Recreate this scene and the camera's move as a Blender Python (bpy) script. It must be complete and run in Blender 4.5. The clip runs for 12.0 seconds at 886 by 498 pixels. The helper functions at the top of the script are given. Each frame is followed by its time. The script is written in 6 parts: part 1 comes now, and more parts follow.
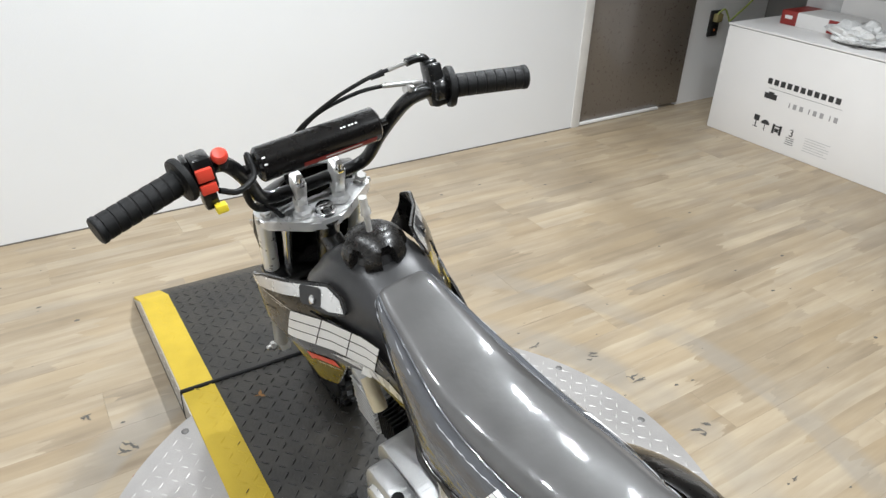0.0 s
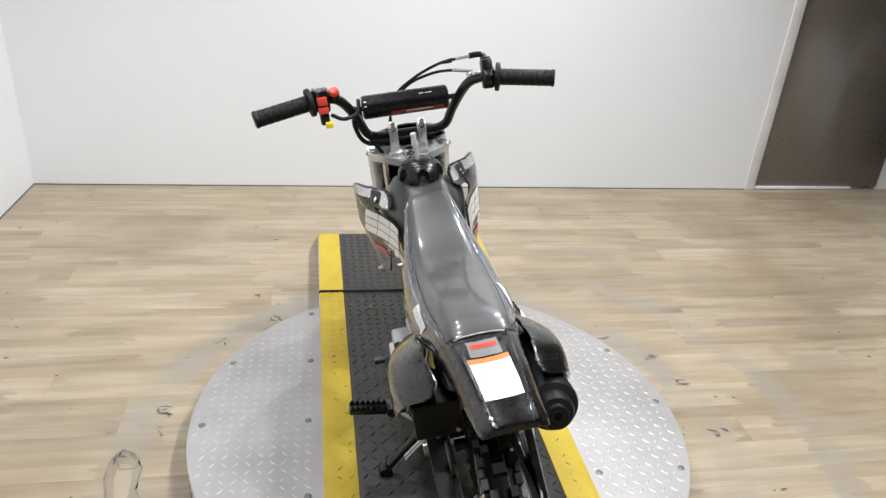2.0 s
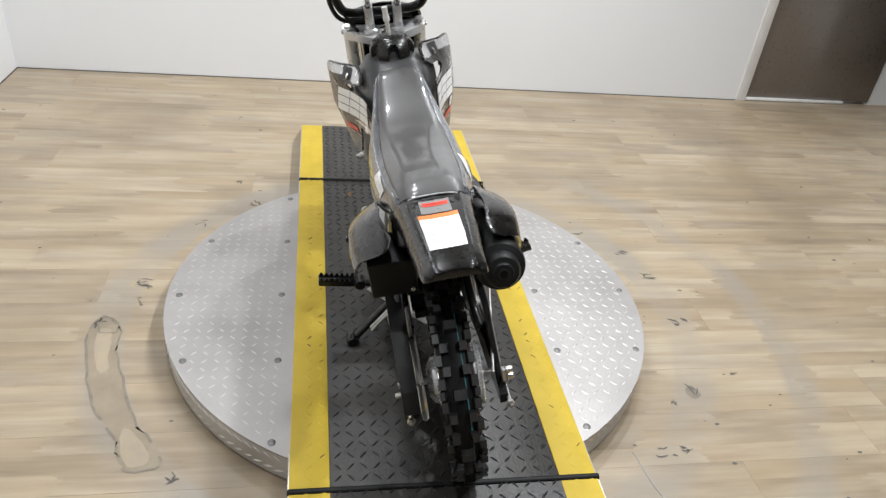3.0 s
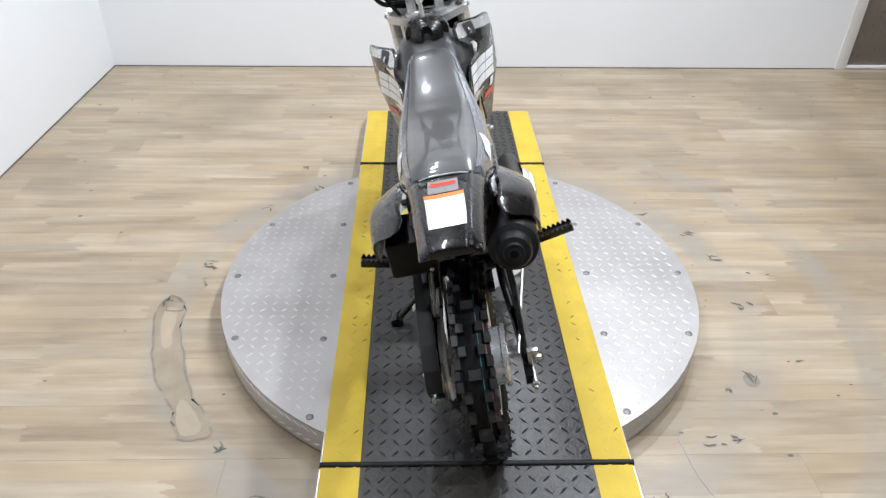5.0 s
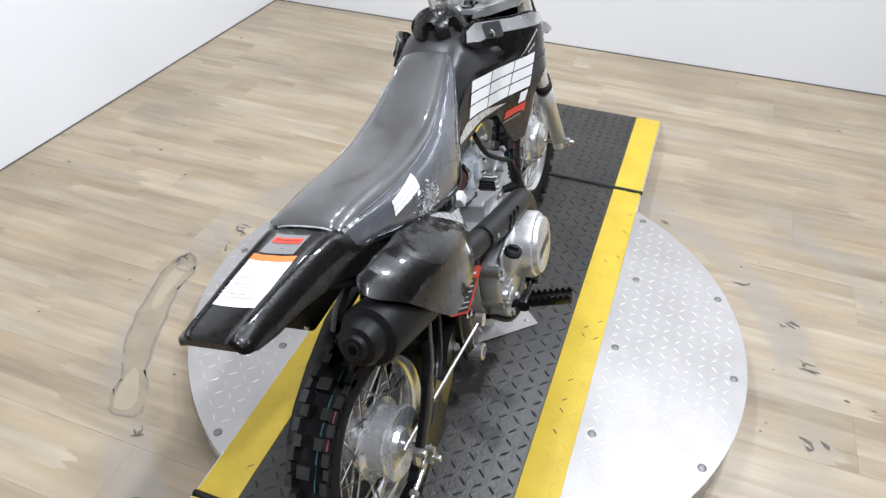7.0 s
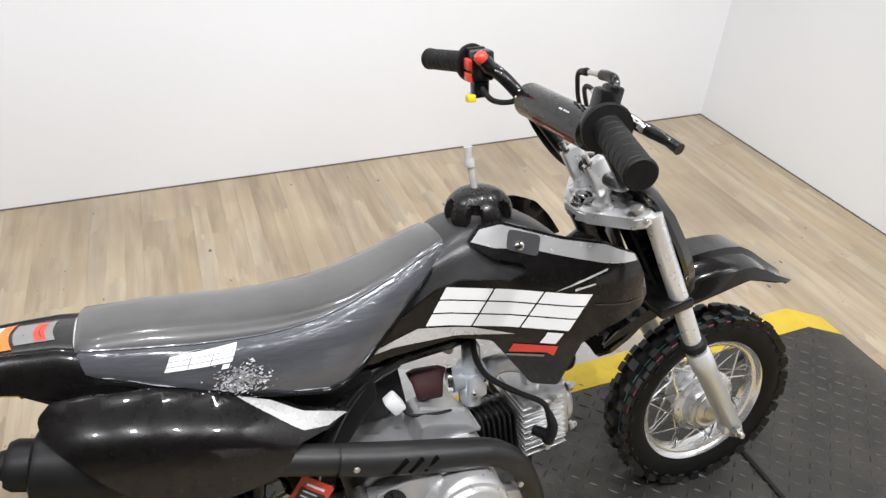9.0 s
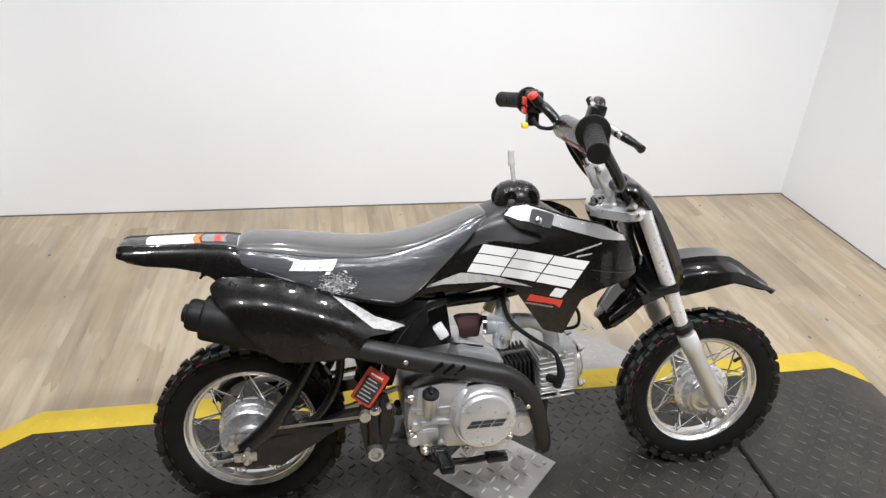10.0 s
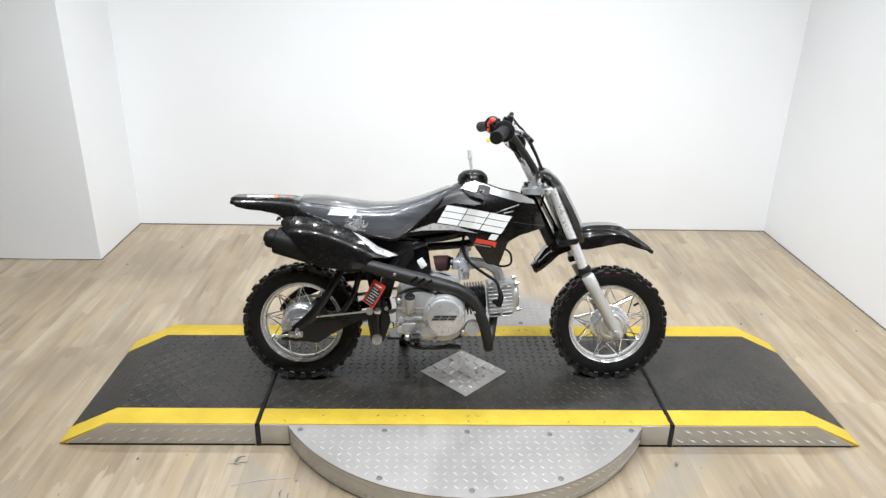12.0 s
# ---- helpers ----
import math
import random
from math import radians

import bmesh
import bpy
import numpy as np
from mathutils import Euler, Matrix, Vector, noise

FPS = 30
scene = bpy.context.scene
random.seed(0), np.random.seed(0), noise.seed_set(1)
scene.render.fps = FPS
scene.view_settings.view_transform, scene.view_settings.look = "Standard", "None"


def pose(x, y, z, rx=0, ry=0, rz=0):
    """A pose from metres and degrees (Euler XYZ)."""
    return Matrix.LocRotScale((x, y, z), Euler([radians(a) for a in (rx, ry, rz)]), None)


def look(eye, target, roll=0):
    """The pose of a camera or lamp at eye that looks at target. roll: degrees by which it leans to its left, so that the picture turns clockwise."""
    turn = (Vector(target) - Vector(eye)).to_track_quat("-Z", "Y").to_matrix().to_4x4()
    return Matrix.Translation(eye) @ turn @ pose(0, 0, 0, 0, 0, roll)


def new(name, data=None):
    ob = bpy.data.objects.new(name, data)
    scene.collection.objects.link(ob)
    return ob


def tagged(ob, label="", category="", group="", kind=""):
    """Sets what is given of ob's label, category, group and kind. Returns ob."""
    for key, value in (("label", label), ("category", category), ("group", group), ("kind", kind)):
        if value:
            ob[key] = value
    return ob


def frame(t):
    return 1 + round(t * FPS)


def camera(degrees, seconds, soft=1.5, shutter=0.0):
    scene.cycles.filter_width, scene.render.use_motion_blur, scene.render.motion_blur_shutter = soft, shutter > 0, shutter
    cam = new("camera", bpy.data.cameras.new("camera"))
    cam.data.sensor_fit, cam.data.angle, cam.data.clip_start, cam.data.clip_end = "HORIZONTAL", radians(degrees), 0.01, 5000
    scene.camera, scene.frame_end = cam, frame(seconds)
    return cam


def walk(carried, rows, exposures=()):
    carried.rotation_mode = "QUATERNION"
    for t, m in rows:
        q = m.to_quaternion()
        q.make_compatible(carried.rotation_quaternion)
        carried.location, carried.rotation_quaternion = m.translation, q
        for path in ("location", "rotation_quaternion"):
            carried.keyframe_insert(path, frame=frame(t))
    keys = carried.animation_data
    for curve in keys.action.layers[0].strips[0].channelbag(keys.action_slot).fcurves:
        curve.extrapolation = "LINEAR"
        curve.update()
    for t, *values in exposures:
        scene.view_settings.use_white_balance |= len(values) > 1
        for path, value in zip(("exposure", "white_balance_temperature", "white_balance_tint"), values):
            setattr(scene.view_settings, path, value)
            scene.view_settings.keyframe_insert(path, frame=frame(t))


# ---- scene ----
cam = camera(64.7, 12.0, soft=1.4)
PATH = [
    (0, (-0.782, 0.484, 1.236), (0.675, -0.456, 0.24), 2.0),
    (0.5, (-0.966, 0.42, 1.258), (0.651, -0.293, 0.321), 1.6),
    (1, (-1.135, 0.314, 1.269), (0.622, -0.06, 0.388), 2.9),
    (1.5, (-1.245, 0.29, 1.263), (0.55, -0.028, 0.44), 3.0),
    (2, (-1.409, 0.299, 1.253), (0.353, -0.04, 0.37), 4.4),
    (2.5, (-1.488, 0.278, 1.233), (0.22, -0.049, 0.245), 6.0),
    (3, (-1.497, 0.237, 1.2), (0.148, -0.105, 0.116), 6.7),
    (3.5, (-1.496, 0.228, 1.172), (0.075, -0.143, -0.009), 6.5),
    (3.7, (-1.498, 0.225, 1.161), (0.042, -0.166, -0.053), 6.9),
    (5.3, (-1.528, 0.017, 1.221), (0.141, 0.092, 0.12), 2.0),
    (5.5, (-1.542, -0.043, 1.229), (0.125, 0.105, 0.134), 3.3),
    (6, (-1.443, -0.162, 1.216), (0.153, 0.044, 0.029), 3.0),
    (6.5, (-1.277, -0.226, 1.221), (0.275, -0.004, -0.021), 6.8),
    (7, (-1.133, -0.34, 1.204), (0.333, 0.18, -0.053), 1.3),
    (7.2, (-1.059, -0.392, 1.223), (0.389, 0.165, -0.039), 5.3),
    (8.8, (-0.402, -0.649, 1.236), (0.426, 0.723, 0.04), 2.1),
    (9, (-0.352, -0.693, 1.265), (0.265, 0.815, 0.105), 2.9),
    (9.5, (-0.348, -0.895, 1.251), (0.02, 0.764, 0.198), 2.4),
    (10, (-0.359, -1.158, 1.315), (-0.036, 0.56, 0.344), 2.9),
    (10.5, (-0.265, -1.422, 1.329), (-0.075, 0.344, 0.409), 3.6),
    (11, (-0.229, -1.661, 1.347), (-0.103, 0.165, 0.54), 1.1),
    (11.5, (-0.223, -1.925, 1.359), (-0.113, -0.102, 0.543), 0.6),
    (12, (-0.135, -2.06, 1.373), (-0.08, -0.212, 0.609), 1.3),
]
EXPOSURES = [(0, 0.05, 6450, 10), (1.5, 0.0, 6450, 12), (2.5, -0.05, 6550, 12), (3.7, -0.1, 6550, 12), (5.5, 0.08, 6150, 13), (7, 0.03, 6150, 13), (9, 0.0, 6600, 14), (9.5, 0.0, 6600, 14), (10.5, 0.0, 6600, 13), (12, 0.15, 6450, 11)]

walk(cam, [(t, look(eye, target, roll)) for t, eye, target, roll in PATH], EXPOSURES)

# ---- light: rows of small ceiling spots over the show floor ----
world = bpy.data.worlds.new("room_air")
world.use_nodes = True
world.node_tree.nodes["Background"].inputs[0].default_value = (0.9, 0.93, 1.0, 1)
world.node_tree.nodes["Background"].inputs[1].default_value = 0.25
scene.world = world


def spot(x, y, z, tx, ty, watts, cone=130, soft=0.045, tint=(0.92, 0.966, 1.0)):
    lamp = bpy.data.lights.new("ceiling_spot", "SPOT")
    lamp.energy, lamp.spot_size, lamp.spot_blend = watts, radians(cone), 0.55
    lamp.shadow_soft_size, lamp.color = soft, tint
    ob = new("ceiling_spot", lamp)
    ob.matrix_world = look((x, y, z), (tx, ty, 0))
    return ob


for lx in (-1.35, -0.45, 0.45, 1.35):
    spot(lx, -0.85, 2.55, lx, -0.55, 105)
for lx in (-1.2, -0.4, 0.4, 1.2):
    spot(lx, 0.75, 2.55, lx, 0.70, 41)

# ---- materials ----


def mat(name, col, col2=None, rough=0.5, metal=0.0, scale=8.0, amount=0.5, bump=0.0, bump_scale=60.0,
        coat=0.0, rough_var=0.1, stretch=(1, 1, 1), coat_rough=0.05, random_tint=0.0, spec=0.5):
    m = bpy.data.materials.new(name)
    m.use_nodes = True
    nt = m.node_tree
    p = nt.nodes["Principled BSDF"]
    tc = nt.nodes.new("ShaderNodeTexCoord")
    mp = nt.nodes.new("ShaderNodeMapping")
    mp.inputs["Scale"].default_value = stretch
    nt.links.new(tc.outputs["Object"], mp.inputs["Vector"])
    big = nt.nodes.new("ShaderNodeTexNoise")
    big.inputs["Scale"].default_value, big.inputs["Detail"].default_value = scale, 6
    nt.links.new(mp.outputs[0], big.inputs["Vector"])
    fine = nt.nodes.new("ShaderNodeTexNoise")
    fine.inputs["Scale"].default_value, fine.inputs["Detail"].default_value = bump_scale, 4
    nt.links.new(mp.outputs[0], fine.inputs["Vector"])
    ramp = nt.nodes.new("ShaderNodeMapRange")
    ramp.inputs[1].default_value, ramp.inputs[2].default_value = 0.5 - 0.25, 0.5 + 0.25
    nt.links.new(big.outputs["Fac"], ramp.inputs[0])
    mix = nt.nodes.new("ShaderNodeMix")
    mix.data_type = "RGBA"
    col2 = col2 or tuple(c * (1 - 0.35 * amount) for c in col)
    mix.inputs[6].default_value, mix.inputs[7].default_value = (*col, 1), (*col2, 1)
    nt.links.new(ramp.outputs[0], mix.inputs[0])
    out = mix.outputs[2]
    if random_tint:
        info = nt.nodes.new("ShaderNodeObjectInfo")
        hsv = nt.nodes.new("ShaderNodeHueSaturation")
        rr = nt.nodes.new("ShaderNodeMapRange")
        rr.inputs[3].default_value, rr.inputs[4].default_value = 1 - random_tint, 1 + random_tint
        nt.links.new(info.outputs["Random"], rr.inputs[0])
        nt.links.new(rr.outputs[0], hsv.inputs["Value"])
        nt.links.new(out, hsv.inputs["Color"])
        out = hsv.outputs[0]
    nt.links.new(out, p.inputs["Base Color"])
    rv = nt.nodes.new("ShaderNodeMapRange")
    rv.inputs[3].default_value, rv.inputs[4].default_value = max(0.02, rough - rough_var), min(1, rough + rough_var)
    nt.links.new(fine.outputs["Fac"], rv.inputs[0])
    nt.links.new(rv.outputs[0], p.inputs["Roughness"])
    p.inputs["Metallic"].default_value = metal
    p.inputs["Specular IOR Level"].default_value = spec
    p.inputs["Coat Weight"].default_value, p.inputs["Coat Roughness"].default_value = coat, coat_rough
    if bump:
        b = nt.nodes.new("ShaderNodeBump")
        b.inputs["Strength"].default_value, b.inputs["Distance"].default_value = 1.0, bump
        nt.links.new(fine.outputs["Fac"], b.inputs["Height"])
        nt.links.new(b.outputs[0], p.inputs["Normal"])
        if coat:
            nt.links.new(b.outputs[0], p.inputs["Coat Normal"])
    return m


def plank_material():
    """Vinyl planks printed as narrow strips in cream, tan and grey, with fine grain along them and two dull worn rings round the turntable."""
    m = bpy.data.materials.new("vinyl_plank")
    m.use_nodes = True
    nt = m.node_tree
    p = nt.nodes["Principled BSDF"]
    L = nt.links.new

    def math_node(op, a, b=0.0, c=0.0):
        n = nt.nodes.new("ShaderNodeMath")
        n.operation = op
        for i, x in enumerate((a, b, c)):
            if isinstance(x, (int, float)):
                n.inputs[i].default_value = x
            else:
                L(x, n.inputs[i])
        return n.outputs[0]

    def ranged(x, a, b, c, d):
        n = nt.nodes.new("ShaderNodeMapRange")
        for i, val in enumerate((a, b, c, d)):
            n.inputs[i + 1].default_value = val
        L(x, n.inputs[0])
        return n.outputs[0]

    def noise_at(x, y, scale=1.0, detail=2.0, rough=0.5):
        v = nt.nodes.new("ShaderNodeCombineXYZ")
        L(x, v.inputs[0])
        L(y, v.inputs[1])
        n = nt.nodes.new("ShaderNodeTexNoise")
        n.inputs["Scale"].default_value, n.inputs["Detail"].default_value, n.inputs["Roughness"].default_value = scale, detail, rough
        L(v.outputs[0], n.inputs["Vector"])
        return n.outputs["Fac"]

    tc = nt.nodes.new("ShaderNodeTexCoord")
    sep = nt.nodes.new("ShaderNodeSeparateXYZ")
    L(tc.outputs["Object"], sep.inputs[0])
    info = nt.nodes.new("ShaderNodeObjectInfo").outputs["Random"]
    gx, gy = sep.outputs[0], sep.outputs[1]
    sway = noise_at(math_node("MULTIPLY", gx, 6.0), math_node("MULTIPLY_ADD", gy, 5.0, math_node("MULTIPLY", info, 71.0)))
    strip = math_node("FLOOR", math_node("DIVIDE", math_node("MULTIPLY_ADD", sway, 0.016, math_node("ADD", gx, 0.068)), 0.0507))
    seed = math_node("MULTIPLY_ADD", strip, 7.31, math_node("MULTIPLY", info, 97.0))

    def white(x, y):
        v = nt.nodes.new("ShaderNodeCombineXYZ")
        L(x, v.inputs[0])
        L(y, v.inputs[1])
        n = nt.nodes.new("ShaderNodeTexWhiteNoise")
        n.noise_dimensions = "2D"
        L(v.outputs[0], n.inputs["Vector"])
        return n.outputs["Value"]

    shift = white(seed, math_node("MULTIPLY", seed, 1.7))
    block = math_node("FLOOR", math_node("MULTIPLY_ADD", shift, 5.0, math_node("DIVIDE", math_node("MULTIPLY_ADD", noise_at(math_node("MULTIPLY", gx, 60.0), math_node("MULTIPLY", gy, 9.0)), 0.16, gy), 0.47)))
    tone = white(math_node("ADD", math_node("MULTIPLY", strip, 3.0), math_node("MULTIPLY", info, 411.0)), block)
    ys = math_node("MULTIPLY_ADD", info, 53.0, math_node("MULTIPLY_ADD", tone, 9.0, gy))
    wide = noise_at(math_node("MULTIPLY", gx, 26.0), math_node("MULTIPLY", ys, 2.4), 1.0, 4.0, 0.55)
    thin = noise_at(math_node("MULTIPLY", gx, 150.0), math_node("MULTIPLY", ys, 7.0), 1.0, 5.0, 0.7)
    hue = noise_at(math_node("MULTIPLY_ADD", gx, 6.0, math_node("MULTIPLY", tone, 3.0)), math_node("MULTIPLY", ys, 1.5), 1.0, 3.0)
    mixv = math_node("ADD", math_node("MULTIPLY_ADD", tone, 0.13, 0.165), math_node("ADD", math_node("MULTIPLY", wide, 0.56), math_node("MULTIPLY_ADD", thin, 0.14, math_node("MULTIPLY_ADD", info, 0.08, -0.075))))
    r = nt.nodes.new("ShaderNodeValToRGB")
    e = r.color_ramp.elements
    e[0].position, e[0].color = 0.26, (0.156, 0.117, 0.075, 1)
    e[1].position, e[1].color = 0.76, (0.478, 0.403, 0.295, 1)
    for pos, c in ((0.40, (0.243, 0.189, 0.127, 1)), (0.50, (0.314, 0.250, 0.172, 1)), (0.61, (0.393, 0.321, 0.228, 1))):
        el = e.new(pos)
        el.color = c
    L(mixv, r.inputs[0])

    def blend(fac, a, colour):
        n = nt.nodes.new("ShaderNodeMix")
        n.data_type = "RGBA"
        L(fac, n.inputs[0])
        L(a, n.inputs[6])
        n.inputs[7].default_value = colour
        return n.outputs[2]

    tan = blend(ranged(hue, 0.46, 0.66, 0.0, 0.55), r.outputs[0], (0.367, 0.277, 0.169, 1))
    grey = blend(ranged(hue, 0.44, 0.30, 0.0, 0.34), tan, (0.272, 0.245, 0.205, 1))
    pos = nt.nodes.new("ShaderNodeNewGeometry").outputs["Position"]
    flat = nt.nodes.new("ShaderNodeVectorMath")
    flat.operation = "MULTIPLY"
    flat.inputs[1].default_value = (1, 1, 0)
    L(pos, flat.inputs[0])
    ln = nt.nodes.new("ShaderNodeVectorMath")
    ln.operation = "LENGTH"
    L(flat.outputs[0], ln.inputs[0])
    rad = ln.outputs["Value"]
    inner_ring = math_node("MULTIPLY", ranged(rad, 0.712, 0.730, 0.0, 1.0), ranged(rad, 0.795, 0.840, 1.0, 0.0))
    across = nt.nodes.new("ShaderNodeSeparateXYZ")
    L(pos, across.inputs[0])
    outer_ring = math_node("MULTIPLY", math_node("MULTIPLY", ranged(rad, 1.000, 1.020, 0.0, 0.9), ranged(rad, 1.075, 1.110, 1.0, 0.0)), ranged(across.outputs[1], -0.45, -0.85, 0.0, 1.0))
    dull = nt.nodes.new("ShaderNodeTexNoise")
    dull.inputs["Scale"].default_value, dull.inputs["Detail"].default_value = 3.5, 5
    L(pos, dull.inputs["Vector"])
    worn = math_node("MULTIPLY", math_node("ADD", inner_ring, outer_ring), ranged(dull.outputs["Fac"], 0.36, 0.60, 0.08, 0.72))
    broad = nt.nodes.new("ShaderNodeTexNoise")
    broad.inputs["Scale"].default_value, broad.inputs["Detail"].default_value = 1.7, 6
    L(pos, broad.inputs["Vector"])
    dirt = blend(ranged(broad.outputs["Fac"], 0.47, 0.66, 0.0, 0.52), grey, (0.211, 0.166, 0.115, 1))
    out = blend(worn, dirt, (0.282, 0.253, 0.213, 1))
    L(out, p.inputs["Base Color"])
    L(ranged(thin, 0.0, 1.0, 0.30, 0.50), p.inputs["Roughness"])
    b = nt.nodes.new("ShaderNodeBump")
    b.inputs["Strength"].default_value, b.inputs["Distance"].default_value = 0.4, 0.0005
    L(thin, b.inputs["Height"])
    L(b.outputs[0], p.inputs["Normal"])
    return m


M_PLANK = plank_material()
M_WALL = mat("white_wall_panel", (0.79, 0.795, 0.80), (0.755, 0.758, 0.76), rough=0.42, scale=1.5, bump=0.0004, bump_scale=220)
# out-of-view ceiling: tone chosen to limit bounce and reflections
M_CEIL = mat("dimmed_ceiling", (0.34, 0.335, 0.33), (0.30, 0.295, 0.29), rough=0.8, scale=3)
# far walls: tone set dark so that black gloss reflects little light
M_FAR = mat("darkened_far_wall", (0.17, 0.167, 0.163), (0.14, 0.137, 0.133), rough=0.7, scale=3)
M_JAMB = mat("white_trim", (0.82, 0.81, 0.79), rough=0.4, bump=0.0002)
M_DOOR = mat("brown_laminate", (0.150, 0.126, 0.106), (0.125, 0.105, 0.088), rough=0.3, scale=3, coat=1.0, coat_rough=0.12)
M_JOINT = mat("plank_joint", (0.20, 0.17, 0.125), rough=0.7)
# dark tone of the shade line at the foot of the walls
M_BASE = mat("wall_foot_shade", (0.15, 0.135, 0.115), (0.09, 0.08, 0.07), rough=0.8, scale=9)
# near-black for solid strips that stand in for shade in gaps
M_GAP = mat("gap_shade", (0.02, 0.019, 0.018), rough=0.8)
M_DECK = mat("black_tread_plate", (0.013, 0.0124, 0.0115), (0.040, 0.0355, 0.0290), rough=0.40, scale=11, bump=0.0009, bump_scale=150, rough_var=0.18, spec=0.42)
M_YEL = mat("yellow_safety_paint", (0.62, 0.445, 0.045), (0.51, 0.36, 0.034), rough=0.55, scale=14, bump=0.0005, bump_scale=240, spec=0.28)
M_ALU = mat("aluminium_tread_plate", (0.45, 0.43, 0.415), (0.35, 0.334, 0.32), rough=0.54, metal=0.72, scale=6, bump=0.0003, bump_scale=300, rough_var=0.14)
M_ALUEDGE = mat("aluminium_skirt", (0.60, 0.59, 0.57), (0.50, 0.49, 0.47), rough=0.36, metal=0.6, scale=12, bump=0.0003)
M_RUB = mat("black_rubber", (0.007, 0.007, 0.0075), (0.012, 0.012, 0.0115), rough=0.55, spec=0.25, scale=20, bump=0.0004, bump_scale=400)
M_KNOB = mat("tread_rubber", (0.007, 0.007, 0.007), (0.012, 0.0118, 0.0115), rough=0.42, spec=0.3, scale=40, bump=0.0003, bump_scale=500)
# paler copy of the tread rubber: lamp sheen put into the colour
M_LITTOP = mat("lit_block_tops", (0.034, 0.0335, 0.033), (0.018, 0.0177, 0.0175), rough=0.45, spec=0.45, scale=45, bump=0.0003, bump_scale=500)
M_CARB = mat("zinc_casting", (0.62, 0.65, 0.68), (0.50, 0.53, 0.56), rough=0.34, metal=0.5, scale=30, bump=0.0002)
M_DECKTOP = mat("worn_tread_tops", (0.032, 0.031, 0.030), (0.016, 0.0156, 0.015), rough=0.42, spec=0.36, scale=13, bump=0.0003, bump_scale=300)
M_GRIP = mat("grip_rubber", (0.0035, 0.0035, 0.0036), (0.006, 0.006, 0.006), rough=0.5, spec=0.25, scale=40, bump=0.0008, bump_scale=700)
# deepest black, for the shade inside slots and the pipe mouth
M_PIT = mat("slot_shade_black", (0.0015, 0.0015, 0.0015), rough=0.9, spec=0.1, scale=20)
M_TYRE = mat("tyre_rubber", (0.004, 0.004, 0.0043), (0.008, 0.0078, 0.0077), rough=0.52, spec=0.2, scale=26, bump=0.0003, bump_scale=500, rough_var=0.15)
M_BLACK = mat("satin_black_paint", (0.004, 0.004, 0.0044), (0.007, 0.007, 0.007), rough=0.30, spec=0.22, scale=20, bump=0.0001, bump_scale=300, coat=0.6, coat_rough=0.10)
M_MATTE = mat("heat_black_paint", (0.006, 0.006, 0.0063), (0.010, 0.0098, 0.0095), rough=0.48, spec=0.2, scale=25, bump=0.0001, bump_scale=500)
M_GLOSS = mat("gloss_black_plastic", (0.0036, 0.0033, 0.0032), (0.006, 0.0053, 0.005), rough=0.28, spec=0.18, scale=10, coat=0.75, coat_rough=0.04, bump=0.00002, bump_scale=60, rough_var=0.08)
M_MIRR = mat("high_gloss_black_plastic", (0.0042, 0.0038, 0.0038), (0.007, 0.006, 0.0055), rough=0.25, spec=0.15, scale=10, coat=1.0, coat_rough=0.06, bump=0.00006, bump_scale=120, rough_var=0.06)
M_TANK = mat("grey_tank_plastic", (0.026, 0.026, 0.027), (0.036, 0.035, 0.035), rough=0.36, spec=0.4, scale=16, bump=0.0003, bump_scale=350, coat=0.1, coat_rough=0.2)
M_CAP = mat("cap_plastic", (0.0085, 0.0076, 0.0070), (0.013, 0.012, 0.011), rough=0.28, spec=0.42, scale=30, bump=0.00008, bump_scale=200)
M_SEAT = mat("seat_vinyl_grey", (0.100, 0.097, 0.095), (0.042, 0.0405, 0.0395), rough=0.40, scale=6, bump=0.0014, bump_scale=13, coat=0.85, coat_rough=0.085, rough_var=0.14, spec=0.4)
# pale grey mottling puts the film's glare into the black side's colour
M_SEATSIDE = mat("seat_vinyl_film_glare", (0.032, 0.034, 0.039), (0.115, 0.119, 0.130), rough=0.22, scale=9, bump=0.006, bump_scale=20, coat=1.0, coat_rough=0.05, stretch=(0.45, 1, 1.5))
M_CHROME = mat("chrome", (0.72, 0.72, 0.72), rough=0.14, metal=1.0, scale=20, rough_var=0.08, amount=0.2)
M_STEEL = mat("zinc_steel", (0.62, 0.61, 0.59), rough=0.3, metal=0.9, scale=30, bump=0.0002)
M_SILVER = mat("silver_paint", (0.60, 0.597, 0.585), (0.54, 0.537, 0.525), rough=0.38, metal=0.3, scale=20, bump=0.0001, coat=0.3)
M_CAST = mat("cast_aluminium", (0.60, 0.60, 0.60), (0.46, 0.46, 0.46), rough=0.36, metal=0.72, scale=24, bump=0.0005, bump_scale=420)
M_BRIGHT = mat("polished_aluminium", (0.70, 0.685, 0.665), (0.60, 0.585, 0.565), rough=0.36, metal=0.7, scale=18, bump=0.0002)
M_POLISH = mat("polished_casting", (0.80, 0.797, 0.79), (0.74, 0.737, 0.73), rough=0.30, metal=0.55, scale=18)
M_FILM = mat("torn_film", (0.66, 0.66, 0.67), (0.22, 0.22, 0.225), rough=0.25, scale=60, coat=0.6)
M_HUB = mat("machined_hub", (0.74, 0.74, 0.745), (0.66, 0.66, 0.665), rough=0.27, metal=0.7, scale=5, rough_var=0.05)
# pale colour carries the highlights on the clear film's creases
M_GLINT = mat("film_crease_glint", (0.50, 0.51, 0.53), (0.30, 0.31, 0.33), rough=0.18, scale=80, coat=1.0, coat_rough=0.04)
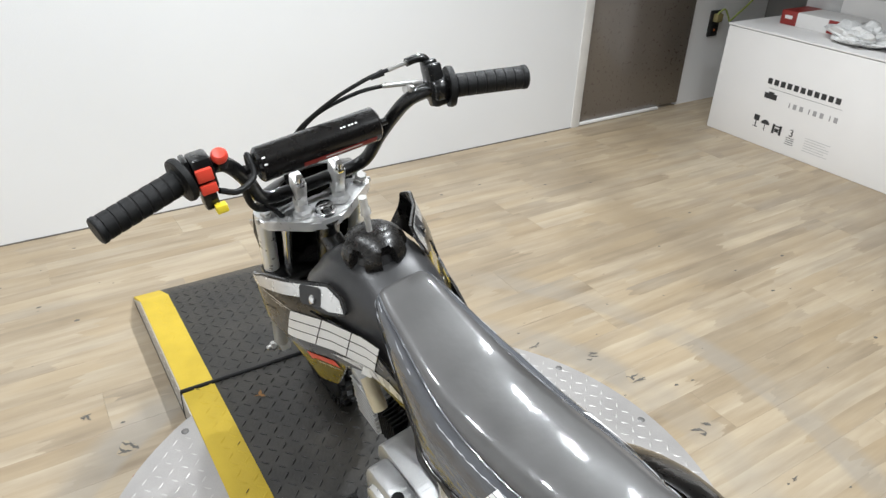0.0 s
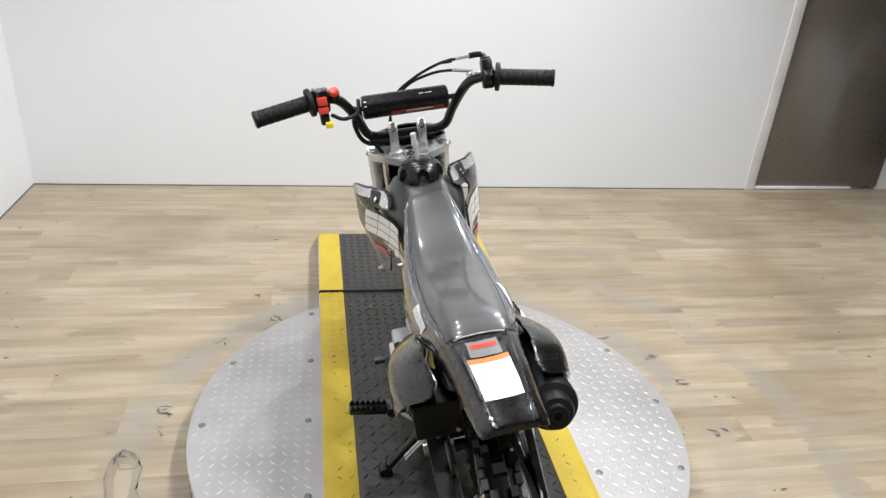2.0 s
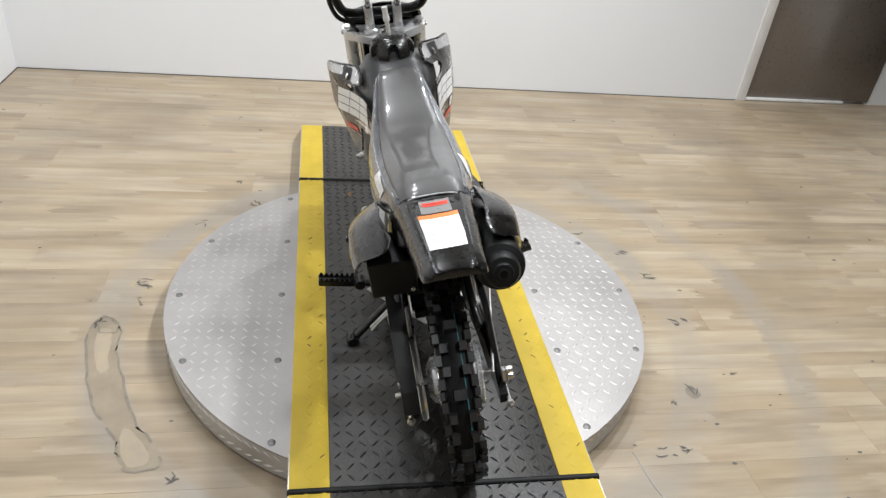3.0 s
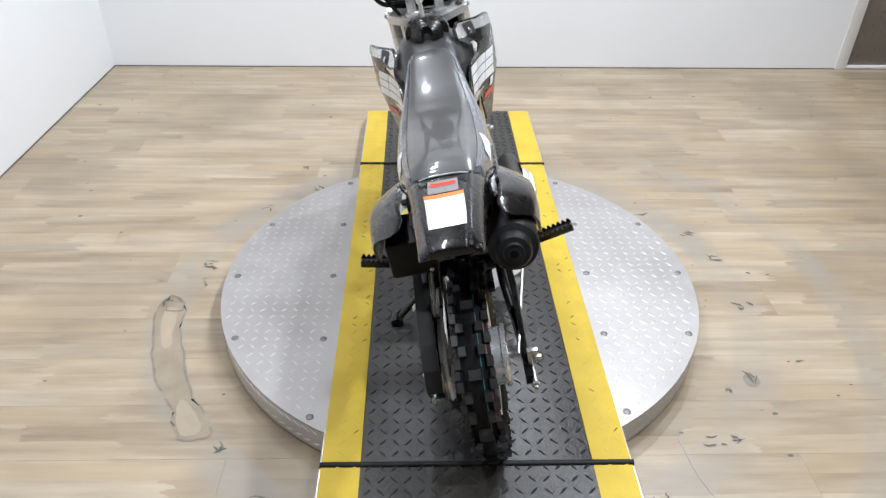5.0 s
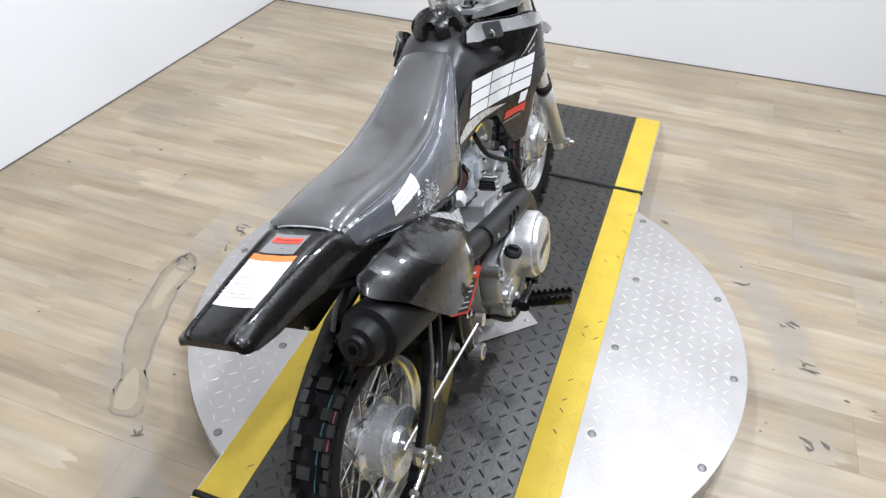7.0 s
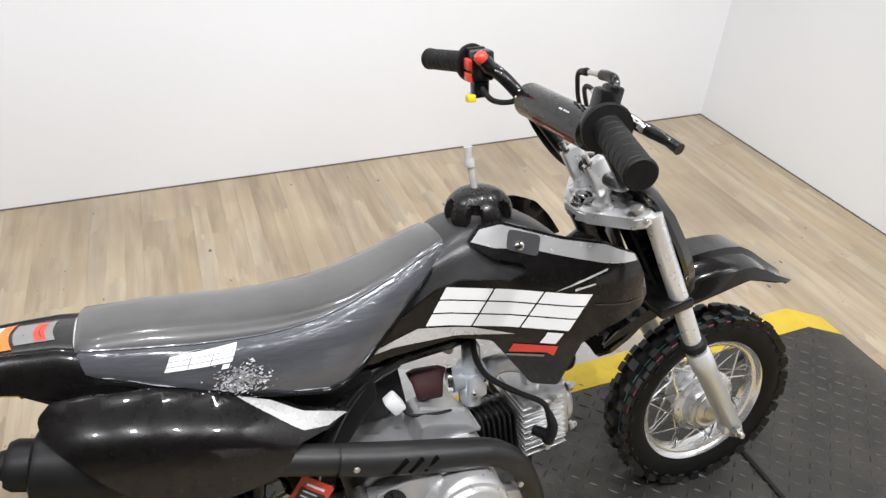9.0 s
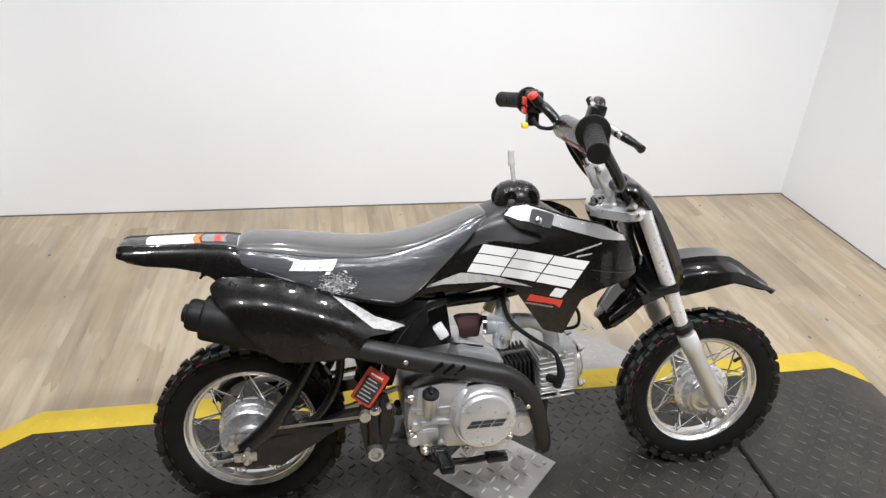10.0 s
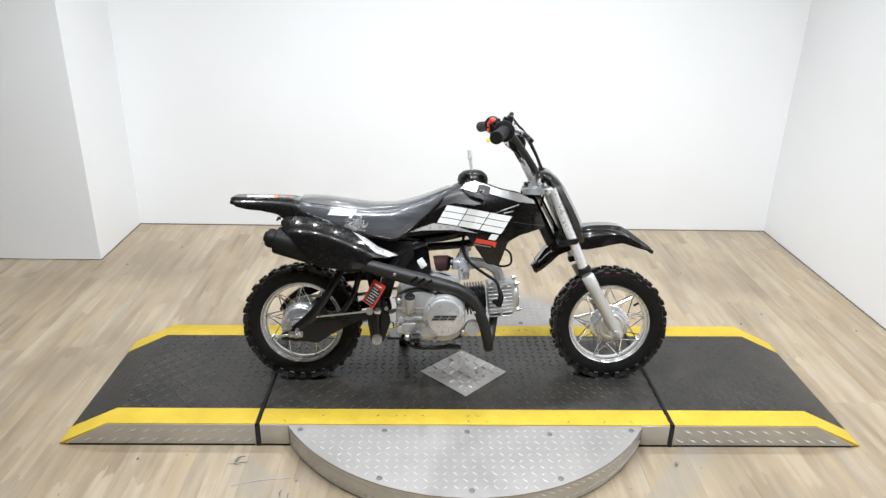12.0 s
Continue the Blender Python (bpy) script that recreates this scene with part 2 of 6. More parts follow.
M_SCRAPE = mat("orange_scrape", (0.34, 0.15, 0.03), (0.22, 0.11, 0.03), rough=0.6, scale=60)
M_BOLT = mat("dull_bolt", (0.22, 0.215, 0.21), (0.14, 0.135, 0.13), rough=0.5, metal=0.7, scale=90)
M_BRUSH = mat("brushed_cover", (0.66, 0.655, 0.65), (0.57, 0.565, 0.56), rough=0.30, metal=0.65, scale=18, bump=0.0002)
M_WHITE = mat("white_decal", (0.80, 0.80, 0.79), (0.76, 0.76, 0.75), rough=0.35, scale=20, coat=0.4)
M_SILVDEC = mat("silver_decal", (0.62, 0.615, 0.60), (0.54, 0.535, 0.525), rough=0.28, metal=0.35, scale=20, coat=0.6)
M_WING = mat("silver_foil", (0.70, 0.70, 0.695), (0.64, 0.64, 0.635), rough=0.26, metal=0.68, scale=20, amount=0.2, rough_var=0.06)
M_RIM = mat("polished_rim", (0.82, 0.82, 0.82), (0.76, 0.76, 0.76), rough=0.22, metal=0.82, scale=20, amount=0.2, rough_var=0.05)
M_SHIELD = mat("heat_shield_paint", (0.010, 0.0098, 0.0096), (0.016, 0.0156, 0.015), rough=0.44, spec=0.38, scale=25, bump=0.0003, bump_scale=500)
M_ALUTOP = mat("polished_tread", (0.66, 0.645, 0.62), (0.54, 0.525, 0.505), rough=0.36, metal=0.6, scale=40, bump=0.0002)
M_ALUSOFT = mat("scuffed_tread", (0.53, 0.512, 0.49), (0.42, 0.405, 0.39), rough=0.42, metal=0.72, scale=40, bump=0.0002)
M_WORN = mat("worn_through_mark", (0.07, 0.055, 0.03), (0.13, 0.10, 0.04), rough=0.6, scale=90)
M_GREYDEC = mat("grey_decal", (0.20, 0.195, 0.19), rough=0.3, scale=20, coat=0.5)
M_RED = mat("red_plastic", (0.72, 0.065, 0.035), (0.62, 0.05, 0.03), rough=0.35, scale=20)
M_ORANGE = mat("orange_print", (0.82, 0.20, 0.04), rough=0.4, scale=20)
M_YELLOWP = mat("yellow_plastic", (0.80, 0.62, 0.04), rough=0.4, scale=20)
M_INK = mat("print_ink", (0.03, 0.03, 0.032), rough=0.5, scale=20)
M_GREYINK = mat("grey_print", (0.36, 0.35, 0.35), rough=0.5, scale=20)
M_GREYPALE = mat("pale_print", (0.58, 0.575, 0.57), rough=0.45, scale=20)
M_MAROON = mat("maroon_foam", (0.045, 0.008, 0.009), (0.026, 0.006, 0.006), rough=0.75, scale=40, bump=0.001, bump_scale=500)
M_CLEAR = mat("milky_tube", (0.72, 0.71, 0.68), rough=0.2, scale=30, coat=0.5)
M_CLEAR.node_tree.nodes["Principled BSDF"].inputs["Transmission Weight"].default_value = 0.4
M_CREAM = mat("cream_plastic", (0.66, 0.58, 0.40), (0.60, 0.52, 0.35), rough=0.4, scale=20)
M_CARTON = mat("white_carton", (0.76, 0.745, 0.73), (0.71, 0.695, 0.68), rough=0.55, scale=3, bump=0.0003, bump_scale=200)
M_BAG = mat("white_plastic_bag", (0.78, 0.78, 0.77), rough=0.28, scale=20, bump=0.002, bump_scale=30)
M_REDCARD = mat("red_card", (0.30, 0.030, 0.024), (0.24, 0.022, 0.020), rough=0.5, scale=20)
M_OUTLET = mat("black_outlet", (0.02, 0.02, 0.02), rough=0.35, scale=20)
M_CORD = mat("green_cord", (0.35, 0.42, 0.10), rough=0.5, scale=20)
M_BRASS = mat("dull_brass_plate", (0.33, 0.28, 0.13), rough=0.5, metal=0.4, scale=20)
M_PATCH = mat("glue_film", (0.235, 0.190, 0.132), (0.300, 0.248, 0.178), rough=0.42, scale=18, bump=0.0004, bump_scale=120)
M_TEAL = mat("teal_paint_line", (0.05, 0.22, 0.24), rough=0.5, scale=60)
M_PINK = mat("pink_paint_line", (0.30, 0.06, 0.12), rough=0.5, scale=60)
M_STAIN = mat("dried_glue", (0.31, 0.262, 0.195), (0.37, 0.30, 0.205), rough=0.6, scale=30, bump=0.0005)
M_STAINDK = mat("dark_scuff", (0.075, 0.068, 0.062), (0.13, 0.12, 0.105), rough=0.6, scale=30)
M_STAINED = mat("glue_edge", (0.165, 0.142, 0.112), (0.26, 0.222, 0.170), rough=0.5, scale=40)

# ---- mesh helpers ----


def finish(name, bm, material, smooth=38):
    bmesh.ops.recalc_face_normals(bm, faces=bm.faces)
    me = bpy.data.meshes.new(name)
    bm.to_mesh(me)
    bm.free()
    for poly in me.polygons:
        poly.use_smooth = True
    me.set_sharp_from_angle(angle=radians(smooth))
    me.materials.append(material)
    return me


def part(name, bm, material, parent, label="", at=None, smooth=38):
    me = bm if isinstance(bm, bpy.types.Mesh) else finish(name, bm, material, smooth)
    if not me.materials:
        me.materials.append(material)
    ob = new(name, me)
    ob.parent = parent
    if at is not None:
        ob.matrix_basis = at
    return tagged(ob, label)


def thing(name, label, category, at=None, group="", kind=""):
    ob = new(name)
    ob.empty_display_size = 0.05
    if at is not None:
        ob.matrix_world = at
    return tagged(ob, label, category, group, kind)


def joined(*bms):
    out = bmesh.new()
    for b in bms:
        me = bpy.data.meshes.new("tmp")
        b.to_mesh(me)
        b.free()
        out.from_mesh(me)
        bpy.data.meshes.remove(me)
    return out


def box(x0, x1, y0, y1, z0, z1, bevel=0.0, seg=2):
    bm = bmesh.new()
    bmesh.ops.create_cube(bm, size=1)
    for v in bm.verts:
        v.co = ((x0 + x1) / 2 + v.co.x * (x1 - x0), (y0 + y1) / 2 + v.co.y * (y1 - y0), (z0 + z1) / 2 + v.co.z * (z1 - z0))
    if bevel:
        bmesh.ops.bevel(bm, geom=bm.edges[:], offset=bevel, segments=seg, affect="EDGES", profile=0.5)
    return bm


def turned(bm, m):
    bmesh.ops.transform(bm, matrix=m, verts=bm.verts)
    return bm


def spline(pts, per=6):
    pts = [Vector(p) for p in pts]
    if len(pts) < 3:
        return pts
    ext = [2 * pts[0] - pts[1], *pts, 2 * pts[-1] - pts[-2]]
    out = []
    for i in range(1, len(ext) - 2):
        a, b, c, d = ext[i - 1:i + 3]
        for k in range(per):
            t = k / per
            out.append(0.5 * (2 * b + (c - a) * t + (2 * a - 5 * b + 4 * c - d) * t * t + (3 * b - a - 3 * c + d) * t ** 3))
    return out + [pts[-1]]


def tube(pts, r, n=10, per=6, caps=True):
    path = spline(pts, per)
    radii = [r] * len(path) if not isinstance(r, (list, tuple)) else [
        float(np.interp(i / (len(path) - 1) * (len(r) - 1), range(len(r)), r)) for i in range(len(path))]
    bm = bmesh.new()
    up, rings = None, []
    for i, p in enumerate(path):
        d = (path[min(i + 1, len(path) - 1)] - path[max(i - 1, 0)]).normalized()
        if up is None:
            up = d.orthogonal().normalized()
        up = (up - d * up.dot(d)).normalized()
        side = d.cross(up)
        rings.append([bm.verts.new(p + (math.cos(a) * up + math.sin(a) * side) * radii[i]) for a in (k * 2 * math.pi / n for k in range(n))])
    for a, b in zip(rings, rings[1:]):
        for k in range(n):
            bm.faces.new((a[k], a[(k + 1) % n], b[(k + 1) % n], b[k]))
    if caps:
        bm.faces.new(rings[0][::-1])
        bm.faces.new(rings[-1])
    return bm


def lathe(profile, n=32, axis="Y", at=(0, 0, 0), closed=False):
    """Rings of (radius, along) about the axis through at."""
    bm = bmesh.new()
    rings = []
    for r, s in profile:
        ring = []
        for k in range(n):
            c, d = r * math.cos(2 * math.pi * k / n), r * math.sin(2 * math.pi * k / n)
            co = {"Y": (c, s, d), "Z": (c, d, s), "X": (s, c, d)}[axis]
            ring.append(bm.verts.new(Vector(co) + Vector(at)))
        rings.append(ring)
    pairs = list(zip(rings, rings[1:])) + ([(rings[-1], rings[0])] if closed else [])
    for a, b in pairs:
        for k in range(n):
            bm.faces.new((a[k], a[(k + 1) % n], b[(k + 1) % n], b[k]))
    if not closed:
        bm.faces.new(rings[0][::-1])
        bm.faces.new(rings[-1])
    return bm


def aim(bm, a, b):
    """Carries a mesh built along +Z from the origin onto the line from a to b."""
    d = Vector(b) - Vector(a)
    return turned(bm, Matrix.Translation(a) @ d.to_track_quat("Z", "Y").to_matrix().to_4x4())


def rod(a, b, r, n=10):
    return tube([a, b], r, n)


def bolt(a, d, r=0.006, h=0.005, n=6):
    return aim(lathe([(r, 0), (r, h * 0.8), (r * 0.8, h)], n, "Z"), a, Vector(a) + Vector(d))


def loft(rings, closed=True, caps=True):
    bm = bmesh.new()
    vs = [[bm.verts.new(p) for p in ring] for ring in rings]
    n = len(vs[0])
    for a, b in zip(vs, vs[1:]):
        for k in range(n if closed else n - 1):
            bm.faces.new((a[k], a[(k + 1) % n], b[(k + 1) % n], b[k]))
    if caps and closed:
        bm.faces.new(vs[0][::-1])
        bm.faces.new(vs[-1])
    return bm


def prism(poly, v0, v1, bevel=0.0):
    """A plate with an outline in the plane of length and height, from v0 to v1 across."""
    bm = bmesh.new()
    a = [bm.verts.new((u, v0, w)) for u, w in poly]
    b = [bm.verts.new((u, v1, w)) for u, w in poly]
    n = len(poly)
    bm.faces.new(a)
    bm.faces.new(b[::-1])
    for k in range(n):
        bm.faces.new((a[k], b[k], b[(k + 1) % n], a[(k + 1) % n]))
    bmesh.ops.recalc_face_normals(bm, faces=bm.faces)
    if bevel:
        bmesh.ops.bevel(bm, geom=bm.edges[:], offset=bevel, segments=2, affect="EDGES", profile=0.5)
    return bm


def rounded(poly, r=0.006, per=3):
    """The outline with its corners cut round."""
    out, n = [], len(poly)
    for i in range(n):
        p, a, b = Vector(poly[i]), Vector(poly[i - 1]), Vector(poly[(i + 1) % n])
        k = min(r, (a - p).length * 0.45, (b - p).length * 0.45)
        s, e = p + (a - p).normalized() * k, p + (b - p).normalized() * k
        for j in range(per + 1):
            t = j / per
            out.append(tuple((1 - t) ** 2 * s + 2 * t * (1 - t) * p + t * t * e))
    return out


def panel(poly, vfun, side, thick=0.004, step=0.02, lift=0.0):
    """A curved sheet: an outline in length and height, pushed out sideways by vfun."""
    bm = bmesh.new()
    bm.faces.new([bm.verts.new((u, 0, w)) for u, w in poly])
    us, ws = [p[0] for p in poly], [p[1] for p in poly]
    for axis, lo, hi in ((0, min(us), max(us)), (2, min(ws), max(ws))):
        x = math.ceil(lo / step) * step
        while x < hi:
            co = [0, 0, 0]
            co[axis] = x
            no = [0, 0, 0]
            no[axis] = 1
            bmesh.ops.bisect_plane(bm, geom=bm.verts[:] + bm.edges[:] + bm.faces[:], dist=1e-5, plane_co=co, plane_no=no)
            x += step
    bmesh.ops.triangulate(bm, faces=bm.faces[:])
    front = {v: (v.co.x, v.co.z) for v in bm.verts}
    if thick:
        faces = bm.faces[:]
        edges = [e for e in bm.edges if len(e.link_faces) == 1]
        back = {v: bm.verts.new(v.co) for v in list(front)}
        for f in faces:
            bm.faces.new([back[v] for v in reversed(f.verts)])
        for e in edges:
            a, b = e.verts
            bm.faces.new((a, b, back[b], back[a]))
        for v, k in back.items():
            u, w = front[v]
            k.co.y = side * (vfun(u, w) - thick)
    for v, (u, w) in front.items():
        v.co.y = side * (vfun(u, w) + lift)
    return bm


def bars(rects):
    """Flat strips (x0, x1, z0, z1) as one sheet in the plane of length and height."""
    bm = bmesh.new()
    for x0, x1, z0, z1 in rects:
        bm.faces.new([bm.verts.new(p) for p in ((x0, 0, z0), (x1, 0, z0), (x1, 0, z1), (x0, 0, z1))])
    return bm


def treads(name, inside, x0, x1, y0, y1, zf, pitch, length, width, height, skew=0.0):
    """Raised lozenges of tread plate, turned to and fro, as one mesh."""
    verts, faces = [], []
    nx, ny = int((x1 - x0) / pitch) + 1, int((y1 - y0) / pitch) + 1
    for i in range(nx):
        for j in range(ny):
            cx, cy = x0 + (i + 0.5) * pitch, y0 + (j + 0.5) * pitch
            if not inside(cx, cy):
                continue
            ang = radians(45 if (i + j) % 2 else -45) + skew
            c, s = math.cos(ang), math.sin(ang)
            base = len(verts)
            for lx, ly, h in ((-0.5, 0, 0), (-0.2, -0.5, 0), (0.2, -0.5, 0), (0.5, 0, 0), (0.2, 0.5, 0), (-0.2, 0.5, 0), (-0.26, 0, 1), (0.26, 0, 1)):
                px, py = lx * length, ly * width
                X, Y = cx + px * c - py * s, cy + px * s + py * c
                verts.append((X, Y, zf(X) + h * height - 0.0002))
            for f in ((0, 1, 6), (1, 2, 7, 6), (2, 3, 7), (3, 4, 7), (4, 5, 6, 7), (5, 0, 6)):
                faces.append([base + k for k in f])
    me = bpy.data.meshes.new(name)
    me.from_pydata(verts, [], faces)
    for poly in me.polygons:
        poly.use_smooth = True
    me.set_sharp_from_angle(angle=radians(60))
    return me


# ---- room ----
FRONT, LEFT, REAR, JAMB = 1.774, 1.575, -1.69, -1.975
TOP = 2.8


def wall(name, x0, x1, y0, y1, label, material=M_WALL, z0=0.0, z1=TOP):
    return tagged(part(name, box(x0, x1, y0, y1, z0, z1), material, None, label), kind="structure", category="wall")


wall("wall_left", REAR - 0.1, FRONT + 0.1, LEFT, LEFT + 0.1, "smooth white panelled wall beside the platform", z0=0.004)
wall("wall_front", FRONT, FRONT + 0.1, JAMB + 0.055, LEFT, "smooth white panelled wall ahead of the platform", z0=0.004)
wall("wall_rear_return", REAR - 0.1, REAR, 1.072, LEFT, "short white return wall of the recess", z0=0.004)
wall("wall_rear_face", -4.2, REAR - 0.1, 1.072, 1.172, "white wall beside the recess", z0=0.004)
# guessed walls closing the room, darkened to shape reflections and fill light
wall("wall_back", -4.3, -4.2, -3.35, 1.172, "unseen back wall, darkened to deepen black reflections", M_FAR)
wall("wall_right", -4.2, 2.0, -3.45, -3.35, "guessed side wall, darkened to deepen black reflections", M_FAR)
wall("wall_outlet", FRONT + 0.02, FRONT + 0.12, -3.35, -2.72, "pale grey wall with a power outlet", M_WALL)
# added ceiling, never in view, greyed to hold back bounced light
tagged(part("ceiling", box(-4.3, 2.0, -3.45, 1.7, TOP, TOP + 0.1), M_CEIL, None, "unseen ceiling, toned down to dim reflections and fill"), kind="structure", category="ceiling")
jamb = tagged(part("trim", box(FRONT - 0.004, FRONT + 0.1, JAMB, JAMB + 0.055, 0, TOP, 0.002), M_JAMB, None, "white door jamb at the wall's end"), kind="structure", category="trim")
door = tagged(part("door_1", box(FRONT + 0.012, FRONT + 0.052, -2.72, JAMB, 0.018, 2.1, 0.002), M_DOOR, None,
                   "closed dark brown laminate door"), kind="structure", category="door")
part("door_sweep", box(FRONT - 0.002, FRONT + 0.014, -2.56, JAMB - 0.004, 0.003, 0.017, 0.002), M_JAMB, door, "white strip under the door")
tagged(part("wall_over_door", box(FRONT + 0.012, FRONT + 0.1, -2.72, JAMB, 2.1, TOP), M_WALL, None, "white wall over the door"), kind="structure", category="wall")
# no real boards: thin dark strips draw the shade under the walls
for nm, b in (("baseboard", box(REAR, FRONT, LEFT - 0.0035, LEFT + 0.02, 0.0, 0.0035)), ("baseboard", box(FRONT - 0.0035, FRONT + 0.02, JAMB + 0.055, LEFT, 0.0, 0.0035)),
              ("baseboard", box(REAR - 0.02, REAR + 0.0035, 1.072, LEFT, 0, 0.0035))):
    tagged(part(nm, b, M_BASE, None, "thin dark strip painted as the shade under the wall"), kind="structure", category="baseboard")

# ---- turntable and platform ----
DECK, HX, HY, INNER = 0.0785, 0.628, 0.314, 0.237
RAD = 0.622
BREAK, TIP = 1.072, 1.225

disc = thing("turntable", "round aluminium tread-plate turntable on the floor", "turntable")
top = bmesh.new()
bmesh.ops.create_circle(top, cap_ends=True, radius=RAD, segments=160)
ext = bmesh.ops.extrude_face_region(top, geom=top.faces[:])
for v in [g for g in ext["geom"] if isinstance(g, bmesh.types.BMVert)]:
    v.co.z -= 0.004
turned(top, Matrix.Translation((0, 0, DECK - 0.003)))
plate = part("top_plate", top, M_ALU, disc)
ring = lathe([(RAD - 0.002, 0.006), (RAD - 0.002, DECK - 0.007), (RAD - 0.02, DECK - 0.007), (RAD - 0.02, 0.006)], 160, "Z", closed=True)
part("skirt", ring, M_ALUEDGE, disc, "brushed skirt with tread marks")
# black ring drawn as the shade under the turntable's edge
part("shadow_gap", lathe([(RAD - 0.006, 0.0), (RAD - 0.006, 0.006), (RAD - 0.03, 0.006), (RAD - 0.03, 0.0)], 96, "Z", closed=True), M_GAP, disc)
me = treads("tread_relief", lambda x, y: HY + 0.012 < abs(y) and math.hypot(x, y) < RAD - 0.014, -RAD, RAD, -RAD, RAD, lambda x: DECK - 0.003, 0.027, 0.0205, 0.0047, 0.0012)
tagged(part("tread_relief", me, M_ALUSOFT, plate), kind="stuff")
# lozenges rolled round the skirt
sk = bmesh.new()
for k in range(0, 150):
    ang = 2 * math.pi * k / 150
    if abs(RAD * math.sin(ang)) < HY:
        continue
    for zz, tilt in ((0.022, 1), (0.056, -1)):
        b = bmesh.new()
        c = [b.verts.new(p) for p in ((0, -0.014, -0.006 * tilt), (0, 0.001, -0.0036), (0, 0.014, 0.006 * tilt), (0, -0.001, 0.0036), (0.0024, 0, 0))]
        for i in range(4):
            b.faces.new((c[i], c[(i + 1) % 4], c[4]))
        turned(b, Matrix.Rotation(ang, 4, "Z") @ Matrix.Translation((RAD - 0.002, 0, zz)))
        for f in b.faces:
            sk.faces.new([sk.verts.new(v.co) for v in f.verts])
        b.free()
tagged(part("skirt_relief", sk, M_ALUTOP, plate), kind="stuff")
for bx, by in ((0.245, 0.545), (-0.255, 0.545), (-0.26, 0.335), (-0.01, 0.338), (-0.246, -0.341), (-0.248, -0.548), (-0.495, -0.337),
               (-0.503, 0.335), (0.245, -0.355), (0.0, -0.345), (0.0, -0.595), (-0.008, 0.592), (0.245, 0.335), (0.245, -0.548), (0.495, 0.335), (0.495, -0.337)):
    b = part("bolt", joined(lathe([(0.0085, 0), (0.0085, 0.0012), (0.006, 0.0024), (0.0025, 0.0024)], 14, "Z")), M_BOLT, disc, at=Matrix.Translation((bx, by, DECK - 0.0032)))

deck = thing("bike_platform", "black tread-plate platform with yellow painted edges", "platform")
body = part("deck_plate", box(-HX + 0.007, HX - 0.007, -INNER, INNER, 0.004, DECK, 0.0015), M_DECK, deck)
tagged(part("tread_relief", treads("deck_treads", lambda x, y: abs(x - 0.005) + abs(y + 0.022) > 0.155 and abs(y) < INNER - 0.008, -HX + 0.012, HX - 0.012, -INNER, INNER,
                                  lambda x: DECK, 0.0277, 0.0245, 0.0055, 0.0018), M_DECKTOP, body), kind="stuff")
for sgn in (-1, 1):
    y0, y1 = sorted((sgn * INNER, sgn * HY))
    st = part("yellow_edge", box(-HX + 0.007, HX - 0.007, y0, y1, 0.004, DECK + 0.0006, 0.0012), M_YEL, deck, "yellow painted tread edge")
    tagged(part("tread_relief", treads("edge_treads", lambda x, y: y0 + 0.012 < y < y1 - 0.01, -HX + 0.012, HX - 0.012, y0, y1, lambda x: DECK + 0.0006, 0.0277, 0.025, 0.0062, 0.0017), M_YEL, st), kind="stuff")
    wear = random.Random(5 + sgn)
    tagged(part("wear_marks", treads("wear_marks", lambda x, y: y0 + 0.012 < y < y1 - 0.01 and wear.random() < 0.10 + 0.30 * math.exp(-((x + 0.1) / 0.2) ** 2), -HX + 0.012, HX - 0.012, y0, y1, lambda x: DECK + 0.0009, 0.0277, 0.021, 0.0042, 0.0017), M_WORN, st), kind="stuff")
    for ex in (-1, 1):
        xa, xb = sorted((ex * 0.535, ex * (HX - 0.008)))
        # black strip painted in as contact shade below the side plate
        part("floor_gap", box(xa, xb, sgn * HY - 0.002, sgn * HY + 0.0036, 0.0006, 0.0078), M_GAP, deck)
        part("side_plate", box(xa, xb, sgn * HY - 0.003, sgn * HY + 0.003, 0.008, DECK - 0.002, 0.001), M_ALUEDGE, deck, "bright tread-plate side")
dia = bmesh.new()
q = 0.147
dia.faces.new([dia.verts.new(p) for p in ((q, 0, 0), (0, q, 0), (-q, 0, 0), (0, -q, 0))])
ext = bmesh.ops.extrude_face_region(dia, geom=dia.faces[:])
for v in [g for g in ext["geom"] if isinstance(g, bmesh.types.BMVert)]:
    v.co.z += 0.0026
turned(dia, Matrix.Translation((0.005, -0.022, DECK - 0.0002)))
dplate = part("diamond_plate", dia, M_ALU, deck, "bare aluminium square set cornerwise")
tagged(part("tread_relief", treads("diamond_treads", lambda x, y: abs(x - 0.005) + abs(y + 0.022) < 0.128, -0.16, 0.17, -0.18, 0.14, lambda x: DECK + 0.0024, 0.0277, 0.026, 0.0065, 0.0026), M_ALUTOP, dplate), kind="stuff")
for dx, dy in ((0.12, 0), (-0.12, 0), (0, 0.12), (0, -0.12)):
    part("bolt", lathe([(0.005, 0), (0.005, 0.001), (0.003, 0.0016)], 10, "Z"), M_STEEL, deck, at=Matrix.Translation((0.005 + dx, -0.022 + dy, DECK + 0.0024)))


def ramp_z(x):
    x = abs(x)
    return DECK if x < BREAK else DECK * max(0.0, (TIP - x) / (TIP - BREAK)) + 0.003 * min(1, (x - BREAK) / 0.1)


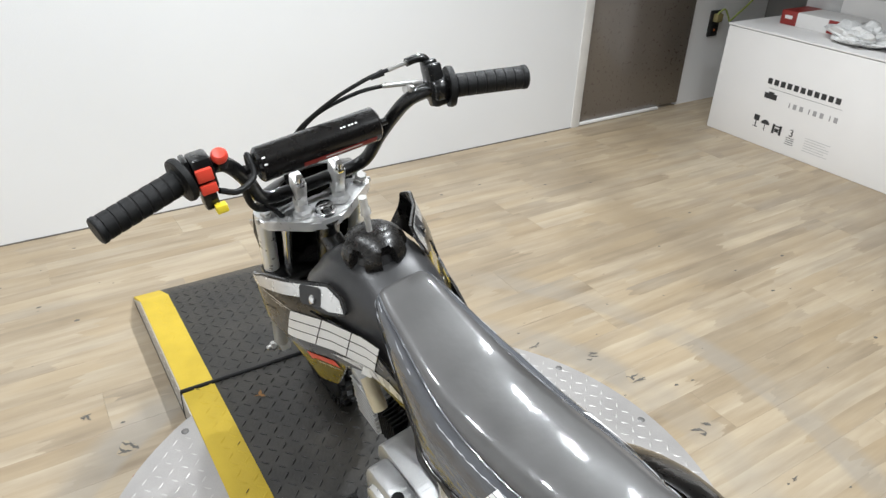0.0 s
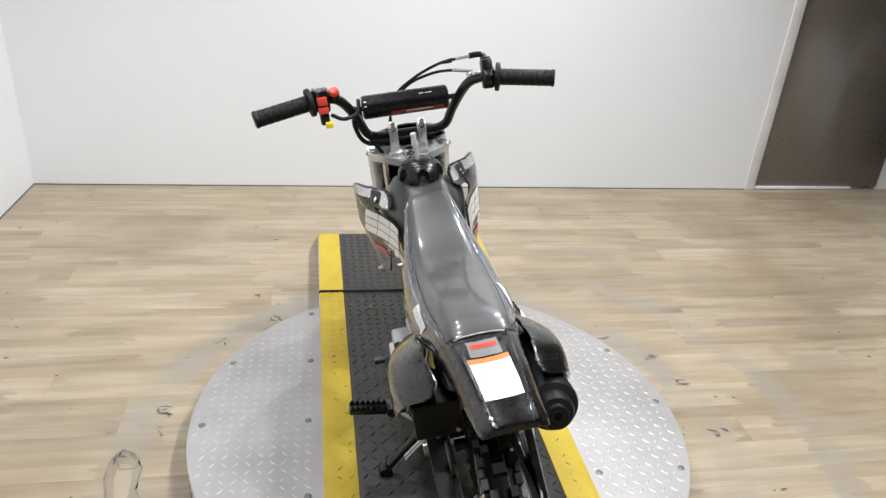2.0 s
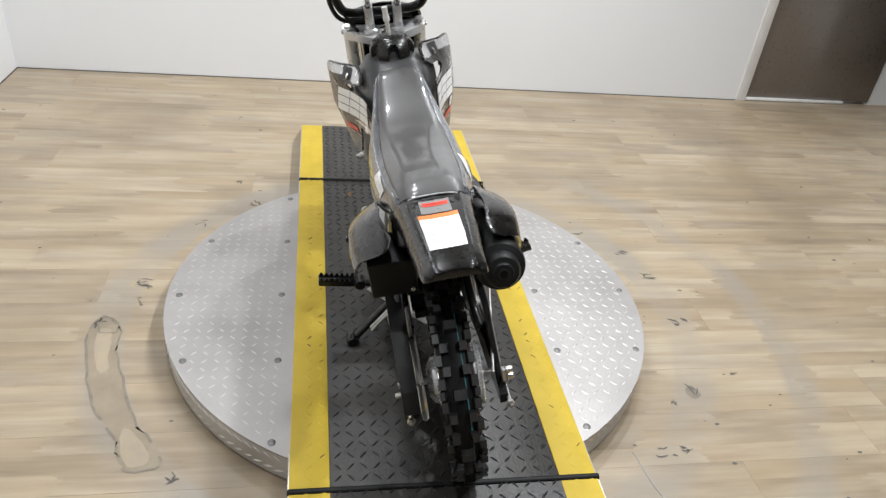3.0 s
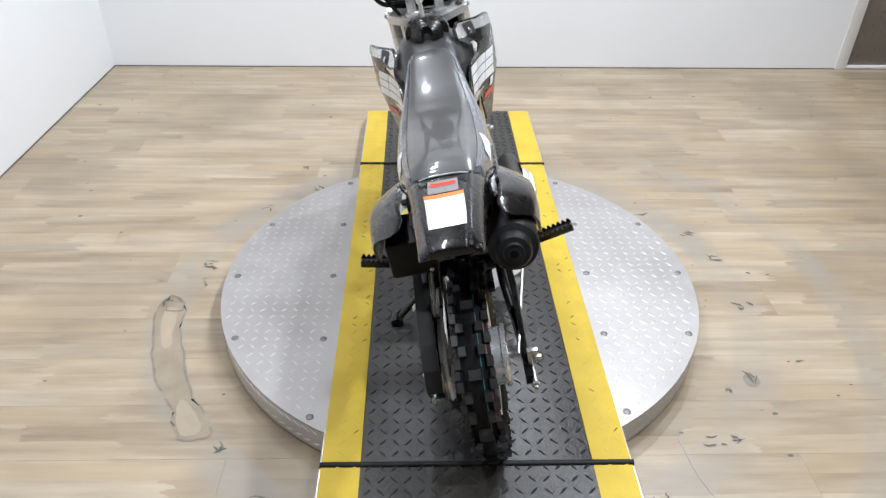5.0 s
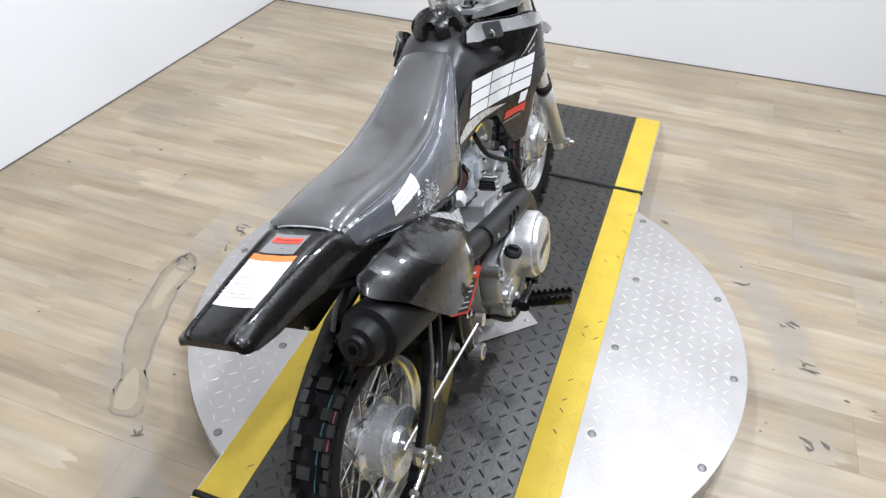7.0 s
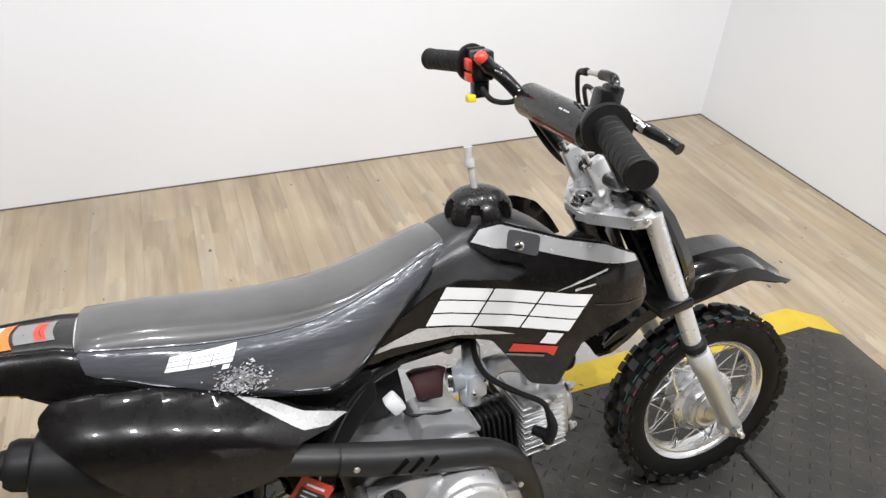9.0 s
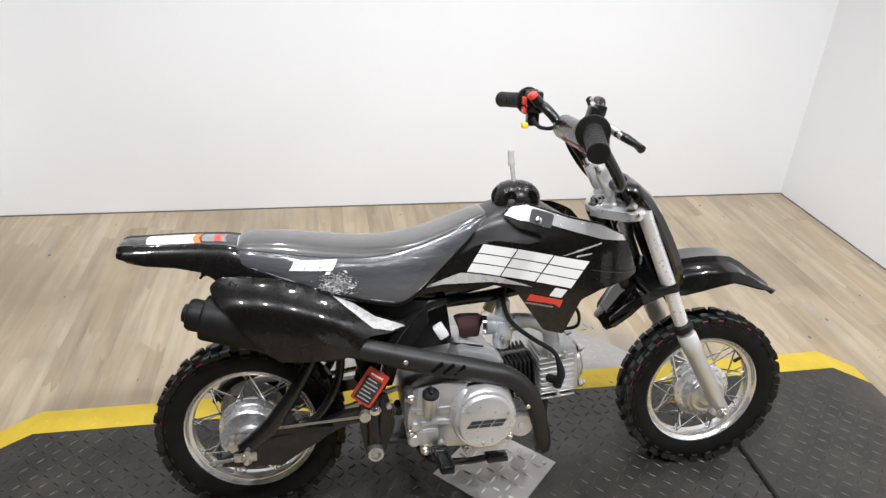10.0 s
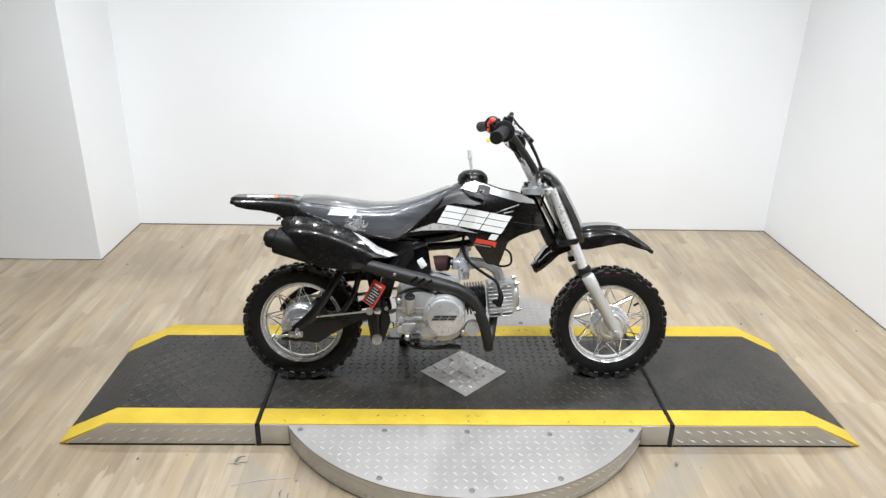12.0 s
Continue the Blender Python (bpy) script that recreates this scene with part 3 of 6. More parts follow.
def ramp(sgn):
    r = thing("ramp", "black tread-plate ramp with yellow edges at the platform's end", "ramp", group="ramps at the platform's ends")
    prof = [(sgn * (HX + 0.007), 0.004), (sgn * (HX + 0.007), DECK), (sgn * BREAK, DECK), (sgn * TIP, 0.006), (sgn * TIP, 0.004)]
    b = part("ramp_plate", prism(prof, -INNER, INNER), M_DECK, r)
    tagged(part("tread_relief", treads("ramp_treads", lambda x, y: abs(y) < INNER - 0.008, *sorted((sgn * (HX + 0.015), sgn * (TIP - 0.02))), -INNER, INNER, ramp_z, 0.0277, 0.0245, 0.0055, 0.0018), M_DECKTOP, b), kind="stuff")
    for side in (-1, 1):
        y0, y1 = sorted((side * INNER, side * HY))
        top_prof = [(u, w + 0.0006 if w > 0.005 else w) for u, w in prof]
        e = part("yellow_edge", prism(top_prof, y0, y1), M_YEL, r, "yellow painted tread edge")
        tagged(part("tread_relief", treads("ramp_edge_treads", lambda x, y: y0 + 0.012 < y < y1 - 0.01, *sorted((sgn * (HX + 0.015), sgn * (TIP - 0.02))), y0, y1, ramp_z, 0.0277, 0.025, 0.0062, 0.0017), M_YEL, e), kind="stuff")
        lo = [(sgn * (HX + 0.0072), 0.008), (sgn * (HX + 0.0072), DECK - 0.002), (sgn * BREAK, DECK - 0.002), (sgn * (TIP - 0.02), 0.008)]
        sp = part("side_plate", prism(lo, side * HY - 0.003, side * HY + 0.003), M_ALUEDGE, r, "bright tread-plate side")
        m2 = bmesh.new()
        for k in range(14):
            for row in (0.022, 0.055):
                cx = HX + 0.03 + k * 0.04 + (0.02 if row > 0.03 else 0)
                if ramp_z(cx + 0.02) < row + 0.012:
                    continue
                p = [Vector((sgn * (cx + a), side * (HY + 0.0052 if i == 4 else HY + 0.003), row + c)) for i, (a, c) in enumerate(((-0.015, 0.007), (0, -0.0034), (0.015, -0.007), (0, 0.0034), (0, 0)))]
                v = [m2.verts.new(x) for x in p]
                for i in range(4):
                    m2.faces.new((v[i], v[(i + 1) % 4], v[4]))
        tagged(part("tread_relief", m2, M_POLISH, sp), kind="stuff")
    part("hinge_bar", rod((sgn * HX, -HY - 0.004, DECK - 0.001), (sgn * HX, HY + 0.002, DECK - 0.001), 0.0062, 10), M_RUB, r, "black rubber bar in the joint")
    # black block filling the slit as its shade
    part("joint_gap", box(sgn * HX - 0.0068, sgn * HX + 0.0068, -HY - 0.0036, HY + 0.0036, 0.001, DECK - 0.004), M_GAP, r)
    for side in (-1, 1):
        xa, xb = sorted((sgn * (HX + 0.012), sgn * (TIP - 0.03)))
        # black strip as the ramp side's shade along the floor
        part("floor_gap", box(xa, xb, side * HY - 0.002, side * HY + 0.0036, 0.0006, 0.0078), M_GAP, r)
    return r


# the far long edge runs a little askew, so that the platform narrows to its rear end
for top_thing in (deck, ramp(1), ramp(-1)):
    for ob in top_thing.children_recursive:
        if ob.type == "MESH" and ob.matrix_basis == Matrix.Identity(4):
            for v in ob.data.vertices:
                if v.co.y > 0:
                    v.co.y -= 0.0105 * (BREAK - v.co.x) * min(1.0, v.co.y / 0.24)

# ---- small dirt bike: length u forward, v to its left, w up, leaning on its stand ----
LEAN, TURN = radians(11.0), radians(1.3)
bike = thing("dirt_bike", "small black dirt bike with grey seat on its side stand", "dirt bike",
             at=Matrix.Translation((0, -0.039, DECK)) @ Matrix.Rotation(TURN, 4, "Z") @ Matrix.Rotation(-LEAN, 4, "X"))
HEAD = Vector((0.215, 0, 0.62))
STEER = Matrix.Translation(HEAD) @ Matrix.Rotation(radians(-2.3), 4, Vector((-0.446, 0, 0.895))) @ Matrix.Translation(-HEAD)
R_TYRE, R_RIM = 0.186, 0.137


def knob(bm, ang, v, half_len, half_wid, r0, r1, skew=0.0, lean=0.0):
    """One block of the tread, at an angle round the wheel."""
    rad = Vector((math.cos(ang), 0, math.sin(ang)))
    tan = Vector((-math.sin(ang), 0, math.cos(ang)))
    side = Vector((0, 1, 0))
    out = (rad + side * lean).normalized()
    vs = []
    for r, k in ((r0, 1.0), (r1, 0.84)):
        for a, b in ((-1, -1), (1, -1), (1, 1), (-1, 1)):
            vs.append(bm.verts.new(rad * r0 + out * (r - r0) + side * (v + b * half_wid * k) + tan * (a * half_len * k + skew * b)))
    # top face takes the paler slot, as if lit from overhead
    bm.faces.new(vs[4:]).material_index = 1
    for f in ((0, 1, 5, 4), (1, 2, 6, 5), (2, 3, 7, 6), (3, 0, 4, 7)):
        bm.faces.new([vs[i] for i in f])


def wheel(name, centre, m, drum_side, drum_r):
    half = [(0.119, 0.007), (0.1205, 0.0125), (0.124, 0.0145), (0.127, 0.0145), (0.129, 0.0165), (0.1315, 0.0215), (0.1345, 0.0232), (0.1368, 0.0200), (0.131, 0.015)]
    rim = lathe([(r, -v) for r, v in half] + [(0.129, 0)] + [(r, v) for r, v in reversed(half)] + [(0.1180, 0)], 72, closed=True)
    w = part(name, rim, M_RIM, bike, "spoked wheel with a chrome rim and knobbly tyre", at=m @ Matrix.Translation(centre))
    ty = lathe([(0.130, -0.018), (0.138, -0.0245), (0.152, -0.0295), (0.166, -0.0305), (0.176, -0.0265), (0.1825, -0.014), (0.184, 0), (0.1825, 0.014),
                (0.176, 0.0265), (0.166, 0.0305), (0.152, 0.0295), (0.138, 0.0245), (0.130, 0.018), (0.128, 0)], 72, closed=True)
    tyre = part("tyre", ty, M_TYRE, w)
    kn = bmesh.new()
    n = 30
    for k in range(n):
        a = 2 * math.pi * k / n
        if k % 3 == 0:
            knob(kn, a, 0.0, 0.0105, 0.0125, 0.181, 0.1950)
        else:
            for s in (-1, 1):
                knob(kn, a, s * 0.0150, 0.0095, 0.0075, 0.180, 0.1936, lean=0.12 * s)
        for s in (-1, 1):
            knob(kn, a + 0.5 * 2 * math.pi / n, s * 0.0225, 0.0105, 0.0065, 0.175, 0.1890, lean=0.42 * s)
            if k % 3 == 0:
                knob(kn, a, s * 0.0240, 0.0085, 0.0050, 0.174, 0.1875, lean=0.5 * s)
            knob(kn, a + 0.5 * 2 * math.pi / n, s * 0.0285, 0.0070, 0.0020, 0.1680, 0.1725, lean=0.9 * s)
    tread = tagged(part("tread", kn, M_KNOB, w), kind="stuff")
    tread.data.materials.append(M_LITTOP)
    part("paint_line", lathe([(0.1828, -0.0125), (0.1834, -0.0125), (0.1834, -0.0110), (0.1828, -0.0110)], 72, closed=True), M_TEAL, tyre, "thin teal maker's line round the tread")
    part("paint_line", lathe([(0.1785, -0.0243), (0.1792, -0.0240), (0.1799, -0.0222), (0.1793, -0.0222)], 72, closed=True), M_PINK, tyre, "thin pink maker's line round the shoulder")
    s = drum_side
    if drum_r > 0.0665:
        hub = lathe([(0.012, -0.052 * s), (0.030, -0.05 * s), (0.045, -0.040 * s), (0.047, -0.030 * s), (0.030, -0.026 * s), (0.028, -0.01 * s), (0.030, 0.002 * s),
                     (drum_r - 0.006, 0.005 * s), (drum_r, 0.008 * s), (drum_r, 0.013 * s), (drum_r - 0.008, 0.016 * s), (drum_r - 0.011, 0.019 * s), (drum_r - 0.012, 0.043 * s), (drum_r - 0.007, 0.045 * s),
                     (drum_r - 0.006, 0.050 * s), (drum_r - 0.009, 0.053 * s), (drum_r - 0.016, 0.0515 * s), (drum_r - 0.024, 0.047 * s), (0.026, 0.046 * s), (0.022, 0.054 * s), (0.012, 0.055 * s)], 48)
    else:
        hub = lathe([(0.012, -0.052 * s), (0.030, -0.05 * s), (0.045, -0.040 * s), (0.047, -0.030 * s), (0.030, -0.026 * s), (0.028, -0.01 * s), (0.028, 0.006 * s),
                     (drum_r - 0.006, 0.010 * s), (drum_r, 0.013 * s), (drum_r, 0.019 * s), (drum_r - 0.004, 0.022 * s), (drum_r - 0.014, 0.024 * s), (drum_r - 0.016, 0.034 * s), (drum_r - 0.020, 0.040 * s),
                     (0.024, 0.044 * s), (0.022, 0.050 * s), (0.012, 0.052 * s)], 48)
    part("hub", hub, M_HUB, w, "cast silver drum-brake hub")
    if drum_r < 0.0665:
        part("hub_plate", lathe([(0.010, 0.0525 * s), (0.020, 0.0515 * s), (0.024, 0.0475 * s), (0.034, 0.0450 * s), (0.036, 0.0465 * s), (0.039, 0.0465 * s), (0.041, 0.0435 * s), (drum_r - 0.021, 0.0418 * s)], 40), M_BRIGHT, w)
    for k in range(12):
        a = 2 * math.pi * k / 12
        part("hub_dot", bolt(((drum_r - 0.006) * math.cos(a), (0.022 if drum_r < 0.0665 else 0.015) * s, (drum_r - 0.006) * math.sin(a)), (0, s, 0), 0.003, 0.002, 8), M_STEEL, w)
    part("axle", rod((0, -0.108, 0), (0, 0.108, 0), 0.0058, 10), M_STEEL, w)
    for k in range(18):
        for sgn in (-1, 1):
            r0 = drum_r - 0.004 if sgn == s else 0.043
            v0 = sgn * ((0.016 if drum_r < 0.0665 else 0.011) if sgn == s else 0.034)
            a0 = 2 * math.pi * (k + (0.25 if sgn > 0 else 0)) / 18
            a1 = a0 + radians(34 if k % 2 else -34) * (0.9 if sgn == s else 1.0)
            key = (name, sgn, k % 2)
            if key not in SPOKES:
                SPOKES[key] = (finish("spoke", tube([(r0, v0, 0), (0.123 * math.cos(a1 - a0), 0.006 * sgn, 0.123 * math.sin(a1 - a0))], 0.0018, 6), M_CHROME), a0)
            mesh, _ = SPOKES[key]
            part("spoke", mesh, M_CHROME, w, at=Matrix.Rotation(-a0, 4, "Y"))
    part("valve", rod((0.124 * math.cos(0.6), 0, 0.124 * math.sin(0.6)), (0.101 * math.cos(0.6), 0, 0.105 * math.sin(0.6)), 0.0042, 8), M_RUB, w, "black valve stem")
    return w


SPOKES = {}
FW, RW = Vector((0.486, 0, 0.184)), Vector((-0.528, 0, 0.192))
front_wheel = wheel("front_wheel", FW, STEER, -1, 0.066)
rear_wheel = wheel("rear_wheel", RW, Matrix.Translation(RW) @ Matrix.Rotation(radians(-2.4), 4, "Z") @ Matrix.Translation(-RW), -1, 0.067)

# fork, clamps and front mudguard, turned with the bars


def fork_u(w):
    return 0.486 + 0.538 * (0.186 - w)


for s in (-1, 1):
    v = s * 0.088
    leg = part("fork_leg", tube([(fork_u(0.60), v, 0.60 + 0.045), (fork_u(0.39), v, 0.39)], 0.0150, 16), M_POLISH, bike, "bright fork tube in a silver lower leg", at=STEER)
    prof = [(0.0, 0.0), (0.014, 0.002), (0.0185, 0.012), (0.0185, 0.19), (0.0205, 0.195), (0.0205, 0.235), (0.017, 0.24)]
    a = Vector((fork_u(0.160) + 0.004, v, 0.160))
    b = Vector((fork_u(0.40), v, 0.40))
    part("lower_leg", aim(lathe([(r or 0.001, z) for r, z in prof], 20, "Z"), a, b), M_SILVER, leg, "silver painted lower fork leg")
    part("dust_seal", aim(lathe([(0.0205, 0), (0.0215, 0.004), (0.0205, 0.014), (0.016, 0.018)], 18, "Z"), b - (b - a).normalized() * 0.022, b + (b - a)), M_RUB, leg)
    part("axle_nut", joined(bolt((0.486, s * 0.108, 0.184), (0, s, 0), 0.011, 0.010), bolt((0.486, s * 0.118, 0.184), (0, s, 0), 0.006, 0.010, 10)), M_STEEL, leg)
    part("fork_lug", box(0.470, 0.502, v - 0.013, v + 0.013, 0.166, 0.202, 0.006), M_SILVER, leg)
    part("fork_cap", bolt((fork_u(0.645), v, 0.652), (-0.446, 0, 0.895), 0.010, 0.007), M_STEEL, leg)

tri = [(0.290, -0.098), (0.290, -0.068), (0.268, 0.0), (0.290, 0.068), (0.290, 0.098), (0.250, 0.102), (0.196, 0.026), (0.188, 0.0), (0.196, -0.026), (0.250, -0.102)]
tri = rounded([(max(u - 0.022 if u > 0.26 else u - 0.014, 0.180), v) for u, v in tri], 0.010)
bm = bmesh.new()
lo, hi = [bm.verts.new((u, v, 0)) for u, v in tri], [bm.verts.new((u, v, 0.019)) for u, v in tri]
bm.faces.new(lo[::-1])
bm.faces.new(hi)
for k in range(len(tri)):
    bm.faces.new((lo[k], lo[(k + 1) % len(tri)], hi[(k + 1) % len(tri)], hi[k]))
bmesh.ops.bevel(bm, geom=[e for e in bm.edges if abs(e.verts[0].co.z - e.verts[1].co.z) < 1e-6], offset=0.003, segments=2, affect="EDGES")
turned(bm, Matrix.Translation((0, 0, 0.630)) @ Matrix.Translation((0.26, 0, 0)) @ Matrix.Rotation(radians(-10), 4, "Y") @ Matrix.Translation((-0.26, 0, 0)))
clamp = part("top_clamp", bm, M_POLISH, bike, "polished aluminium top fork clamp", at=STEER)
part("stem_nut", joined(lathe([(0.019, 0), (0.019, 0.004), (0.016, 0.006)], 28, "Z", (0.199, 0, 0.637)), lathe([(0.015, 0), (0.015, 0.010), (0.012, 0.013), (0.006, 0.014)], 24, "Z", (0.199, 0, 0.641))), M_CHROME, clamp)
for s in (-1, 1):
    part("clamp_bolt", bolt((0.243, s * 0.085, 0.650), (-0.17, 0, 1), 0.007, 0.007), M_STEEL, clamp)
    part("pinch_bolt", bolt((0.245, s * 0.098, 0.640), (-0.3, s, 0), 0.005, 0.008), M_STEEL, clamp)
    riser = joined(lathe([(0.017, 0), (0.017, 0.006), (0.0115, 0.010), (0.0110, 0.036)], 18, "Z", (0.214, s * 0.034, 0.641)),
                   turned(box(-0.017, 0.017, -0.0100, 0.0100, -0.026, 0.034, 0.006), Matrix.Translation((0.206, s * 0.034, 0.689)) @ Matrix.Rotation(radians(-28), 4, "Y")))
    part("bar_riser", riser, M_POLISH, clamp, "polished bar clamp")
    part("riser_bolt", joined(tube([(0.190, s * 0.034, 0.702), (0.176, s * 0.034, 0.727)], 0.0055, 10), bolt((0.186, s * 0.034, 0.708), (-0.5, 0, 0.87), 0.009, 0.008)), M_CHROME, clamp)
low = prism(rounded([(0.292, 0.462), (0.286, 0.480), (0.348, 0.492), (0.352, 0.474)], 0.006), -0.106, 0.106, 0.003)
part("lower_clamp", low, M_BLACK, bike, "black lower fork clamp", at=STEER)
part("steering_stem", tube([(0.193, 0, 0.632), (0.285, 0, 0.455)], 0.019, 16), M_BLACK, bike)
part("fork_sleeve", tube([(fork_u(0.44) - 0.032, 0.062, 0.47), (fork_u(0.60) - 0.03, 0.062, 0.622)], 0.009, 10), M_CHROME, bike, at=STEER)

rings = []
for u, w, hw, drop, crown in ((0.236, 0.398, 0.042, 0.012, 0.003), (0.262, 0.436, 0.052, 0.028, 0.005), (0.300, 0.466, 0.060, 0.036, 0.006), (0.345, 0.498, 0.066, 0.046, 0.007),
                              (0.390, 0.511, 0.068, 0.060, 0.007), (0.430, 0.515, 0.068, 0.056, 0.007), (0.470, 0.515, 0.068, 0.047, 0.007), (0.500, 0.511, 0.067, 0.038, 0.007), (0.525, 0.498, 0.066, 0.032, 0.007),
                              (0.558, 0.475, 0.064, 0.020, 0.006), (0.592, 0.453, 0.060, 0.006, 0.004), (0.606, 0.444, 0.052, 0.002, 0.002)):
    ring = []
    right = [(hw, w - drop), (hw * 0.985, w - drop * 0.38), (hw * 0.86, w - 0.011), (hw * 0.48, w - 0.004), (hw * 0.40, w + crown * 0.9)]
    outer = [(-v, z) for v, z in right] + [(-hw * 0.1, w + crown * 0.8), (hw * 0.1, w + crown * 0.8)] + right[::-1]
    ring = [(u, v, z) for v, z in outer] + [(u - 0.001, v * 0.94, z - 0.004) for v, z in reversed(outer)]
    rings.append(ring)
part("front_mudguard", loft(rings), M_MIRR, bike, "gloss black front mudguard", at=STEER)
tail_flap = []
for u, w, hw in ((0.300, 0.452, 0.055), (0.268, 0.418, 0.052), (0.240, 0.392, 0.045), (0.226, 0.378, 0.030)):
    tail_flap.append([(u, -hw, w - 0.012), (u - 0.006, -hw * 0.6, w), (u - 0.008, 0, w + 0.002), (u - 0.006, hw * 0.6, w), (u, hw, w - 0.012),
                      (u + 0.008, hw, w - 0.018), (u + 0.004, 0, w - 0.006), (u + 0.008, -hw, w - 0.018)])
part("mudguard_flap", loft(tail_flap), M_GLOSS, bike, at=STEER)
rings = []
for w, u, hw in ((0.699, 0.258, 0.058), (0.692, 0.270, 0.084), (0.672, 0.294, 0.094), (0.640, 0.318, 0.101), (0.590, 0.346, 0.104), (0.540, 0.372, 0.098), (0.490, 0.392, 0.080), (0.455, 0.402, 0.055)):
    ring = [(u - 0.034, -hw, w - 0.006), (u - 0.018, -hw * 0.93, w - 0.003), (u - 0.007, -hw * 0.6, w), (u, 0, w), (u - 0.007, hw * 0.6, w), (u - 0.018, hw * 0.93, w - 0.003), (u - 0.034, hw, w - 0.006)]
    rings.append(ring + [(a - 0.005, b * 0.95, c - 0.002) for a, b, c in reversed(ring)])
part("front_plate", loft(rings), M_MIRR, bike, "gloss black front number plate", at=STEER)

# handlebar
bar = part("handlebar", tube([(0.066, -0.322, 0.812), (0.10, -0.20, 0.824), (0.107, -0.168, 0.825), (0.128, -0.140, 0.808), (0.172, -0.112, 0.752), (0.204, -0.096, 0.706), (0.212, -0.075, 0.692), (0.213, -0.04, 0.690),
                             (0.213, 0.04, 0.690), (0.212, 0.075, 0.692), (0.204, 0.096, 0.706), (0.172, 0.112, 0.752), (0.128, 0.140, 0.808), (0.107, 0.168, 0.825), (0.10, 0.20, 0.824), (0.066, 0.322, 0.812)], 0.0110, 14, 8),
           M_BLACK, bike, "gloss black handlebar", at=STEER)
part("crossbar", rod((0.150, -0.125, 0.780), (0.150, 0.125, 0.780), 0.006), M_BLACK, bar)
pad = lathe([(0.001, -0.098), (0.022, -0.098), (0.0265, -0.094), (0.0265, 0.094), (0.022, 0.098), (0.001, 0.098)], 28, "Y", (0.150, 0, 0.782))
pad = part("bar_pad", pad, M_GLOSS, bar, "black padded roll round the crossbar")


def on_pad(a0, a1, y0, y1, n=4):
    bm2 = bmesh.new()
    r = 0.0272
    prev = None
    for k in range(n + 1):
        a = a0 + (a1 - a0) * k / n
        row2 = [bm2.verts.new((0.150 - r * math.cos(a), y, 0.782 + r * math.sin(a))) for y in (y0, y1)]
        if prev:
            bm2.faces.new((prev[0], prev[1], row2[1], row2[0]))
        prev = row2
    return bm2


part("red_stripe", joined(on_pad(-0.72, -0.34, -0.085, 0.035)), M_REDCARD, pad, "red printed stripe")
part("stripe_print", joined(on_pad(-0.56, -0.46, -0.06, 0.0)), M_WHITE, pad)
for a0, a1, y0, y1 in [(0.80, 0.88, y, y + 0.0035) for y in (-0.060, -0.054, -0.049, -0.041, -0.036)] + [(0.28, 0.38, 0.087, 0.092), (0.66, 0.76, 0.087, 0.092)]:
    part("pad_print", on_pad(a0, a1, y0, y1), M_WHITE, pad)


def grip(s):
    a, b = Vector((0.0985, s * 0.205, 0.8235)), Vector((0.0655, s * 0.3235, 0.812))
    L = (b - a).length
    prof = [(0.0125, -0.004), (0.030, -0.004), (0.031, 0.0), (0.030, 0.005), (0.0185, 0.007)]
    n = 7
    for k in range(n):
        z, d = 0.010 + k * (L - 0.018) / n, (L - 0.018) / n
        prof += [(0.0166, z), (0.0176, z + 0.001), (0.0177, z + d * 0.5), (0.0176, z + d - 0.0022), (0.0166, z + d - 0.0012)]
    prof += [(0.0185, L - 0.006), (0.0185, L - 0.001), (0.0165, L + 0.001), (0.001, L + 0.001)]
    g = part("grip", aim(lathe(prof, 24, "Z"), a, b), M_GRIP, bar, "ribbed black rubber grip")
    return g


grip(1)
grip(-1)
th = joined(turned(lathe([(0.001, -0.013), (0.020, -0.013), (0.022, -0.010), (0.022, 0.010), (0.020, 0.013), (0.001, 0.013)], 20, "Y"), Matrix.Translation((0.103, -0.186, 0.824))),
            turned(box(-0.015, 0.013, -0.012, 0.013, -0.026, 0.038, 0.005), Matrix.Translation((0.103, -0.184, 0.826)) @ Matrix.Rotation(radians(14), 4, "Y")),
            turned(box(-0.010, 0.010, -0.011, 0.011, 0, 0.040, 0.004), Matrix.Translation((0.108, -0.184, 0.828)) @ Matrix.Rotation(radians(14), 4, "Y")),
            tube([(0.118, -0.184, 0.862), (0.121, -0.178, 0.870), (0.122, -0.166, 0.872), (0.122, -0.150, 0.871)], 0.0065, 10))
part("throttle_housing", th, M_BLACK, bar, "black throttle housing")
part("cable_ferrule", joined(rod((0.122, -0.152, 0.871), (0.123, -0.120, 0.868), 0.0035, 8), rod((0.126, -0.156, 0.836), (0.135, -0.112, 0.842), 0.0035, 8)), M_STEEL, bar)
part("throttle_cable", tube([(0.123, -0.128, 0.869), (0.130, -0.085, 0.862), (0.160, -0.03, 0.832), (0.196, 0.02, 0.785), (0.235, 0.035, 0.715), (0.255, 0.02, 0.62), (0.235, 0.0, 0.545)], 0.0032, 8), M_RUB, bar)
part("brake_cable", tube([(0.135, -0.12, 0.842), (0.150, -0.07, 0.838), (0.185, -0.01, 0.808), (0.225, 0.030, 0.745), (0.262, 0.030, 0.66), (0.318, -0.05, 0.49), (0.375, -0.068, 0.40), (0.425, -0.072, 0.32), (0.470, -0.070, 0.235)], 0.0032, 8), M_RUB, bar)
part("cable_boot", tube([(0.1235, -0.112, 0.867), (0.1265, -0.092, 0.863)], [0.0055, 0.0036], 8), M_RUB, bar)
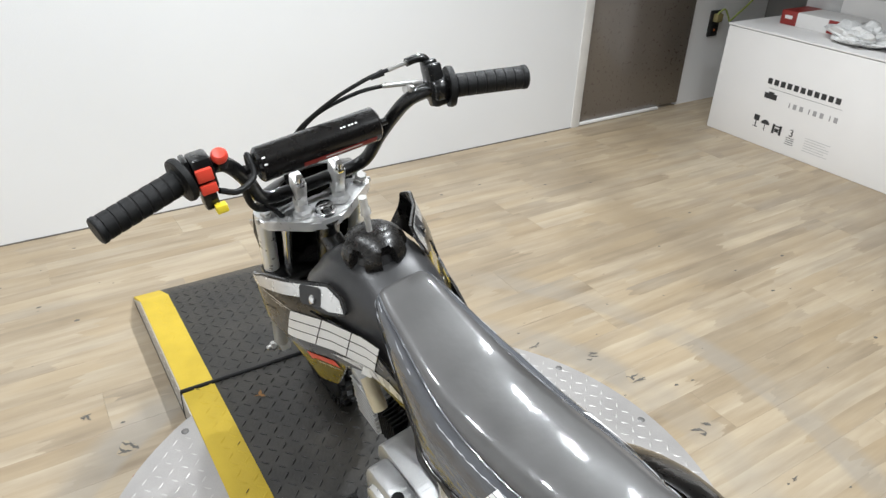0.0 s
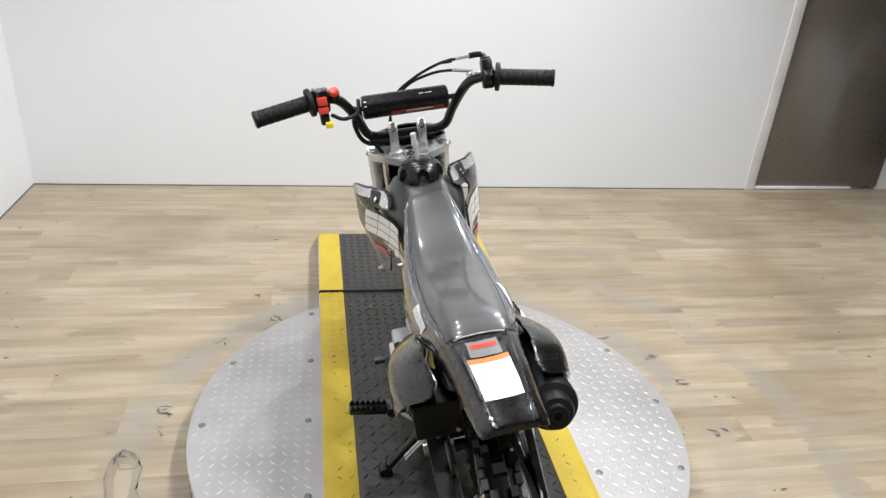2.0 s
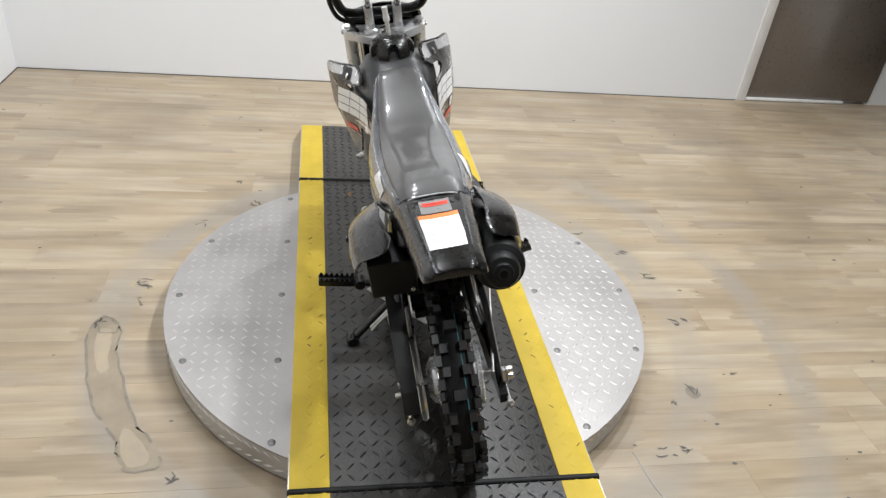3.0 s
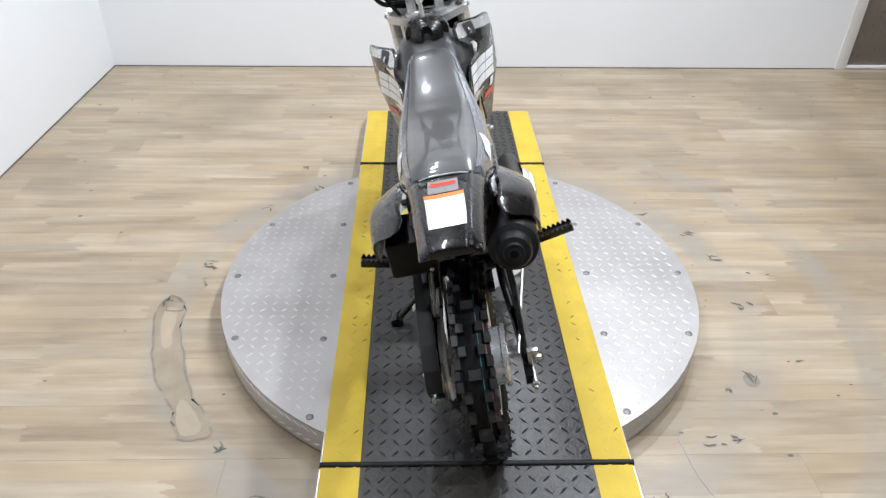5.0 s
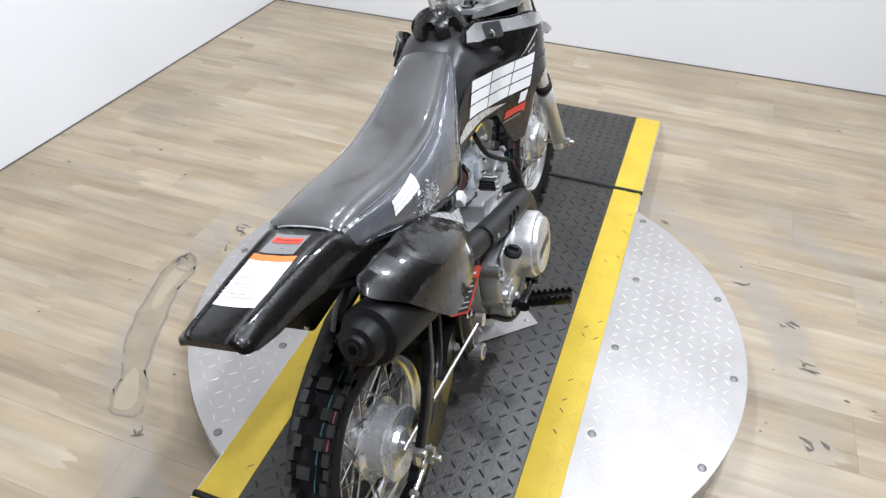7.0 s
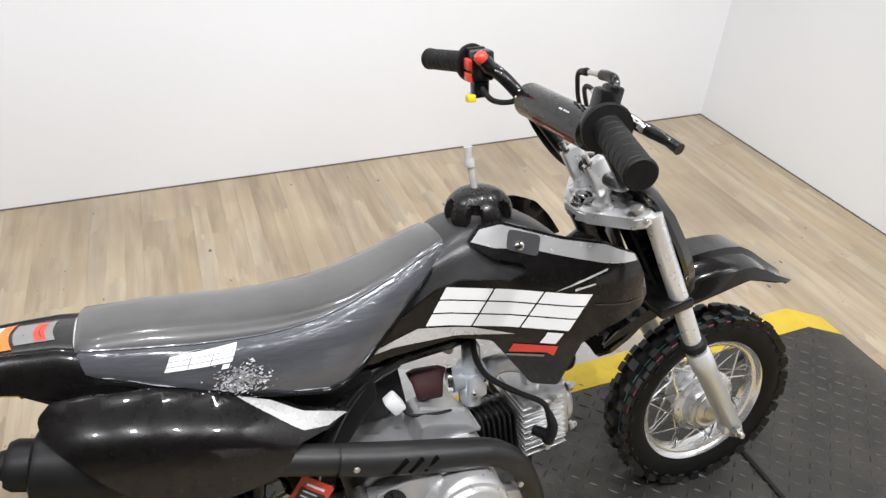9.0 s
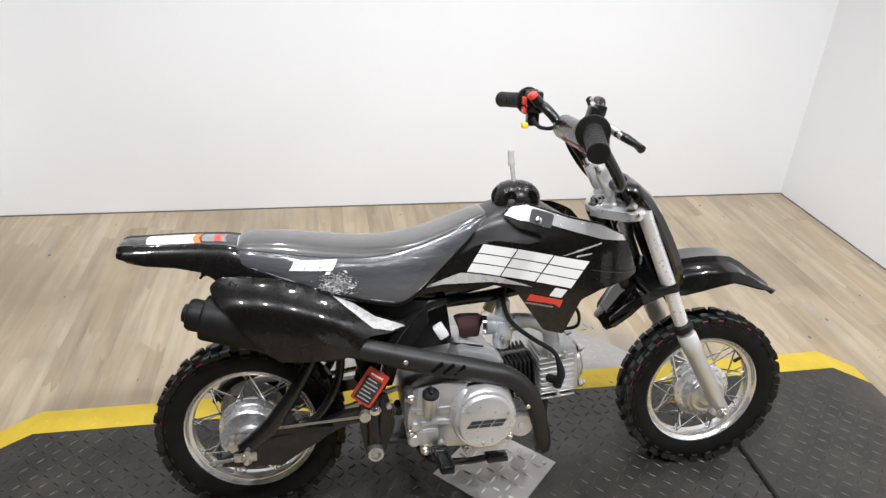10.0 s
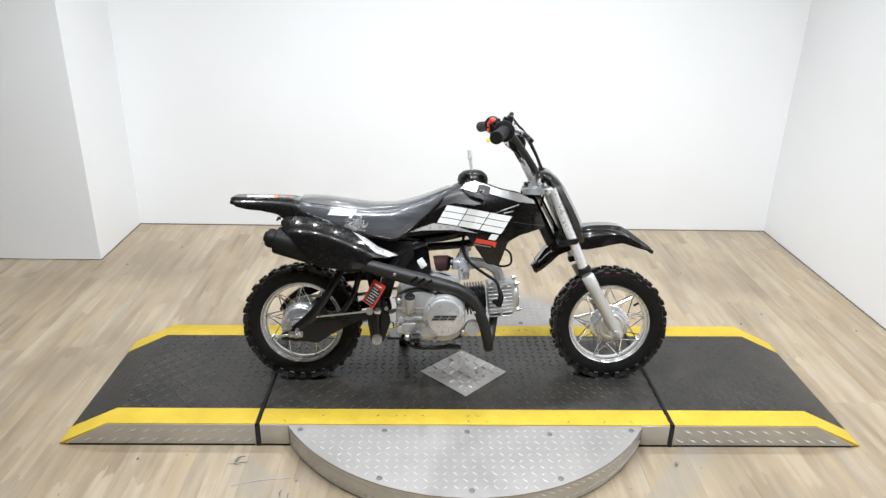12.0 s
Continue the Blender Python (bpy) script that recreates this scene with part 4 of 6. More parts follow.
lev = joined(box(0.112, 0.132, -0.156, -0.146, 0.822, 0.836, 0.003), tube([(0.124, -0.146, 0.830), (0.150, -0.178, 0.819), (0.155, -0.200, 0.813)], [0.008, 0.008, 0.006], 10))
part("lever_bracket", lev, M_STEEL, bar, "silver brake lever bracket")
part("brake_lever", tube([(0.151, -0.182, 0.817), (0.161, -0.205, 0.811), (0.169, -0.226, 0.805), (0.172, -0.244, 0.800)], [0.0075, 0.008, 0.0065, 0.0075], 10), M_BLACK, bar, "black brake lever")
sw = joined(box(0.084, 0.122, 0.164, 0.192, 0.800, 0.848, 0.005), box(0.088, 0.116, 0.170, 0.190, 0.772, 0.802, 0.004))
sw = part("switch_block", sw, M_BLACK, bar, "black switch block")
part("switch_rocker", joined(box(0.078, 0.086, 0.168, 0.190, 0.818, 0.836, 0.002), box(0.078, 0.086, 0.168, 0.190, 0.800, 0.814, 0.002)), M_RED, sw, "orange-red rocker switch")
part("switch_tag", box(0.076, 0.090, 0.164, 0.180, 0.768, 0.780, 0.002), M_YELLOWP, sw, "yellow key tag")
part("kill_button", joined(lathe([(0.001, 0), (0.010, 0), (0.011, 0.003), (0.011, 0.010), (0.008, 0.014), (0.001, 0.015)], 20, "Z", (0, 0, 0))), M_RED, bar, "round red stop button",
     at=Matrix.Translation((0.096, 0.152, 0.836)) @ Matrix.Rotation(radians(-35), 4, "Y"))
part("kill_mount", joined(rod((0.108, 0.152, 0.824), (0.096, 0.152, 0.838), 0.012, 14), box(0.086, 0.118, 0.192, 0.200, 0.802, 0.850, 0.003)), M_BLACK, bar)
part("switch_lead", tube([(0.10, 0.165, 0.79), (0.108, 0.140, 0.775), (0.128, 0.110, 0.778), (0.150, 0.104, 0.795), (0.168, 0.104, 0.79), (0.190, 0.1, 0.72), (0.222, 0.075, 0.66), (0.235, 0.04, 0.60)], 0.0045, 8), M_RUB, bar)
part("wire_loom", tube([(0.150, 0.115, 0.785), (0.172, 0.120, 0.735), (0.205, 0.104, 0.685), (0.225, 0.06, 0.668), (0.24, -0.02, 0.672), (0.235, -0.07, 0.665)], 0.0055, 8), M_RUB, bar)

# tank and shrouds
rings = []
for u, hs, hm, wt, wb in ((-0.130, 0.052, 0.044, 0.585, 0.505), (-0.095, 0.060, 0.050, 0.606, 0.500), (-0.060, 0.069, 0.056, 0.630, 0.500), (-0.030, 0.077, 0.060, 0.647, 0.500), (0.010, 0.088, 0.064, 0.656, 0.500), (0.050, 0.096, 0.066, 0.653, 0.500),
                          (0.085, 0.098, 0.062, 0.643, 0.505), (0.120, 0.086, 0.052, 0.622, 0.515), (0.155, 0.062, 0.040, 0.592, 0.530), (0.180, 0.040, 0.028, 0.566, 0.540)):
    mid = min(0.596, wt - 0.022)
    half = [(0.0, wb), (hs * 0.8, wb), (hs * 0.97, wb + 0.010), (hs, wb + (mid - wb) * 0.55), (hs * 0.97, mid - 0.008), (hs * 0.90, mid), (hm * 1.10, mid + (wt - mid) * 0.45), (hm * 0.92, mid + (wt - mid) * 0.78), (hm * 0.55, wt - 0.002), (0.0, wt)]
    rings.append([(u, -v, w) for v, w in half] + [(u, v, w) for v, w in reversed(half[1:-1])])
tank = part("fuel_tank", loft(rings), M_TANK, bike, "dark grey moulded fuel tank", smooth=55)
part("filler_neck", lathe([(0.040, -0.012), (0.038, 0.0), (0.034, 0.008)], 28, "Z", (0.022, 0, 0.654)), M_TANK, tank)
cap = bmesh.new()


def cap_rim(a, r, depth, edge):
    """Radius of the cap's dome, with six arched finger hollows."""
    return r - depth * min(1.0, max(0.0, (math.cos(6 * a) - edge) / 0.22))


# height, radius, hollow's depth, and how narrow the arch has grown
levels = ((0.647, 0.036, 0.0, 0.0), (0.648, 0.0475, 0.016, 0.0), (0.656, 0.0495, 0.017, 0.05), (0.664, 0.0490, 0.016, 0.15), (0.671, 0.0465, 0.013, 0.35), (0.676, 0.0435, 0.008, 0.55), (0.680, 0.0400, 0.0, 0.8),
          (0.686, 0.0330, 0.0, 0.8), (0.690, 0.0235, 0.0, 0.8), (0.692, 0.0110, 0.0, 0.8))
rr = [[cap.verts.new((0.022 + cap_rim(a, r, d, e) * math.cos(a), cap_rim(a, r, d, e) * math.sin(a), w)) for a in (2 * math.pi * k / 72 for k in range(72))] for w, r, d, e in levels]
for a, b in zip(rr, rr[1:]):
    for k in range(72):
        cap.faces.new((a[k], a[(k + 1) % 72], b[(k + 1) % 72], b[k]))
cap.faces.new(rr[0][::-1])
cap.faces.new(rr[-1])
cap = part("fuel_cap", cap, M_CAP, tank, "black six-lobed screw cap")
vent = part("breather_tube", joined(tube([(0.018, 0.003, 0.690), (0.012, 0.004, 0.728)], 0.0048, 10), tube([(0.012, 0.004, 0.724), (0.0115, 0.0045, 0.731), (0.0105, 0.005, 0.738), (0.0095, 0.0055, 0.753)], [0.0075, 0.0075, 0.006, 0.0065], 10)), M_CLEAR, tank, "milky clear breather tube")


def shroud_v(u, w):
    v = float(np.interp(u, (-0.23, -0.14, -0.06, 0.02, 0.10, 0.17, 0.215, 0.245), (0.066, 0.070, 0.080, 0.102, 0.134, 0.152, 0.142, 0.120)))
    v -= max(0.0, 0.495 - w) * 0.18
    fold = float(np.interp(u, (-0.06, 0.05, 0.10, 0.16), (0.62, 0.48, 0.36, 0.20)))
    v -= max(0.0, w - 0.592) * fold
    return v


SHROUD = [(-0.024, 0.640), (-0.006, 0.659), (0.026, 0.664), (0.097, 0.646), (0.150, 0.637), (0.197, 0.614), (0.218, 0.571), (0.237, 0.531), (0.157, 0.508), (0.122, 0.484),
          (0.097, 0.403), (0.060, 0.408), (-0.001, 0.496), (-0.046, 0.506), (-0.222, 0.480), (-0.197, 0.503), (-0.075, 0.586), (-0.040, 0.596), (0.020, 0.590), (0.050, 0.600), (0.042, 0.612), (0.006, 0.618)]


def slanted(x0, x1, z0, z1, slope, lean):
    """A leaning bar that follows a slope."""
    return [(x0 + lean * z0, z0 + slope * x0), (x1 + lean * z0, z0 + slope * x1), (x1 + lean * z1, z1 + slope * x1), (x0 + lean * z1, z1 + slope * x0)]


def emblem(x, z, width, height, slope, lean, side):
    """A plain mark: three leaning blocks, each of three bars set a little apart."""
    out, bw = [], width / 3
    for k in range(3):
        for lo2, hi2 in ((0.0, 0.31), (0.345, 0.655), (0.69, 1.0)):
            a = k * bw
            out.append(slanted(a, a + bw * 0.965, height * lo2, height * hi2, slope, lean))
    out.append(slanted(width * 0.86, width * 0.97, -height * 0.40, -height * 0.08, slope, lean))
    if side > 0:
        mid = width / 2 + lean * height / 2
        out = [[(2 * mid - p - 0.012, q2 + slope * (2 * mid - 2 * p)) for p, q2 in poly] for poly in out]
    return [[(x + p, z + q2) for p, q2 in poly] for poly in out]


def settle(poly, side):
    """The near-side shroud sits a little lower, as the bike leans on its stand that way."""
    if side < 0:
        return poly
    return [(u, w - 0.026 * max(0.0, min(1.0, (w - 0.56) / 0.06)) - 0.010 * max(0.0, min(1.0, (0.06 - u) / 0.06)) * (1 if w > 0.62 else 0)) for u, w in poly]


for s in (-1, 1):
    sh = part("tank_shroud", panel(rounded(settle(SHROUD, s), 0.006), shroud_v, s, 0.004, 0.018), M_GLOSS, bike, "gloss black tank shroud with white and silver graphics")
    part("wing_graphic", panel(settle([(-0.019, 0.641), (-0.004, 0.656), (0.024, 0.661), (0.095, 0.643), (0.150, 0.6345), (0.194, 0.614), (0.199, 0.603), (0.146, 0.609), (0.060, 0.629), (0.010, 0.632)], s), shroud_v, s, 0, 0.018, 0.0012), M_WING, sh, "silver foil wing graphic")
    # no opening is cut: a dark sheet paints the vent's shaded inside
    part("vent_hole", panel(rounded(settle([(0.032, 0.656), (0.070, 0.648), (0.062, 0.621), (0.024, 0.630)], s), 0.006), shroud_v, s, 0, 0.01, 0.0022), M_INK, sh, "flat dark sheet painted as the vent recess's shade")
    bu, bw2 = settle([(0.042, 0.635)], s)[0]
    part("vent_boss", aim(lathe([(0.0075, 0), (0.0075, 0.002), (0.005, 0.004), (0.002, 0.0045)], 18, "Z"), (bu, s * (shroud_v(bu, bw2) + 0.002), bw2), (bu, s, bw2 + 0.5)), M_CHROME, sh, "chrome screw in the vent")
    for poly in emblem(-0.094, 0.533, 0.196, 0.056, -0.13, 0.55, s):
        part("emblem_bar", panel(poly, shroud_v, s, 0, 0.02, 0.0016), M_WHITE, sh, "white slanting bar")
    part("lower_stripe", panel([(-0.192, 0.498), (-0.105, 0.531), (-0.030, 0.522), (0.030, 0.505), (-0.045, 0.511), (-0.140, 0.507)], shroud_v, s, 0, 0.018, 0.0012), M_SILVDEC, sh, "silver stripe")
    part("red_mark", panel([(0.028, 0.489), (0.088, 0.481), (0.084, 0.463), (0.074, 0.470), (0.022, 0.474)], shroud_v, s, 0, 0.02, 0.0014), M_RED, sh, "small red printed mark")
    part("red_mark_print", panel([(0.020, 0.471), (0.072, 0.466), (0.071, 0.462), (0.019, 0.467)], shroud_v, s, 0, 0.02, 0.0016), M_GREYDEC, sh)
    for line in ([(0.077, 0.570), (0.110, 0.5825), (0.150, 0.599), (0.151, 0.602), (0.110, 0.5865)], [(0.106, 0.5705), (0.134, 0.5785), (0.134, 0.581), (0.106, 0.5745)]):
        part("speed_line", panel(settle(line, s), shroud_v, s, 0, 0.02, 0.0014), M_SILVDEC, sh)
    part("fold_line", panel([(0.135, 0.546), (0.232, 0.534), (0.232, 0.536), (0.135, 0.5485)], shroud_v, s, 0, 0.02, 0.0014), M_TANK, sh)

# seat
ST = ((-0.524, 0.051, 0.590, 0.597, 0.058, 0.568), (-0.516, 0.054, 0.594, 0.604, 0.064, 0.558), (-0.480, 0.056, 0.588, 0.605, 0.068, 0.546), (-0.440, 0.060, 0.583, 0.603, 0.078, 0.532), (-0.390, 0.063, 0.576, 0.596, 0.086, 0.517),
      (-0.340, 0.064, 0.571, 0.589, 0.090, 0.501), (-0.290, 0.064, 0.569, 0.584, 0.092, 0.488), (-0.240, 0.062, 0.573, 0.584, 0.092, 0.478), (-0.215, 0.060, 0.578, 0.586, 0.090, 0.482), (-0.190, 0.057, 0.584, 0.591, 0.084, 0.496),
      (-0.150, 0.052, 0.597, 0.602, 0.074, 0.530), (-0.110, 0.047, 0.612, 0.617, 0.064, 0.567), (-0.075, 0.043, 0.627, 0.631, 0.055, 0.602), (-0.055, 0.039, 0.634, 0.638, 0.047, 0.618), (-0.047, 0.033, 0.634, 0.637, 0.040, 0.622))



BULGE = (0.0, 0.30, 0.55, 0.74, 0.88, 0.965)


def seat_ring(u, ht, wc, wt, hb, wb):
    """A section of the seat: full sides that roll over into the crown."""
    foot = wb + (wc - wb) * 0.15
    side = [(ht + (hb * 1.02 - ht) * math.sqrt(1 - f * f) ** 0.9, foot + (wc - foot) * f) for f in BULGE]
    half = [(0, wb), (hb * 0.7, wb), (hb * 0.99, wb + 0.003)] + side + [(ht, wc), (ht * 0.93, wc + (wt - wc) * 0.45), (ht * 0.72, wc + (wt - wc) * 0.78), (ht * 0.35, wt - 0.001), (0, wt)]
    return [(u, -v, w) for v, w in half] + [(u, v, w) for v, w in reversed(half[1:-1])]


def seat_side(u, w):
    """How far out the seat's side stands."""
    ht, wc, hb, wb = (float(np.interp(u, [r[0] for r in ST], [r[k] for r in ST])) for k in (1, 2, 4, 5))
    foot = wb + (wc - wb) * 0.15
    f = min(1.0, max(0.0, (w - foot) / (wc - foot)))
    return ht + (hb * 1.02 - ht) * math.sqrt(1 - f * f) ** 0.9


seat = part("seat", loft([seat_ring(*r) for r in ST]), M_SEATSIDE, bike, "black seat sides under shiny wrinkled film", smooth=50)
strip = []
for u, ht, wc, wt, hb, wb in ST:
    strip.append([(u, -v, w + 0.0018) for v, w in ((ht * 1.0, wc), (ht * 0.94, wc + (wt - wc) * 0.45), (ht * 0.72, wc + (wt - wc) * 0.80), (ht * 0.35, wt), (0, wt + 0.0004))] +
                 [(u, v, w + 0.0018) for v, w in ((ht * 0.35, wt), (ht * 0.72, wc + (wt - wc) * 0.80), (ht * 0.94, wc + (wt - wc) * 0.45), (ht * 1.0, wc))])
part("seat_top", loft(strip, closed=False), M_SEAT, seat, "worn-looking grey seat top", smooth=60)
for s in (-1, 1):
    part("seam", tube([(u, s * (ht + 0.001), wc + 0.001) for u, ht, wc, *_ in ST[1:-1]], 0.0016, 6, 3), M_SEATSIDE, seat)
    part("edge_piping", tube([(u, s * (hb + 0.001), wb + 0.002) for u, ht, wc, wt, hb, wb in ST], 0.0028, 6, 3), M_BLACK, seat)

    for poly in emblem(-0.432, 0.556, 0.080, 0.017, -0.03, 0.6, s):
        part("seat_mark", panel(poly, seat_side, s, 0, 0.01, 0.0016), M_WHITE, seat, "small white slanting bar")
rf = random.Random(21)
for s in (-1, 1):
    crinkles = []
    # broken pale threads paint glints along the foot and the crown
    for lift, f, gap, spread in ((0.0008, 0.0, 0.45, 0.0006), (0.0006, 0.93, 0.62, 0.0006)):
        u = -0.500
        while u < -0.060:
            run = rf.uniform(0.008, 0.034)
            if rf.random() > gap:
                pts = []
                for k in range(5):
                    uu = u + run * k / 4
                    ht, wc, hb, wb = (float(np.interp(uu, [r[0] for r in ST], [r[j] for r in ST])) for j in (1, 2, 4, 5))
                    w = wb + 0.008 + (wc - wb - 0.008) * f + rf.gauss(0, spread * 0.5)
                    pts.append((uu, s * (seat_side(uu, w) + lift), w))
                crinkles.append(tube(pts, [0.0003, rf.uniform(0.0005, 0.0010), 0.0003], 5, 2))
            u += run
    tagged(part("film_crinkle", joined(*crinkles), M_GLINT, seat, "creases of clear wrapping film, coloured pale as their glints"), kind="stuff")
part("rear_seam", tube([(-0.523, -0.054, 0.588), (-0.5245, -0.03, 0.596), (-0.525, 0, 0.598), (-0.5245, 0.03, 0.596), (-0.523, 0.054, 0.588)], 0.0015, 8), M_FILM, seat, "crinkled clear film edge")
wr = bmesh.new()
rw = random.Random(3)
for k in range(620):
    cu, cw = -0.346 + rw.gauss(0, 0.015), 0.528 + rw.gauss(0, 0.0095)
    r, a = rw.uniform(0.0008, 0.0038) * (1 if k % 4 else 0.6), rw.uniform(0, 6.28)
    pts = [(cu + r * math.cos(a + d), -(seat_side(cu, cw) + rw.uniform(0.0012, 0.0042)), cw + r * 0.6 * math.sin(a + d)) for d in (0, 2.1 + rw.uniform(-0.7, 0.7), 4.2)]
    wr.faces.new([wr.verts.new(p) for p in pts])
tagged(part("torn_film", wr, M_FILM, seat, "torn grey scraps of film"), kind="stuff")

# tail
rings = []
for u, hw, wt, drop in ((-0.738, 0.036, 0.596, 0.010), (-0.7365, 0.040, 0.599, 0.014), (-0.732, 0.0425, 0.601, 0.018), (-0.722, 0.044, 0.602, 0.022), (-0.690, 0.046, 0.602, 0.030), (-0.640, 0.051, 0.602, 0.034), (-0.590, 0.055, 0.601, 0.044), (-0.545, 0.060, 0.598, 0.058), (-0.520, 0.066, 0.592, 0.070), (-0.480, 0.070, 0.570, 0.060), (-0.44, 0.072, 0.54, 0.045)):
    flank = [(1.08, -drop), (1.03, -drop * 0.45), (0.90, -0.006), (0.80, -0.001), (0.72, 0.0022), (0.66, 0.0020), (0.60, 0.0003), (0.5, 0.001)]
    outer = [(-hw * a, wt + b) for a, b in flank] + [(0, wt + 0.003)] + [(hw * a, wt + b) for a, b in reversed(flank)]
    rings.append([(u, v, z) for v, z in outer] + [(u + 0.002, v * 0.93, wt - drop if u < -0.73 else z - 0.005) for v, z in reversed(outer)])
tail = part("tail_fender", loft(rings), M_GLOSS, bike, "gloss black tail with a white warning sticker", smooth=45)


def on_tail(x0, x1, y0, y1, lift, bow=0.0, n=10):
    bm2 = bmesh.new()
    steps = max(1, math.ceil(abs(x1 - x0) / 0.006))
    prev = None
    for k in range(n + 1):
        y = y0 + (y1 - y0) * k / n
        arc = bow * (1 - ((2 * k / n) - 1) ** 2)
        row2 = []
        for j in range(steps + 1):
            x = x0 + (x1 - x0) * j / steps - arc
            wt = float(np.interp(x, (-0.744, -0.730, -0.69, -0.64, -0.59, -0.545, -0.52), (0.596, 0.601, 0.602, 0.602, 0.601, 0.598, 0.592)))
            hw = float(np.interp(x, (-0.744, -0.69, -0.59, -0.52), (0.038, 0.046, 0.055, 0.066)))
            z = float(np.interp(abs(y) / hw, (0, 0.5, 0.82, 1.03), (wt + 0.003, wt + 0.001, wt - 0.004, wt - 0.02)))
            row2.append(bm2.verts.new((x, y, z + lift)))
        if prev:
            for j in range(steps):
                bm2.faces.new((prev[j], prev[j + 1], row2[j + 1], row2[j]))
        prev = row2
    return bm2


label = part("warning_sticker", on_tail(-0.684, -0.602, -0.029, 0.033, 0.0008, 0.006), M_WHITE, tail, "white sticker with fine grey print")
part("orange_band", on_tail(-0.602, -0.590, -0.029, 0.033, 0.0009, 0.006), M_ORANGE, label, "orange band")
part("sticker_print", joined(*[on_tail(-0.610 - 0.0058 * k, -0.6118 - 0.0058 * k, -0.026, 0.030 - (0.012 if k % 4 == 3 else 0), 0.0016, 0.006) for k in range(11)]), M_GREYPALE, label)
part("grey_patch", on_tail(-0.588, -0.545, -0.022, 0.026, 0.0007, 0.004), M_GREYDEC, tail)
part("red_patch", on_tail(-0.566, -0.554, -0.019, 0.022, 0.0014, 0.004), M_RED, tail, "small red mark")
part("red_patch_print", joined(on_tail(-0.5605, -0.5585, -0.014, 0.017, 0.0019, 0.004)), M_REDCARD, tail)

# side panels, left box


TOP_LINE = np.polyfit((-0.575, -0.53, -0.453, -0.374, -0.315, -0.276, -0.216), (0.540, 0.552, 0.546, 0.518, 0.490, 0.465, 0.433), 4)


def side_v(u, w):
    top_w = float(np.polyval(TOP_LINE, u)) + 0.004
    t = max(0.0, min(1.0, (top_w - w) / 0.08))
    bell = max(0.0, 1 - ((u + 0.435) / 0.215) ** 2) ** 0.8
    return 0.080 + 0.012 * t + 0.060 * bell * math.sin(min(1.0, t / 0.66) * math.pi / 2)


SIDE = [(-0.570, 0.527), (-0.574, 0.537), (-0.558, 0.549), (-0.515, 0.552), (-0.453, 0.545), (-0.374, 0.517), (-0.315, 0.488), (-0.276, 0.461), (-0.218, 0.434), (-0.212, 0.428), (-0.246, 0.424), (-0.290, 0.432), (-0.312, 0.408), (-0.330, 0.400),
        (-0.400, 0.401), (-0.452, 0.406), (-0.468, 0.416), (-0.508, 0.459), (-0.546, 0.505)]
for s in (-1, 1):
    sp = part("side_panel", panel(rounded(SIDE, 0.006), side_v, s, 0.005, 0.011), M_GLOSS, bike, "gloss black bulging side panel", smooth=60)
    part("swoosh_graphic", panel([(-0.358, 0.509), (-0.315, 0.4865), (-0.276, 0.459), (-0.220, 0.432), (-0.216, 0.429), (-0.246, 0.428), (-0.282, 0.443), (-0.316, 0.474)], side_v, s, 0, 0.011, 0.0012), M_SILVDEC, sp, "silver wedge graphic")
lbox = part("side_box", box(-0.525, -0.425, 0.042, 0.124, 0.408, 0.480, 0.006), M_MATTE, bike, "black plastic electrics box")
part("box_screw", bolt((-0.525, 0.052, 0.418), (-1, 0, 0), 0.004, 0.003, 10), M_STEEL, lbox)
under = prism([(-0.60, 0.560), (-0.50, 0.55), (-0.30, 0.48), (-0.17, 0.47), (-0.165, 0.42), (-0.225, 0.34), (-0.240, 0.285), (-0.300, 0.285), (-0.318, 0.36), (-0.36, 0.43), (-0.44, 0.45), (-0.56, 0.53)], -0.060, 0.066, 0.006)
part("rear_splash_guard", under, M_MATTE, bike)
part("tail_wire", joined(tube([(-0.575, 0.0, 0.545), (-0.592, -0.008, 0.535), (-0.600, -0.018, 0.528)], 0.0028, 6)), M_RED, bike, "loose red wires under the tail")
part("wire_clip", box(-0.600, -0.588, -0.010, 0.004, 0.528, 0.538, 0.002), M_CLEAR, bike)

# exhaust
mend, mfor = Vector((-0.612, -0.090, 0.487)), Vector((-0.33, -0.108, 0.405))
L = (mfor - mend).length
muf = part("muffler", aim(lathe([(0.001, 0.004), (0.010, 0.004), (0.010, -0.012), (0.016, -0.012), (0.018, -0.006), (0.026, -0.004), (0.030, 0.004), (0.030, 0.020), (0.040, 0.024), (0.0425, 0.030), (0.0425, 0.15), (0.038, 0.16), (0.036, L - 0.03), (0.022, L)], 36, "Z"), mend, mfor), M_MATTE, bike, "matt black muffler")
part("tail_pipe", aim(lathe([(0.0095, -0.014), (0.0095, 0.01), (0.006, 0.01), (0.006, -0.010)], 20, "Z"), mend, mfor), M_RUB, muf)
# black disc over the pipe's end, painted as its dark inside
part("pipe_bore", aim(lathe([(0.0001, -0.0142), (0.0066, -0.0142), (0.0066, -0.0135), (0.0001, -0.0135)], 20, "Z"), mend, mfor), M_PIT, muf)
